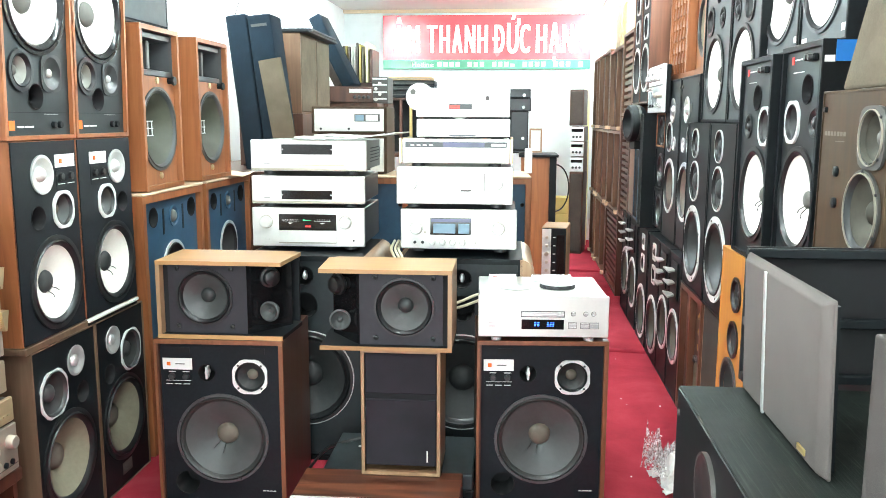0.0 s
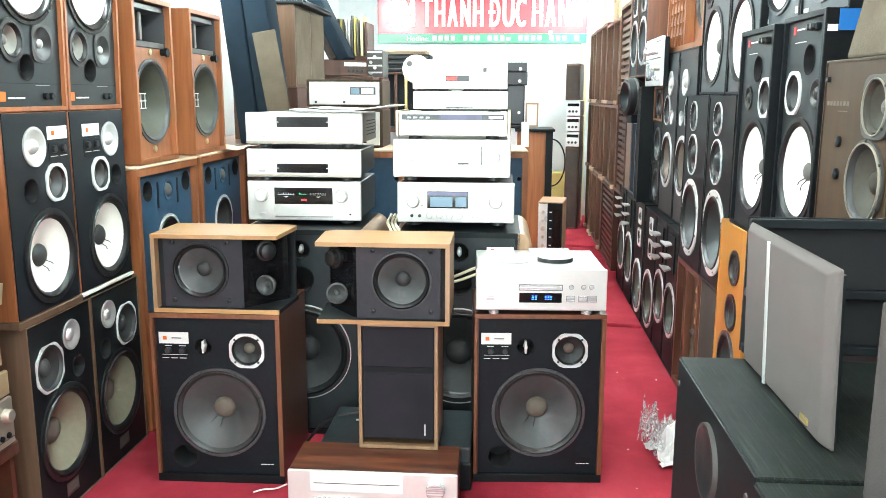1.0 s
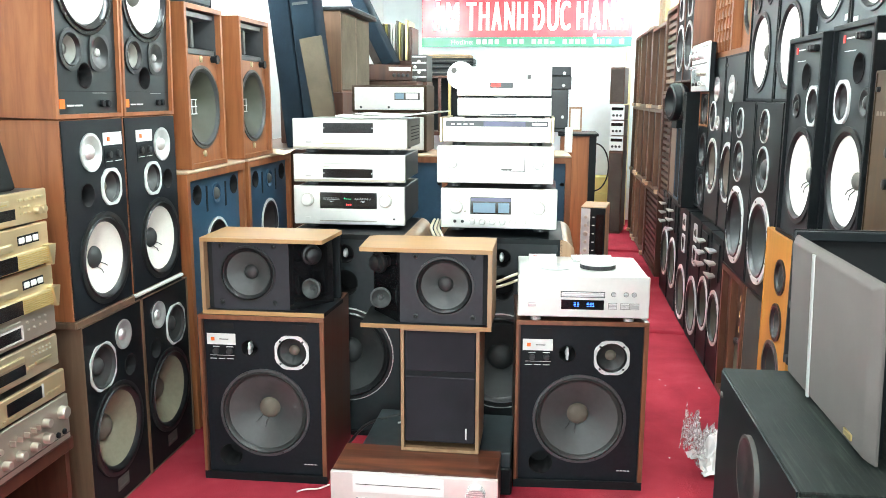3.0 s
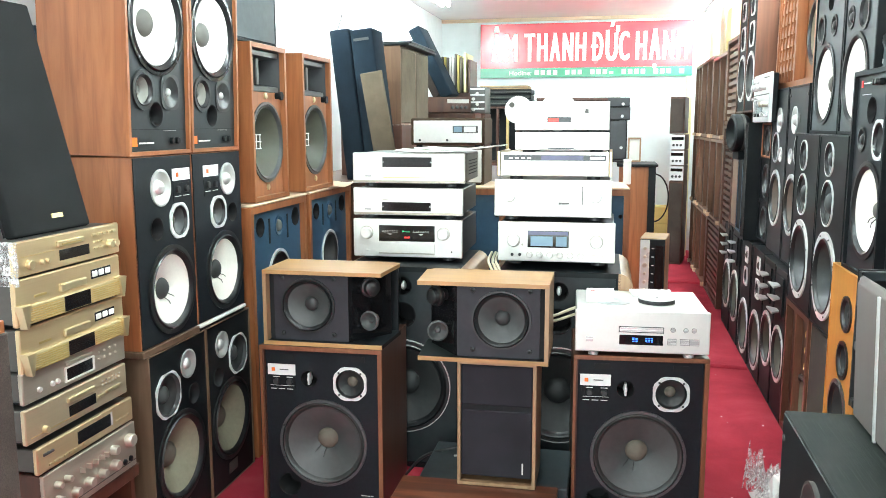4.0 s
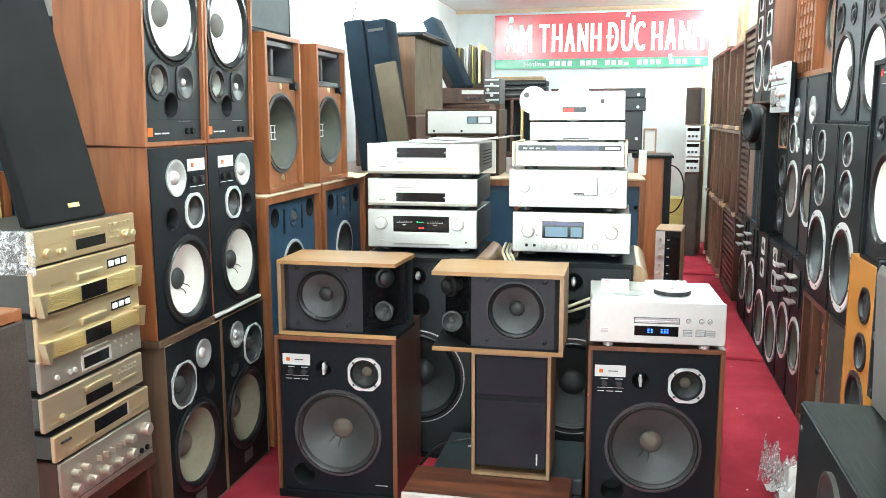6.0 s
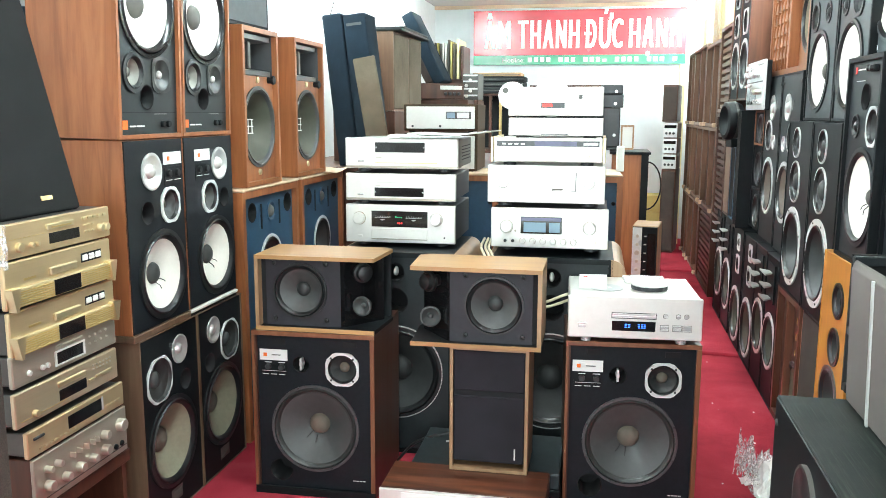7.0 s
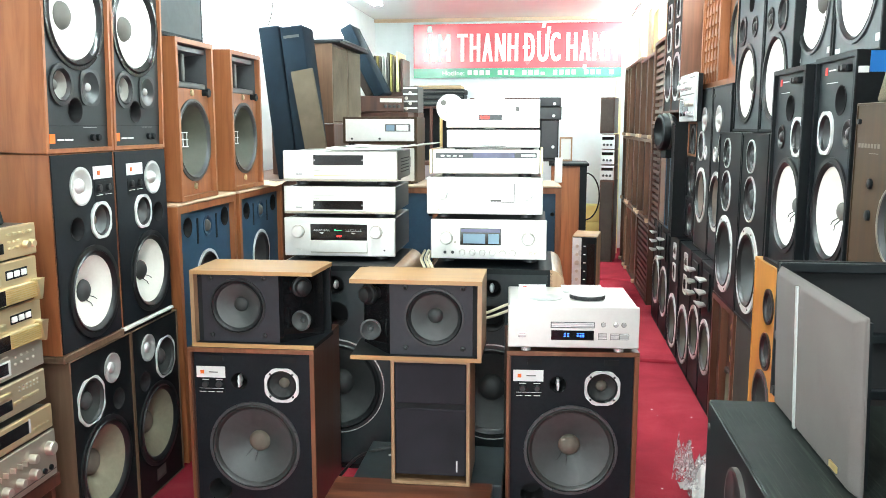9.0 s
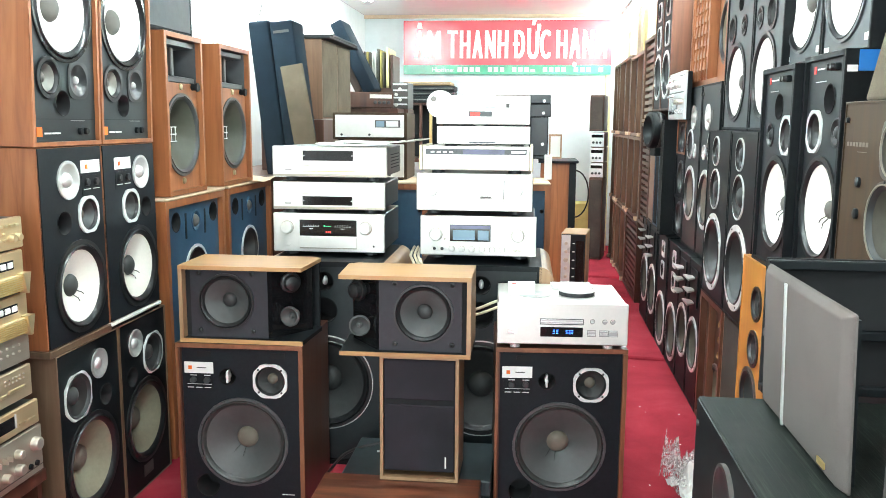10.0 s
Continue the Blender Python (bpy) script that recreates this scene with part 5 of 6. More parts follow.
for x, y, z, r, lb_ in ((-0.70, 3.28, 1.294, 4, "white manual lying on a disc player"), (-0.62, 3.33, 1.301, -9, "open white booklet lying on a disc player")):
    o = thing("booklet", lb_, "booklet", pose(x, y, z, 0, 0, r))
    bm = bmesh.new()
    rows = []
    for i in range(11):
        u = -0.17 + i * 0.034
        rows.append([bm.verts.new((u, v, 0.003 + 0.016 * (u / 0.17) ** 2 * (1 if u > 0 else 0.3))) for v in (-0.1, 0.1)])
    for a, b in zip(rows, rows[1:]):
        bm.faces.new((a[0], b[0], b[1], a[1]))
    top = bmesh.ops.extrude_face_region(bm, geom=bm.faces[:])
    for v in top["geom"]:
        if isinstance(v, bmesh.types.BMVert):
            v.co.z += 0.004
    part("booklet_body", bm, "paper", o)


def cable(label, points, r, mat):
    o = thing("cable", label, "cable", pose(0, 0, 0))
    part("cord", tube_path(smooth_path(points), r, 6), mat, o, "", 60)
    return o


cable("cream twin speaker cable draped between cabinets", [(-0.30, 2.95, 0.62), (-0.25, 3.03, 0.665), (-0.19, 3.04, 0.69), (-0.13, 3.05, 0.715), (-0.06, 3.07, 0.73)], 0.006, "cable_cream")
cable("cream twin speaker cable draped between cabinets", [(-0.30, 2.95, 0.60), (-0.25, 3.03, 0.65), (-0.19, 3.04, 0.668), (-0.13, 3.05, 0.69), (-0.06, 3.07, 0.715)], 0.006, "cable_cream")
for dx in (0.0, 0.016, 0.03):
    cable("cream speaker cable hanging over a floor speaker", [(-0.50 + dx, 3.40, 0.865), (-0.485 + dx, 3.2, 0.862), (-0.46 + dx, 3.09, 0.855), (-0.43 + dx, 3.05, 0.80), (-0.41 + dx, 3.06, 0.7)], 0.006, "cable_cream")
cable("black cable lying over a low case", [(-0.78, 2.98, 0.02), (-0.70, 2.93, 0.12), (-0.6, 2.9, 0.172), (-0.5, 2.92, 0.185), (-0.42, 2.95, 0.165)], 0.006, "cable_black")
cable("white cable end on the carpet", [(-0.87, 2.57, 0.008), (-0.84, 2.585, 0.012), (-0.80, 2.60, 0.01), (-0.77, 2.64, 0.008)], 0.003, "cable_white")
for i in range(3):
    cable("clear speaker wire coiled over a low case", [(-0.56 + 0.02 * i, 2.86, 0.166), (-0.5, 2.84 - 0.015 * i, 0.18), (-0.44, 2.86, 0.17), (-0.46, 2.89 + 0.01 * i, 0.168), (-0.53, 2.89, 0.17)], 0.004, "alu_dull")
# ---- right side: tiers of loudspeakers facing the aisle ----
RG = "loudspeaker tiers by the east wall"


def monitor_a(y0, y1, x, z, dr):
    w, h, rec = y1 - y0, 0.655, 0.012
    (wx, wz, wr), mx, tx, px, bx, sx = dr
    drv = [("d", "woofer", wx, wz, wr, dict(cone="cone_white", ring="rubber", cap="cap_grey", capr=0.185, flange=0.09, leads=True, depth=0.2, roll=0.91)),
           ("d", "midrange", mx, 0.437, 0.062, dict(cone="cone_dark", ring="alu_dull", shape="oct", flange=0.14, depth=0.5)),
           ("t", "tweeter", tx, 0.436, 0.04, dict(mat="rubber", plate="rubber", domer=0.5)),
           ("p", "port", px, 0.528, 0.04, {})]
    sp = speaker("black studio monitor with raised cabinet edges and white woofer cone", at_right(y0, y1, z, x), w, 0.32, h, "black", "baffle_slate", 0.016, rec, drv, "black white-coned monitors")
    flat("badge", sp, bx - 0.009, bx + 0.009, 0.602, 0.624, rec, "red_tag", label="small red badge")
    flat("lettering", sp, bx + 0.02, bx + 0.1, 0.612, 0.616, rec, "label_white")
    flat("line", sp, bx + 0.01, bx + 0.1, 0.577, 0.5795, rec, "label_white")
    part("switch", box(sx - 0.028, sx + 0.022, rec - 0.016, rec, 0.602, 0.622, 0.003), "black", sp)
    for k in (-0.02, 0.008):
        knob(sp, sx + k, 0.612, 0.009, rec - 0.014, "rubber", 0.012)
    return sp


monitor_a(2.592, 2.952, 0.775, 0.920, ((0.014, 0.214, 0.157), 0.101, -0.078, 0.003, -0.118, 0.094))
mb = monitor_a(2.250, 2.585, 0.80, 0.934, ((0.003, 0.216, 0.154), -0.068, 0.112, 0.040, -0.098, 0.088))


def oval_speaker(y0, y1):
    w, h, rec = y1 - y0, 0.742, 0.004
    drv = [("d", "woofer", -0.026, 0.210, 0.17, dict(cone="cone_dark", ring="alu_dull", shape="truncated", flange=0.14, nbolt=8)),
           ("d", "midrange", -0.036, 0.487, 0.089, dict(cone="cone_dark", ring="alu_dull", shape="truncated", flange=0.06, depth=0.1, capr=0.5)),
           ("d", "tweeter", -0.046, 0.652, 0.065, dict(cone="cone_dark", ring="alu_dull", shape="truncated", flange=0.06, depth=0.1, capr=0.5))]
    return speaker("black three-way speaker with bright-rimmed drivers", at_right(y0, y1, 0.622, 0.79), w, 0.32, h, "black", "black", 0.01, rec, drv, RG)


oval_speaker(3.440, 3.872)
oval_speaker(3.024, 3.432)


def white_cone_pair(y0, y1, z, h, dr):
    w, rec = y1 - y0, 0.006
    xw, xm, xt, xp = dr
    drv = [("d", "woofer", xw, 0.201, 0.167, dict(cone="cone_white", ring="rubber", cap="cap_grey", capr=0.22, flange=0.08, depth=0.17, roll=0.92)),
           ("d", "midrange", xm, 0.428, 0.062, dict(cone="cone_dark", ring="rubber", shape="oct", flange=0.16)),
           ("t", "tweeter", xt, 0.427, 0.044, dict(mat="rubber", plate="rubber", domer=0.5)),
           ("p", "port", xp, 0.53, 0.036, {})]
    return speaker("black monitor with white woofer cone stacked high on other speakers", at_right(y0, y1, z, 0.84), w, 0.32, h, "black", "slate_sheen", 0.012, rec, drv, "black white-coned monitors")


white_cone_pair(3.396, 3.855, 1.366, 0.62, (-0.03, -0.13, 0.072, 0.0))
white_cone_pair(2.975, 3.388, 1.366, 0.62, (-0.034, 0.038, -0.128, -0.04))


def top_white(y0, y1):
    w, h, rec = y1 - y0, 0.62, 0.006
    drv = [("d", "woofer", -0.018, 0.204, 0.166, dict(cone="cone_white", ring="frame_grey", cap="cap_grey", capr=0.22, flange=0.06, depth=0.16, roll=0.93))]
    sp = speaker("slate grey monitor with white woofer cone and scraps of white tape", at_right(y0, y1, 1.584, 0.86), w, 0.3, h, "black", "slate_sheen", 0.01, rec, drv, "black white-coned monitors")
    flat("tape_scrap", sp, -w / 2 + 0.02, -w / 2 + 0.06, 0.02, 0.035, rec, "white")
    flat("tape_scrap", sp, w / 2 - 0.05, w / 2 - 0.012, 0.03, 0.05, rec, "white")
    return sp


top_white(2.650, 3.03)
top_white(2.262, 2.642)

# teak console with lattice front
con = thing("console_speaker", "orange teak console speaker, carved lattice beside an open driver bay", "speaker", at_right(3.985, 4.895, 1.588, 0.87))
part("cabinet", cabinet_mesh(0.91, 0.34, 0.66, 0.03, 0.05), "teak", con)
part("baffle", baffle_mesh(0.02, 0.424, 0.03, 0.63, 0.05, [(0.23, 0.25, 0.15)]), "teak", con)
driver(con, "woofer", 0.23, 0.25, 0.16, 0.05, cone="cone_cream", ring="frame_grey", cap="cap_tan")
part("lattice_back", box(-0.424, 0.0, 0.03, 0.05, 0.03, 0.63), "mahogany", con)
part("stile", box(-0.0, 0.04, 0.0, 0.05, 0.03, 0.63, 0.003), "teak", con)
for i in range(9):
    for j in range(5):
        x, z = -0.385 + j * 0.084, 0.09 + i * 0.062
        part("lattice_tooth", prism([(x - 0.03, z), (x + 0.03, z), (x, z + 0.05)], 0.012, 0.03), "teak", con)
for j in range(6):
    part("lattice_bar", box(-0.427 + j * 0.084, -0.417 + j * 0.084, 0.008, 0.03, 0.03, 0.63), "teak", con)


def silver_tweeter_speaker(y0, y1, dr):
    w, h, rec = y1 - y0, 0.863, 0.004
    xs, xm, xt, xw = dr
    drv = [("d", "woofer", xw, 0.296, 0.149, dict(cone="cone_brown", ring="alu_dull", shape="truncated", flange=0.12)),
           ("d", "midrange", xm, 0.56, 0.08, dict(cone="cone_dark", ring="alu_dull", flange=0.1, depth=0.15)),
           ("t", "tweeter", xt, 0.527, 0.038, dict(mat="alu_lens", plate="alu_lens")),
           ("t", "super_tweeter", xs, 0.702, 0.065, dict(mat="alu_lens", plate="alu_lens"))]
    sp = speaker("tall black speaker with silver tweeters, screws and small sticker", at_right(y0, y1, 0.722, 0.84), w, 0.32, h, "black", "baffle_slate", 0.01, rec, drv, RG)
    flat("sticker", sp, xs + 0.075, xs + 0.115, 0.69, 0.735, rec, "chassis_grey")
    for u in (-w / 2 + 0.03, w / 2 - 0.03):
        knob(sp, u, h - 0.045, 0.009, rec, "chassis_grey", 0.004, "screw")
    return sp


silver_tweeter_speaker(4.345, 4.755, (0.0, -0.06, 0.07, -0.022))
silver_tweeter_speaker(3.90, 4.335, (-0.062, 0.05, -0.115, -0.055))

for i, (z, h, cab) in enumerate(((0.745, 0.222, "black"), (0.967, 0.25, "black"), (1.217, 0.195, "teak"))):
    speaker("small black bookshelf speaker in a stack of three", at_right(4.76, 5.045, z, 0.84), 0.285, 0.28, h, cab, "black", 0.012, 0.006,
            [("d", "woofer", 0.03, h * 0.48, min(0.095, h * 0.42), dict(cone="cone_dark", ring="frame_grey"))], RG)

dk = thing("cassette_deck", "silver cassette deck standing among the speakers", "deck", at_right(4.58, 5.09, 1.414, 0.79))
part("case", box(-0.235, 0.235, 0.016, 0.046, 0.0, 0.258, 0.004), "black", dk)
part("faceplate", box(-0.25, 0.25, 0.0, 0.018, 0.0, 0.262, 0.003), "alu_dull", dk)
for i in range(5):
    knob(dk, -0.13 + 0.065 * i, 0.19 + 0.03 * (i % 2), 0.018, 0.0, "alu", 0.035)
part("handle", box(-0.1, 0.1, -0.04, -0.028, 0.12, 0.135, 0.004), "alu", dk)
flat("cassette_window", dk, -0.1, 0.06, 0.03, 0.1, 0.0, "glass_dark", 0.002)
flat("meter_window", dk, -0.22, -0.12, 0.03, 0.12, 0.0, "glass_dark", 0.002)
for i in range(6):
    part("piano_key", box(0.085 + i * 0.024, 0.104 + i * 0.024, -0.02, 0.001, 0.03, 0.055, 0.002), "alu", dk)
for i in range(3):
    knob(dk, 0.12 + i * 0.045, 0.095, 0.014, 0.0, "knob_metal", 0.03)
flat("panel_line", dk, -0.24, 0.24, 0.146, 0.152, 0.0, "chassis", 0.001)
flat("panel_line", dk, -0.24, 0.24, 0.236, 0.24, 0.0, "chassis", 0.001)
fs = thing("dark_speaker", "tall black speaker with blank face under a cassette deck", "speaker", at_right(5.05, 5.16, 0.722, 0.765))
part("cabinet", cabinet_mesh(0.108, 0.3, 0.69, 0.012, 0.01), "black", fs)
part("grille", box(-0.04, 0.04, 0.0, 0.012, 0.014, 0.676, 0.003), "grille_black", fs)


def silver_ring_tall(y0, y1):
    w, h, rec = y1 - y0, 0.75, 0.006
    drv = [("d", "woofer", 0.0, 0.22, 0.15, dict(cone="cone_dark", ring="alu_dull", flange=0.14)),
           ("d", "midrange", 0.0, 0.47, 0.075, dict(cone="cone_dark", ring="alu_dull", shape="square", flange=0.1, depth=0.15)),
           ("d", "tweeter", 0.0, 0.64, 0.06, dict(cone="cone_dark", ring="alu_dull", shape="square", flange=0.1, depth=0.15))]
    return speaker("brown speaker with bright driver rings high on the tier", at_right(y0, y1, 1.475), w, 0.36, h, "red_walnut", "black", 0.012, rec, drv, RG)


silver_ring_tall(5.175, 5.53)
silver_ring_tall(5.54, 5.86)

# round black horn cover on a dark speaker
hn = thing("horn_bell", "round black horn bell lying against the speakers", "horn", at_right(5.14, 5.44, 1.351, 0.762, 10))
part("bell", lathe(0, 0.0, [(0.0, 0.03), (0.1, 0.03), (0.115, 0.0), (0.115, -0.045), (0.108, -0.06), (0.09, -0.066), (0.06, -0.03), (0.03, -0.02), (0.0, -0.03)], 36), "black", hn, "", 40)
part("bell_rim", ring_plate(outline("circle", 0, 0, 0.117, 40), outline("circle", 0, 0, 0.108, 40), -0.02, -0.005), "chassis_grey", hn, "", 40)
part("cradle", box(-0.05, 0.05, -0.03, 0.04, -0.16, -0.108, 0.004), "black", hn)
for y0, y1, mt in ((5.17, 5.42, "black"), (5.43, 5.62, "blue"), (5.63, 5.9, "mahogany")):
    o = thing("narrow_speaker", "narrow dark speaker wedged into the tier", "speaker", at_right(y0, y1, 0.722))
    part("cabinet", cabinet_mesh(y1 - y0, 0.3, 0.47 if y0 < 5.5 else 0.752, 0.012, 0.012), mt, o)
    part("grille", box(-(y1 - y0) / 2 + 0.012, (y1 - y0) / 2 - 0.012, 0.004, 0.014, 0.014, 0.455), "grille_black" if mt != "mahogany" else "brown", o)


o = thing("support_box", "dark box behind a horn bell carrying brown speakers", "box", at_right(5.165, 5.615, 0.722, 0.93))
part("body", box(-0.22, 0.22, 0.175, 0.3, 0.0, 0.752, 0.004), "black", o)
part("front", box(-0.21, 0.21, 0.0, 0.175, 0.47, 0.752, 0.004), "black", o)

# brown cabinets towards the back
def louvre_cabinet(y0, y1, z, h, mat="brown", style=0):
    w = y1 - y0
    o = thing("brown_cabinet", "brown wooden speaker cabinet with slatted front", "cabinet", at_right(y0, y1, z), "brown cabinets at the back")
    part("cabinet", cabinet_mesh(w, 0.38, h, 0.025, 0.04), mat, o)
    part("panel", box(-w / 2 + 0.025, w / 2 - 0.025, 0.04, 0.05, 0.025, h - 0.025), "mahogany", o)
    if style == 0:
        n = max(6, int(h / 0.05))
        for i in range(n):
            z0 = 0.03 + i * (h - 0.06) / n
            part("slat", box(-w / 2 + 0.03, w / 2 - 0.03, 0.012, 0.04, z0, z0 + (h - 0.06) / n * 0.55), mat, o)
    else:
        part("mullion", box(-0.015, 0.015, 0.005, 0.04, 0.025, h - 0.025), mat, o)
        for x in (-w / 2 + 0.06, w / 2 - 0.12):
            part("foot_block", box(x, x + 0.06, -0.02, 0.01, 0.0, 0.03, 0.003), "kraft", o)
        for i in range(5):
            part("peg", lathe(-w / 4, h * (0.15 + 0.17 * i), [(0.008, 0.041), (0.006, 0.032), (0, 0.032)], 8), "brass", o)
    return o


louvre_cabinet(5.88, 6.42, 1.40, 0.60, "brown", 0)
louvre_cabinet(6.43, 7.28, 1.29, 0.65, "brown", 1)
louvre_cabinet(7.29, 8.2, 1.29, 0.68, "brown", 1)
louvre_cabinet(8.21, 8.8, 1.29, 0.68, "brown", 1)
louvre_cabinet(5.92, 6.42, 0.64, 0.755, "mahogany", 0)
louvre_cabinet(6.43, 7.28, 0.64, 0.645, "brown", 1)
louvre_cabinet(7.29, 8.2, 0.64, 0.645, "brown", 1)
louvre_cabinet(8.21, 8.8, 0.64, 0.645, "brown", 1)
louvre_cabinet(6.43, 7.28, 0.0, 0.635, "mahogany", 0)
louvre_cabinet(7.29, 8.2, 0.0, 0.635, "brown", 1)
louvre_cabinet(8.21, 8.8, 0.0, 0.635, "brown", 1)


# floor tier
def floor_speaker(y0, y1, kind, zw):
    w, h, rec = y1 - y0, 0.72, 0.004
    drv = [("d", "woofer", 0.0, zw, min(0.17, w * 0.48), dict(cone="cone_khaki", ring="alu_dull", flange=0.12, nbolt=4))]
    if kind == "rect":
        drv += [("d", "midrange", 0.02, 0.5, 0.055, dict(cone="cone_dark", ring="alu_dull", shape="square", flange=0.2, depth=0.2)),
                ("t", "tweeter", 0.02, 0.63, 0.05, dict(mat="cap_grey", plate="alu_dull", shape="square", domer=0.5))]
    sp = speaker("black floor-tier speaker with bright woofer ring", at_right(y0, y1, 0.0), w, 0.34, h, "black", "black", 0.01, rec, drv, RG)
    if kind == "horn":
        part("horn_plate", box(-0.085, 0.085, -0.005, 0.002, 0.5, 0.685, 0.002), "black", sp)
        for k in range(3):
            z0 = 0.515 + 0.062 * k
            bm = plan_prism([(-0.075, -0.045), (0.075, -0.045), (0.03, -0.004), (-0.03, -0.004)], z0, z0 + 0.008)
            part("horn_fin", bm, "alu_lens", sp, "cast silver horn fin")
    return sp


for k, y0, y1, zw in (("horn", 3.925, 4.215, 0.303), ("horn", 4.222, 4.525, 0.303), ("rect", 4.53, 4.90, 0.205), ("rect", 4.935, 5.315, 0.19), ("horn", 5.365, 5.725, 0.289), ("horn", 5.745, 6.10, 0.30)):
    floor_speaker(y0, y1, k, zw)

rb = thing("grille_speaker", "reddish walnut speaker with louvred side panel", "speaker", at_right(3.462, 3.918, 0.0))
part("cabinet", cabinet_mesh(0.456, 0.34, 0.62, 0.03, 0.03), "red_walnut", rb)
part("panel", baffle_mesh(-0.198, 0.198, 0.03, 0.59, 0.03, [(0.06, 0.2, 0.12)]), "mahogany", rb)
driver(rb, "woofer", 0.06, 0.2, 0.13, 0.03, cone="cone_cream", ring="frame_grey", cap="cap_tan")
part("stile", box(-0.02, 0.0, 0.0, 0.03, 0.03, 0.59), "red_walnut", rb)
for i in range(3):
    part("port_rim", lathe(0.1, 0.38 + i * 0.07, [(0.02, 0.028), (0.016, 0.022), (0.012, 0.03), (0, 0.03)], 14), "brass", rb)
gb = thing("brown_speaker", "speaker with brown cloth front standing on the floor", "speaker", at_right(3.1, 3.46, 0.0, 0.81))
part("cabinet", cabinet_mesh(0.36, 0.34, 0.618, 0.012, 0.01), "walnut", gb)
part("grille", box(-0.165, 0.165, -0.002, 0.012, 0.014, 0.604, 0.003), "grille_brown", gb)

yl = speaker("yellow cherry tower speaker with black drivers", at_right(2.675, 3.032, 0.0, 0.768), 0.357, 0.34, 0.924, "cherry", "cherry", 0.004, 0.003,
             [("d", "woofer", -0.01, 0.44, 0.105, dict(cone="cone_dark", ring="frame_grey", flange=0.12)),
              ("d", "midrange", 0.02, 0.62, 0.066, dict(cone="cone_dark", ring="rubber", flange=0.15)),
              ("d", "tweeter", 0.03, 0.78, 0.062, dict(cone="cone_dark", ring="rubber", flange=0.15, depth=0.1))])
hs = thing("support_box", "plain black box carrying two studio monitors", "box", at_right(2.24, 2.66, 0.0, 0.80))
part("body", box(-0.21, 0.21, 0, 0.34, 0, 0.932, 0.004), "black", hs)

# brown hi-fi speaker close to the camera
kn = speaker("walnut hi-fi speaker, grille off, with smoky drivers and control knobs", at_right(1.66, 2.037, 0.94, 0.735), 0.377, 0.3, 0.505, "walnut_dark", "walnut_dark", 0.006, 0.003,
             [("d", "woofer", 0.079, 0.244, 0.091, dict(cone="cone_smoky", ring="chassis_grey", flange=0.06, nbolt=6, cap="cone_smoky", surround="cone_dark", depth=0.22)),
              ("d", "midrange", 0.106, 0.402, 0.066, dict(cone="cone_smoky", ring="chassis_grey", shape="soft", flange=0.16, nbolt=4, depth=0.2, cap="cap_grey", surround="cone_smoky"))])
for x_, z_, r_ in ((0.079, 0.244, 0.085), (0.106, 0.402, 0.059)):
    part("trim_ring", ring_plate(outline("circle", x_, z_, r_, 40), outline("circle", x_, z_, r_ * 0.965, 40), -0.007, -0.002), "titan", kn, "thin pale gold trim ring", 40)
for z in (0.322, 0.25):
    knob(kn, -0.077, z, 0.012, 0.003, "black", 0.007)
part("corner_peg", lathe(-0.165, 0.462, [(0.007, 0.003), (0.006, -0.004), (0, -0.004)], 14), "black", kn)
for i in range(7):
    flat("lettering", kn, -0.168 + i * 0.019, -0.154 + i * 0.019, 0.402, 0.412, 0.003, "cap_tan", 0.0006)
flat("lettering", kn, -0.1, -0.045, 0.389, 0.391, 0.003, "cap_tan", 0.0006)
kb = thing("support_box", "dark box under the walnut hi-fi speaker", "box", at_right(1.64, 2.05, 0.0, 0.76))
part("body", box(-0.2, 0.2, 0, 0.34, 0, 0.938, 0.004), "black", kb)
tp = screen("cloth_screen", "taupe cloth speaker front leaning over a walnut speaker", "speaker front", at_right(1.546, 1.966, 1.446, 0.75) @ pose(0, 0, 0, -11.5), 0.42, 0.5, 0.03, "taupe")
ob_ = thing("wooden_box", "worn orange wooden box with scratched white streaks", "box", at_right(1.80, 2.13, 1.447, 0.89))
part("body", box(-0.165, 0.165, 0, 0.14, 0, 0.42, 0.004), "teak", ob_)
for i in range(4):
    part("scratch", box(-0.15 + 0.02 * i, -0.143 + 0.02 * i, -0.0015, 0.001, 0.22 + 0.03 * (i % 2), 0.3 + 0.04 * (i % 3)), "white", ob_)

# black box with grille panels in front
def black_box(y0, y1, z, x):
    w = y1 - y0
    nb = thing("black_speaker_box", "black ash speaker box with round ringed vent on its face", "speaker", at_right(y0, y1, 0.0, x), "black ash speaker boxes")
    part("body", box(-w / 2, w / 2, 0.0, 0.75, 0.0, z, 0.002), "black_wood", nb)
    part("face", box(-w / 2 + 0.006, w / 2 - 0.006, -0.003, 0.0, 0.01, z - 0.003), "black", nb)
    for zc, r in ((z - 0.096, 0.066), (z - 0.30, 0.09)):
        part("vent_ring", ring_plate(outline("circle", 0.012, zc, r, 40), outline("circle", 0.012, zc, r * 0.92, 40), -0.011, -0.002), "chassis_grey", nb, "grey vent ring", 40)
        part("vent_bowl", lathe(0.012, zc, [(r * 0.925, -0.011), (r * 0.7, -0.005), (r * 0.25, -0.0035), (0, -0.0035)], 32), "rubber", nb, "", 40)
    for u in (-w / 2 + 0.03, w / 2 - 0.03):
        knob(nb, u, z - 0.045, 0.006, -0.004, "chassis_grey", 0.003, "corner_screw")
    return nb


black_box(1.058, 1.592, 0.85, 0.341)
black_box(0.52, 1.056, 0.845, 0.336)

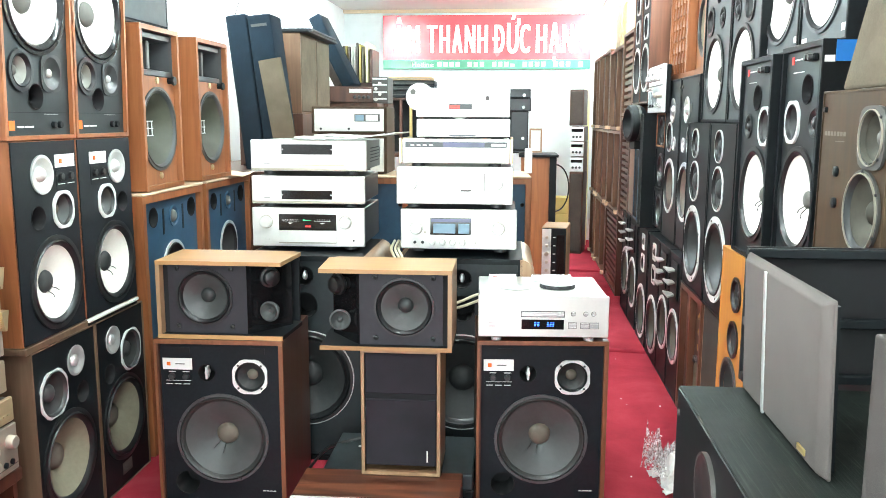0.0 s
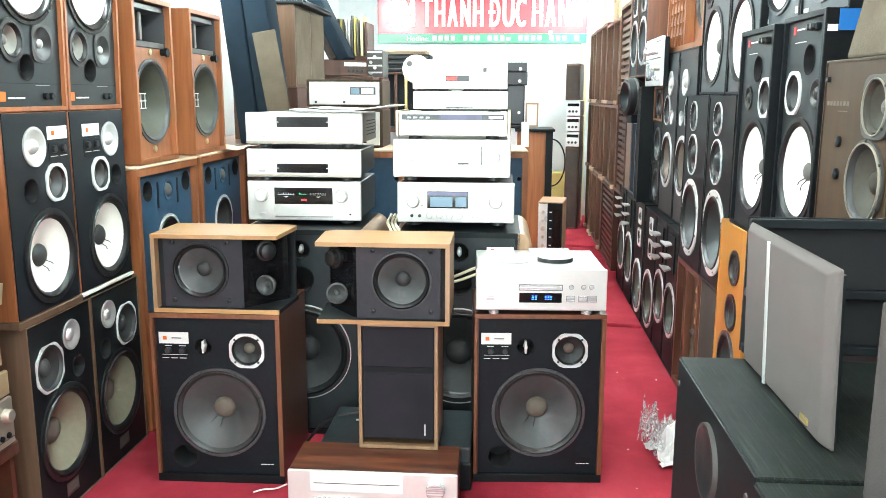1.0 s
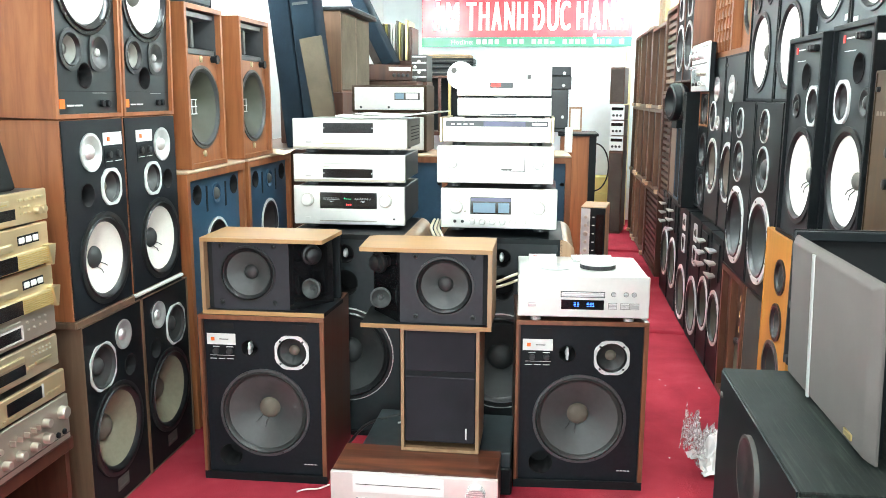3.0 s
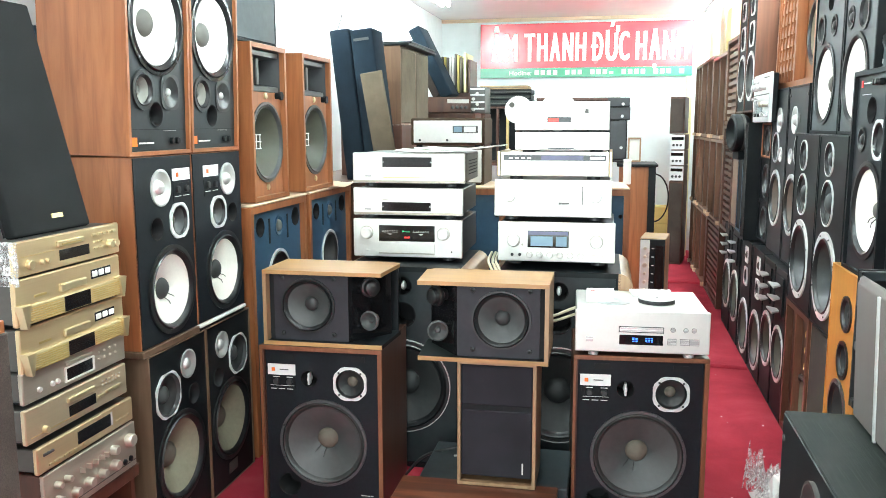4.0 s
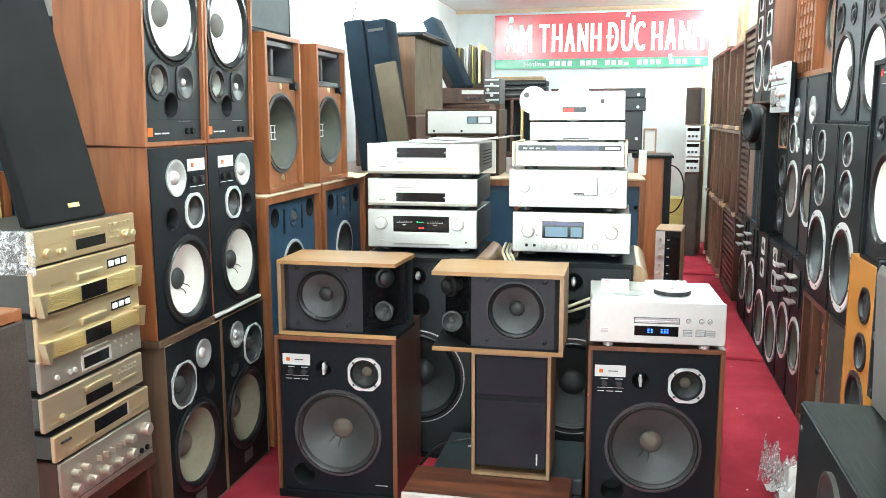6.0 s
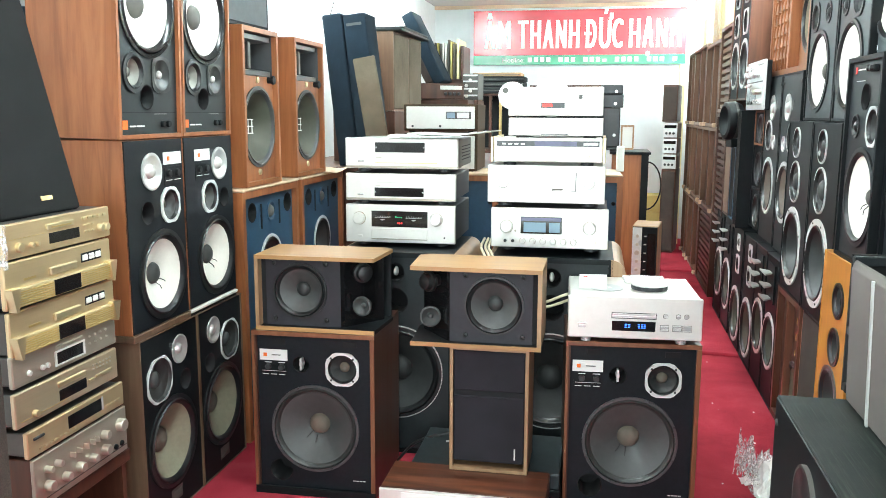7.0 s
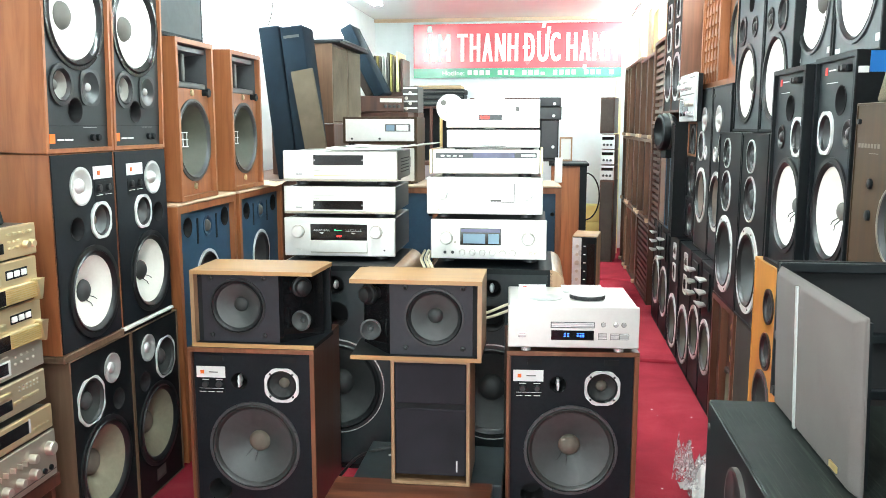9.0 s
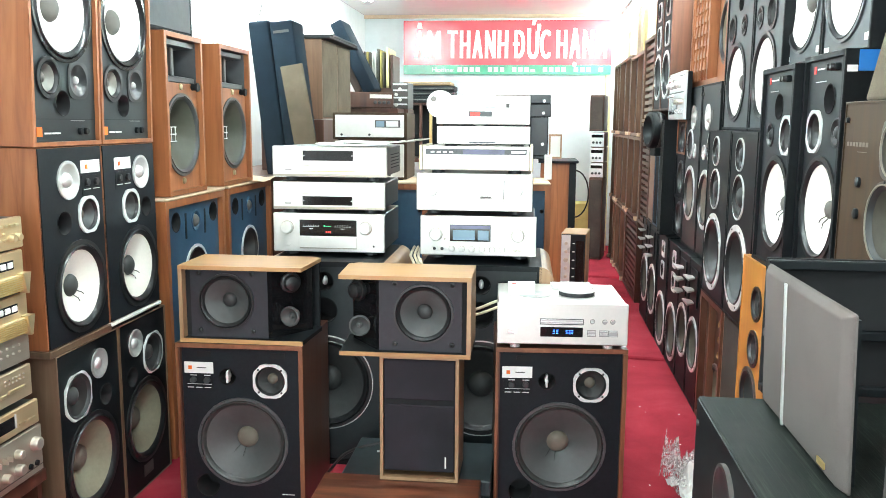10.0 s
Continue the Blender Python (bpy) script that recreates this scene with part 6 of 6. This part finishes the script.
def padded_screen(label, m, w, h, d, bev, mat="grille_grey"):
    """A cloth front with broad sloping edges on a thin board."""
    o = thing("cloth_screen", label, "speaker front", m, "grey cloth fronts")
    bm = bmesh.new()
    lo = [bm.verts.new((sx * w / 2, d, z)) for sx, z in ((-1, 0), (1, 0), (1, h), (-1, h))]
    mid = [bm.verts.new((sx * w / 2, d * 0.72, z)) for sx, z in ((-1, 0), (1, 0), (1, h), (-1, h))]
    hi = [bm.verts.new((sx * (w / 2 - bev), 0.0, z)) for sx, z in ((-1, bev * 0.25), (1, bev * 0.25), (1, h - bev * 0.5), (-1, h - bev * 0.5))]
    bm.faces.new(lo)
    bm.faces.new(hi)
    for p, q in ((lo, mid), (mid, hi)):
        for i in range(4):
            bm.faces.new((p[i], p[(i + 1) % 4], q[(i + 1) % 4], q[i]))
    bmesh.ops.bevel(bm, geom=bm.edges[:], offset=0.004, segments=3, profile=0.5, affect="EDGES")
    part("cloth", bm, mat, o, "", 12)
    for a, b in ((-w / 2 + 0.01, -w / 2 + 0.04), (w / 2 - 0.04, w / 2 - 0.01)):
        part("frame_rail", box(a, b, d - 0.002, d + 0.008, 0.01, h - 0.01), "black", o)
    return o


g1 = padded_screen("grey cloth speaker front with bright strip, standing on a black box", at_right(1.146, 1.590, 0.852, 0.458) @ pose(0, 0, 0, 2.0), 0.444, 0.272, 0.016, 0.022)
flat("bright_strip", g1, -0.070, -0.061, 0.003, 0.262, 0.0, "alu_lens", 0.003)
flat("badge", g1, 0.127, 0.159, 0.014, 0.024, 0.0, "brass", 0.003, "small brass badge")
# this front's shade is in its cloth colour
g2 = padded_screen("grey cloth speaker front, darkened for shade, standing upright on a black box", pose(0.688, 0.99, 0.8455), 0.45, 0.266, 0.03, 0.02, "grille_grey_shaded")
op = thing("open_frame", "black frame of a speaker front seen from behind, with cross bars", "speaker front", pose(0.80, 1.62, 0.852))
part("sheet", box(-0.33, 0.4, 0.02, 0.026, 0.0, 0.275), "void", op)
for z in (0.0, 0.115, 0.255):
    part("cross_bar", box(-0.33, 0.4, 0.0, 0.02, z, z + 0.018, 0.002), "black", op)
part("corner_block", prism([(-0.06, 0.255), (0.04, 0.255), (0.04, 0.17)], 0.004, 0.02), "black", op)
part("corner_screw", lathe(0.0, 0.238, [(0.008, 0.004), (0.007, 0.0), (0, 0.0)], 12), "alu_dull", op)
part("blue_tape", box(0.1678, 0.170, 0.034, 0.10, 0.597, 0.651), "blue_tape", mb, "strip of blue tape")
part("paper_tag", box(0.1678, 0.170, 0.006, 0.032, 0.595, 0.612), "white", mb)
# ---- back of the shop ----
sg = thing("shop_sign", "red vinyl banner with white lettering over a green strip", "sign", pose(-0.36, YN - 0.03, 0))
part("red_field", box(-1.15, 1.175, 0.0, 0.02, 2.03, 2.518), "sign_red", sg, "red vinyl field")
part("green_strip", box(-1.15, 1.175, 0.0, 0.02, 1.925, 2.028), "sign_green", sg, "green vinyl strip")


def text_part(body, parent, x, z, size, width, y, mat, label="", bold=0.0):
    cu = bpy.data.curves.new("lettering", "FONT")
    cu.body, cu.size, cu.extrude = body, size, 0.002
    cu.resolution_u = 3
    ob = bpy.data.objects.new("lettering_source", cu)
    scene.collection.objects.link(ob)
    me = bpy.data.meshes.new_from_object(ob.evaluated_get(bpy.context.evaluated_depsgraph_get()))
    bpy.data.objects.remove(ob)
    xs = [v.co.x for v in me.vertices]
    k = width / (max(xs) - min(xs)) if width else 1.0
    x_min = min(xs)
    for v in me.vertices:
        v.co = Vector((x + (v.co.x - x_min) * k, y - v.co.z, z + v.co.y))
    if bold:
        bm = bmesh.new()
        bm.from_mesh(me)
        src = bm.verts[:] + bm.edges[:] + bm.faces[:]
        for k, dx in enumerate((-1, -0.5, 0.5, 1)):
            dup = bmesh.ops.duplicate(bm, geom=src)
            for v in dup["geom"]:
                if isinstance(v, bmesh.types.BMVert):
                    v.co += Vector((dx * bold, 0.0006 * (k + 1), 0))
        bm.to_mesh(me)
        bm.free()
    me.materials.clear()
    me.materials.append(M[mat])
    o = new("lettering", me)
    o.parent = parent
    if label:
        o["label"] = label
    return o


for word, x0, x1 in (("ÂM", -1.03, -0.70), ("THANH", -0.655, 0.055), ("DỨC", 0.10, 0.525), ("HẠNH", 0.565, 1.145)):
    cell = [1.25 if c == "M" else 1.0 for c in word]
    x = x0
    for c, k in zip(word, cell):
        wide = (x1 - x0) * k / sum(cell)
        text_part(c, sg, x + wide * 0.1, 2.103, 0.45, wide * (0.68 if c != "Ứ" else 0.9), -0.003, "vinyl_white", "white capital letter", 0.0125)
        x += wide
flat("letter_bar", sg, 0.085, 0.165, 2.24, 2.275, 0.0, "vinyl_white", 0.006)
text_part("Hotline:", sg, -0.82, 1.952, 0.075, 0.25, -0.003, "vinyl_white")
for i in range(24):
    if i not in (4, 8, 13, 18, 22):
        flat("number_bar", sg, -0.533 + i * 0.0685, -0.486 + i * 0.0685, 1.954, 2.006 if i != 12 else 1.985, 0.0, "vinyl_white", 0.004)
part("cornice", box(XW + 0.001, XE - 0.001, YN - 0.05, YN - 0.001, 2.545, 2.579), "kraft", None)["kind"] = "structure"

# third blue monitor pair standing behind the amplifiers
blue_monitor(0, 0.63, m=pose(-0.865, 4.22, 0, 0, 0, 2), plain=True)
blue_monitor(0, 0.63, m=pose(-0.225, 4.27, 0, 0, 0, 3), plain=True)
bc = thing("wooden_cabinet", "orange-brown wooden cabinet with dark open side", "cabinet", pose(0.2, 6.5, 0, 0, 0, 0))
part("body", box(-0.15, 0.12, 0.0, 0.5, 0.0, 1.08, 0.004), "walnut", bc)
part("edge", box(0.07, 0.124, -0.012, 0.0, 0.0, 1.08, 0.002), "black", bc)
part("top", box(-0.17, 0.14, -0.02, 0.5, 1.08, 1.1, 0.003), "black", bc)
sb = thing("tuner_on_end", "brown wooden tuner standing on end with dark knobbed face", "tuner", pose(0.288, 5.86, 0, 0, 0, -8))
part("case", box(-0.09, 0.09, 0.016, 0.34, 0.0, 0.61, 0.004), "oak_v", sb)
part("faceplate", box(-0.085, 0.085, 0.0, 0.018, 0.004, 0.605, 0.002), "black", sb)
for i in range(9):
    knob(sb, -0.05, 0.06 + i * 0.06, 0.011 if i % 3 else 0.016, 0.0, "knob_metal", 0.02)
    flat("scale_tick", sb, -0.005, 0.012, 0.057 + i * 0.06, 0.063 + i * 0.06, 0.0, "label_white", 0.001)
flat("silver_strip", sb, -0.084, -0.02, 0.008, 0.60, 0.0, "alu_dull", 0.001)
flat("dial_window", sb, 0.02, 0.075, 0.05, 0.56, 0.0, "glass_dark", 0.002)
for i in range(3):
    o = thing("carton", "yellow carton in a stack against the back wall", "box", pose(0.56, 9.05, i * 0.175, 0, 0, (i % 2) * 2))
    part("box", box(-0.14, 0.14, 0.0, 0.3, 0.0, 0.173, 0.004), "carton", o)
cb = thing("leaning_board", "cream board leaning between the cabinets", "board", pose(0.765, 9.1, 0, 0, 0, 0))
part("board", box(-0.03, 0.03, 0.0, 0.1, 0.0, 1.9, 0.003), "cream_board", cb)

# ---- clutter along the west wall behind the blue monitors ----
lc = thing("low_cabinet", "long dark cabinet behind the blue monitors", "cabinet", at_left(4.46, 6.9, 0.0, -1.02))
part("body", box(-1.22, 1.22, 0.0, 0.9, 0.0, 1.06, 0.004), "mahogany", lc)
part("top", box(-1.22, 1.22, -0.01, 0.9, 1.06, 1.085, 0.003), "mahogany", lc)
for x0, x1, mt in ((-1.535, -1.415, "navy"), (-1.41, -1.275, "navy")):
    o = screen("cloth_screen", "tall navy cloth speaker front leaning sideways by the wall", "speaker front", pose((x0 + x1) / 2, 4.6, 1.087, 0, -6.2, 0), x1 - x0, 0.865, 0.22, mt, group="leaning cloth fronts")
    if x0 > -1.5:
        flat("badge", o, -0.05, 0.04, 0.80, 0.815, 0.0, "chassis_grey", 0.002)
o = screen("cloth_screen", "taupe cloth speaker front leaning on a navy one", "speaker front", pose(-1.272, 4.58, 1.087, 0, -9.5, 0), 0.13, 0.625, 0.02, "taupe", group="leaning cloth fronts")
pb = thing("base_box", "dark brown box under a pair of brown speakers", "box", at_left(5.0, 5.8, 1.087, -1.30))
part("body", box(-0.4, 0.4, 0.0, 0.4, 0.0, 0.315, 0.004), "mahogany", pb)
for y0, y1 in ((5.0, 5.385), (5.395, 5.78)):
    o = thing("loudspeaker", "brown speaker with taupe cloth front, stood on a dark box", "speaker", at_left(y0, y1, 1.404, -1.305), "brown speakers with taupe fronts")
    part("cabinet", cabinet_mesh(y1 - y0, 0.36, 0.484, 0.01, 0.008), "brown", o)
    part("cloth_front", box(-(y1 - y0) / 2 + 0.01, (y1 - y0) / 2 - 0.01, -0.004, 0.01, 0.012, 0.472, 0.004), "taupe", o)
for z, dy, w in ((1.889, 0.0, 0.82), (1.905, 0.03, 0.7)):
    o = thing("spare_board", "thin black board lying on brown speakers", "board", at_left(4.97 + dy, 5.83, z, -1.25))
    part("board", box(-w / 2, w / 2, 0.0, 0.42, 0.0, 0.015, 0.003), "black", o)
tn2 = thing("tuner", "dark mahogany tuner with silver front by the wall", "tuner", pose(-1.19, 6.0, 1.49, 0, 0, 30))
part("case", box(-0.17, 0.17, 0.012, 0.3, 0.0, 0.115, 0.003), "mahogany", tn2)
part("faceplate", box(-0.165, 0.165, 0.0, 0.014, 0.004, 0.11, 0.002), "mahogany", tn2)
flat("dial_strip", tn2, -0.02, 0.15, 0.07, 0.098, 0.0, "silver", 0.003)
for i in range(4):
    knob(tn2, 0.02 + i * 0.035, 0.04, 0.012, 0.0, "chassis", 0.012)
bx = thing("base_box", "dark box under a tuner by the wall", "box", pose(-1.2, 5.98, 1.087, 0, 0, 0))
part("body", box(-0.19, 0.2, 0.0, 0.4, 0.0, 0.4, 0.004), "mahogany", bx)
o = screen("cloth_screen", "black speaker front tilted against the wall on a tuner", "speaker front", pose(-1.215, 6.02, 1.608, 0, -27, 0), 0.09, 0.56, 0.3, "navy")
o = screen("cloth_screen", "narrow dark brown front tilted against the wall", "speaker front", pose(-1.30, 6.06, 1.608, 0, -27, 0), 0.06, 0.46, 0.25, "grille_brown")
bag = thing("plastic_bag", "crumpled clear plastic bag on top of speakers", "bag", pose(-1.52, 5.6, 1.93))


def crumpled(size, seed, sub=4):
    bm = bmesh.new()
    bmesh.ops.create_icosphere(bm, subdivisions=sub, radius=1.0)
    for v in bm.verts:
        n1 = noise.noise(v.co * 1.7 + Vector((seed, 0, 0)))
        n2 = noise.noise(v.co * 5.5 + Vector((0, seed, 0)))
        k = 1 + 0.45 * n1 + 0.28 * n2
        v.co = Vector((v.co.x * size[0] * k, v.co.y * size[1] * k, max(0.002, (v.co.z + 0.75) / 1.75 * size[2] * k)))
    return bm


part("film", crumpled((0.09, 0.1, 0.15), 3.0), "film", bag)
rec_ = thing("record_row", "row of records in clear sleeves standing on end", "records", pose(-1.225, 6.35, 1.087))
part("shelf_box", box(-0.14, 0.13, 0.0, 0.35, 0.0, 0.56, 0.003), "mahogany", rec_)
rng = random.Random(5)
for i in range(9):
    x = -0.125 + i * 0.021
    part("record_sleeve", box(x, x + 0.012, 0.02, 0.32, 0.562, 0.86 - rng.random() * 0.03, 0.001), ("paper", "chassis_grey", "carton", "cap_tan", "paper")[i % 5], rec_)
for x, mt, h in ((0.075, "cream_board", 0.30), (0.108, "mahogany", 0.25)):
    part("upright_board", box(x, x + 0.02, 0.0, 0.32, 0.562, 0.562 + h, 0.002), mt, rec_)
ct = thing("silver_component", "small silver component with levers on a box", "component", pose(-1.03, 6.28, 1.087))
part("stand", box(-0.06, 0.06, 0.0, 0.3, 0.0, 0.4, 0.003), "mahogany", ct)
part("case", box(-0.06, 0.06, 0.0, 0.28, 0.402, 0.60, 0.004), "chassis_grey", ct)
for zz in (0.43, 0.48, 0.535, 0.58):
    flat("trim_strip", ct, -0.055, 0.055, zz, zz + 0.012, 0.0, "alu_dull", 0.004)
for i in range(4):
    knob(ct, -0.03 + 0.03 * (i % 2), 0.43 + 0.04 * i, 0.012, 0.0, "silver", 0.02)

# tape reels beside and behind the right stack
def tape_reel(m, r):
    rl = thing("tape_reel", "white tape reel standing beside a silver component", "tape reel", m, "white tape reels")
    k = r / 0.056
    for n in range(2):
        part("flange", lathe(0.0, r - 0.001, [(0.012 * k, -0.012 + 0.02 * n), (r, -0.012 + 0.02 * n), (r, -0.010 + 0.02 * n), (0.012 * k, -0.010 + 0.02 * n)], 36), "white", rl)
    part("hub", lathe(0.0, r - 0.001, [(0, -0.01), (0.022 * k, -0.01), (0.022 * k, 0.01), (0, 0.01)], 20), "white", rl)
    for n in range(3):
        a = 2.1 * n + 0.4
        part("window_slot", lathe(0.034 * k * math.cos(a), r - 0.001 + 0.034 * k * math.sin(a), [(0, -0.0135), (0.011 * k, -0.0135), (0.011 * k, -0.012), (0, -0.012)], 14), "cap_grey", rl)
    return rl


tape_reel(pose(-0.387, 3.36, 1.409), 0.056)
tape_reel(pose(-0.235, 3.50, 1.378), 0.080)

# table with dark cases and gilt frames at the back
tbk = thing("side_table", "dark table against the back wall", "table", pose(-1.05, 8.5, 0))
part("top", box(-0.4, 0.85, 0.0, 0.8, 0.98, 1.02, 0.004), "mahogany", tbk)
for x in (-0.38, 0.78):
    for y in (0.03, 0.72):
        part("leg", box(x, x + 0.05, y, y + 0.05, 0.0, 0.98), "mahogany", tbk)
gf = thing("gilt_stand", "gilt wooden stand holding black cases", "stand", pose(-1.13, 8.55, 1.022))
for i in range(6):
    x = -0.28 + i * 0.105
    part("post", box(x, x + 0.03, 0.0, 0.03, 0.0, 0.545, 0.004), "brass" if i % 2 else "mahogany", gf)
part("rail", box(-0.3, 0.3, 0.0, 0.32, 0.545, 0.565, 0.003), "mahogany", gf)
part("back_board", box(-0.3, 0.3, 0.3, 0.32, 0.0, 0.545), "black", gf)
for i, (w, h) in enumerate(((0.62, 0.065), (0.56, 0.05), (0.6, 0.05), (0.5, 0.035))):
    o = thing("flat_case", "flat black case in a stack on a gilt stand", "case", pose(-1.135 + 0.015 * (i % 2), 8.54, 1.589 + (0, 0.068, 0.121, 0.174)[i]), "flat black cases")
    part("body", box(-w / 2, w / 2, 0.0, 0.34, 0.0, h, 0.008, 2), "black" if i < 3 else "carton_brown", o)
    part("rim", box(-w / 2 + 0.01, w / 2 - 0.01, -0.004, 0.0, h * 0.4, h * 0.55), "chassis_grey", o)
lp = thing("long_case", "long dark case on the table by the back wall", "case", pose(-0.40, 8.62, 1.022))
part("body", box(-0.38, 0.45, 0.0, 0.3, 0.0, 0.62, 0.006), "black", lp)
part("lid", box(-0.39, 0.46, -0.01, 0.31, 0.62, 0.65, 0.006), "mahogany", lp)
for i, (z, w, h, mt) in enumerate(((1.112, 0.22, 0.02, "black"), (1.134, 0.14, 0.3, "black"), (1.436, 0.2, 0.1, "baffle_slate"), (1.538, 0.17, 0.07, "chassis"))):
    o = thing("dark_component", "dark component stacked on a wooden cabinet", "component", pose(0.02 + 0.01 * (i % 2), 6.56, z), "dark components on the wooden cabinet")
    part("case", box(-w / 2, w / 2, 0.01, 0.26, 0.0, h, 0.004), mt, o)
    part("faceplate", box(-w / 2 + 0.006, w / 2 - 0.006, 0.0, 0.012, 0.004, h - 0.004, 0.002), "chassis", o)
    if h > 0.06:
        knob(o, w * 0.2, h * 0.3, 0.012, 0.0, "alu_dull", 0.01)
pf = thing("picture_frame", "small pale picture in a wooden frame", "picture", pose(0.16, 6.58, 1.112))
part("picture_frame", ring_plate([(-0.05, 0), (0.05, 0), (0.05, 0.19), (-0.05, 0.19)], [(-0.038, 0.014), (0.038, 0.014), (0.038, 0.176), (-0.038, 0.176)], 0.0, 0.02), "oak_v", pf)
part("picture", box(-0.039, 0.039, 0.012, 0.018, 0.013, 0.177), "paper", pf)
wb = thing("white_box", "narrow white box beside the blue monitors", "box", pose(0.075, 4.5, 1.084))
part("body", box(-0.02, 0.02, 0.0, 0.15, 0.0, 0.13, 0.003), "white", wb)
# a fan, drawn only as its guard ring and stem
hp = thing("wire_hoop", "thin black guard ring of a fan beside the wooden cabinet", "hoop", pose(0.33, 6.75, 0.62))
part("hoop", tube_path([(0.11 * math.cos(a), 0, 0.2 + 0.19 * math.sin(a)) for a in [-1.6 + 0.2 * i for i in range(17)]], 0.006, 6), "black", hp, "", 60)
part("stem", tube_path([(0, 0, 0.01), (0, 0, -0.62)], 0.008, 6), "black", hp)

# far corner: brown speaker column and small silver components
fc = thing("loudspeaker", "dark brown column speaker in the far corner", "speaker", pose(0.625, 8.5, 0, 0, 0, -12))
part("cabinet", box(-0.07, 0.07, 0.0, 0.3, 0.0, 0.84, 0.004), "mahogany", fc)
part("cloth_front", box(-0.06, 0.06, -0.01, 0.0, 0.02, 0.82, 0.003), "grille_brown", fc)
for i in range(3):
    o = thing("mini_component", "small silver mini component in a corner stack", "component", pose(0.625, 8.5, 0.842 + i * 0.155, 0, 0, -12), "corner mini components")
    part("case", box(-0.065, 0.07, 0.01, 0.28, 0.0, 0.15, 0.004), "brown", o)
    part("faceplate", box(-0.07, 0.065, 0.0, 0.012, 0.004, 0.146, 0.003), "alu_dull", o)
    flat("display", o, -0.06, 0.055, 0.095, 0.125, 0.0, "glass_dark", 0.002)
    for k in range(3):
        knob(o, -0.04 + 0.035 * k, 0.045, 0.012, 0.0, "chassis", 0.014)
fu = thing("loudspeaker", "dark brown speaker on top of mini components", "speaker", pose(0.61, 8.5, 1.31, 0, 0, -12))
part("cabinet", box(-0.07, 0.07, 0.0, 0.3, 0.0, 0.36, 0.004), "mahogany", fu)
part("cloth_front", box(-0.06, 0.06, -0.01, 0.0, 0.02, 0.34, 0.003), "grille_brown", fu)
# bundles on top of the brown cabinets
for y, h, mt in ((6.75, 0.34, "carton"), (7.15, 0.42, "carton_brown"), (7.9, 0.26, "cream_board")):
    o = thing("wrapped_parcel", "parcel wrapped in clear film on a brown cabinet", "parcel", pose(0.98, y, 1.942 if y < 7.28 else 1.972))
    part("parcel", box(-0.14, 0.16, -0.13, 0.13, 0.0, h, 0.01), mt, o)
    bm = box(-0.146, 0.166, -0.136, 0.136, 0.001, h + 0.006)
    bmesh.ops.subdivide_edges(bm, edges=bm.edges[:], cuts=8, use_grid_fill=True)
    for v in bm.verts:
        v.co += Vector((1, 1, 0)) * 0.008 * noise.noise(v.co * 18)
    part("wrap", bm, "film", o)

# ---- floor: carpet seams, bag and litter ----
for y, x0, x1 in ((4.83, 0.36, 0.79), (7.48, 0.3, 0.79)):
    o = tagged(part("carpet_seam", tube_path(smooth_path([(x0, y, -0.004), ((x0 + x1) / 2, y + 0.012, -0.001), (x1, y - 0.008, -0.004)]), 0.021, 8), "carpet", None, "", 60), kind="structure")
pbg = thing("plastic_bag", "crumpled clear plastic bag lying on the carpet", "bag", pose(0.632, 3.04, 0.001, 0, 0, 0))
def torn_wrap(w, l, h, seed, folds=14):
    """A sheet of plastic gathered into sharp random folds."""
    bm = bmesh.new()
    rows_ = []
    for i in range(folds):
        u = i / (folds - 1) - 0.5
        row = []
        for j in range(folds):
            v_ = j / (folds - 1) - 0.5
            p = Vector((u * 3.1 + seed, v_ * 3.1, seed * 0.7))
            k = noise.noise_vector(p * 2.3)
            k2 = noise.noise_vector(p * 6.1)
            edge = max(0.0, 1 - (u * u + v_ * v_) * 3.2)
            z = h * (edge * (0.55 + 0.6 * k.z) + 0.35 * abs(k2.z))
            row.append(bm.verts.new((w * (u * (1 - 0.3 * edge) + 0.16 * k.x + 0.07 * k2.x), l * (v_ + 0.16 * k.y + 0.07 * k2.y), max(0.002, z))))
        rows_.append(row)
    for a, b in zip(rows_, rows_[1:]):
        for k in range(folds - 1):
            bm.faces.new((a[k], b[k], b[k + 1], a[k + 1]))
    return bm


part("white_bag", torn_wrap(0.19, 0.2, 0.17, 5.0, 22), "white", pbg, "crumpled white plastic").matrix_basis = pose(0.035, -0.03, 0, 0, 0, 10)
part("film", torn_wrap(0.13, 0.18, 0.17, 8.0, 20), "crinkle", pbg).matrix_basis = pose(-0.005, 0.03, 0, 0, 0, 0)
part("neck", torn_wrap(0.06, 0.12, 0.22, 2.0, 14), "crinkle", pbg).matrix_basis = pose(-0.055, 0.06, 0, 0, 0, 12)
part("torn_strip", torn_wrap(0.022, 0.05, 0.26, 6.0, 9), "crinkle", pbg).matrix_basis = pose(-0.092, 0.08, 0, 0, 0, 20)
bm = bmesh.new()
rng = random.Random(9)
for i in range(15):
    x, y = 0.38 + rng.random() * 0.4, 2.7 + rng.random() * 3.2
    r = 0.002 + rng.random() * 0.004
    vs = [bm.verts.new((x + r * math.cos(a), y + r * 1.6 * math.sin(a), 0.001 + 0.002 * rng.random())) for a in (0.2, 1.5, 2.9, 4.4, 5.4)]
    bm.faces.new(vs)
part("litter", bm, "paper", None)["kind"] = "stuff"
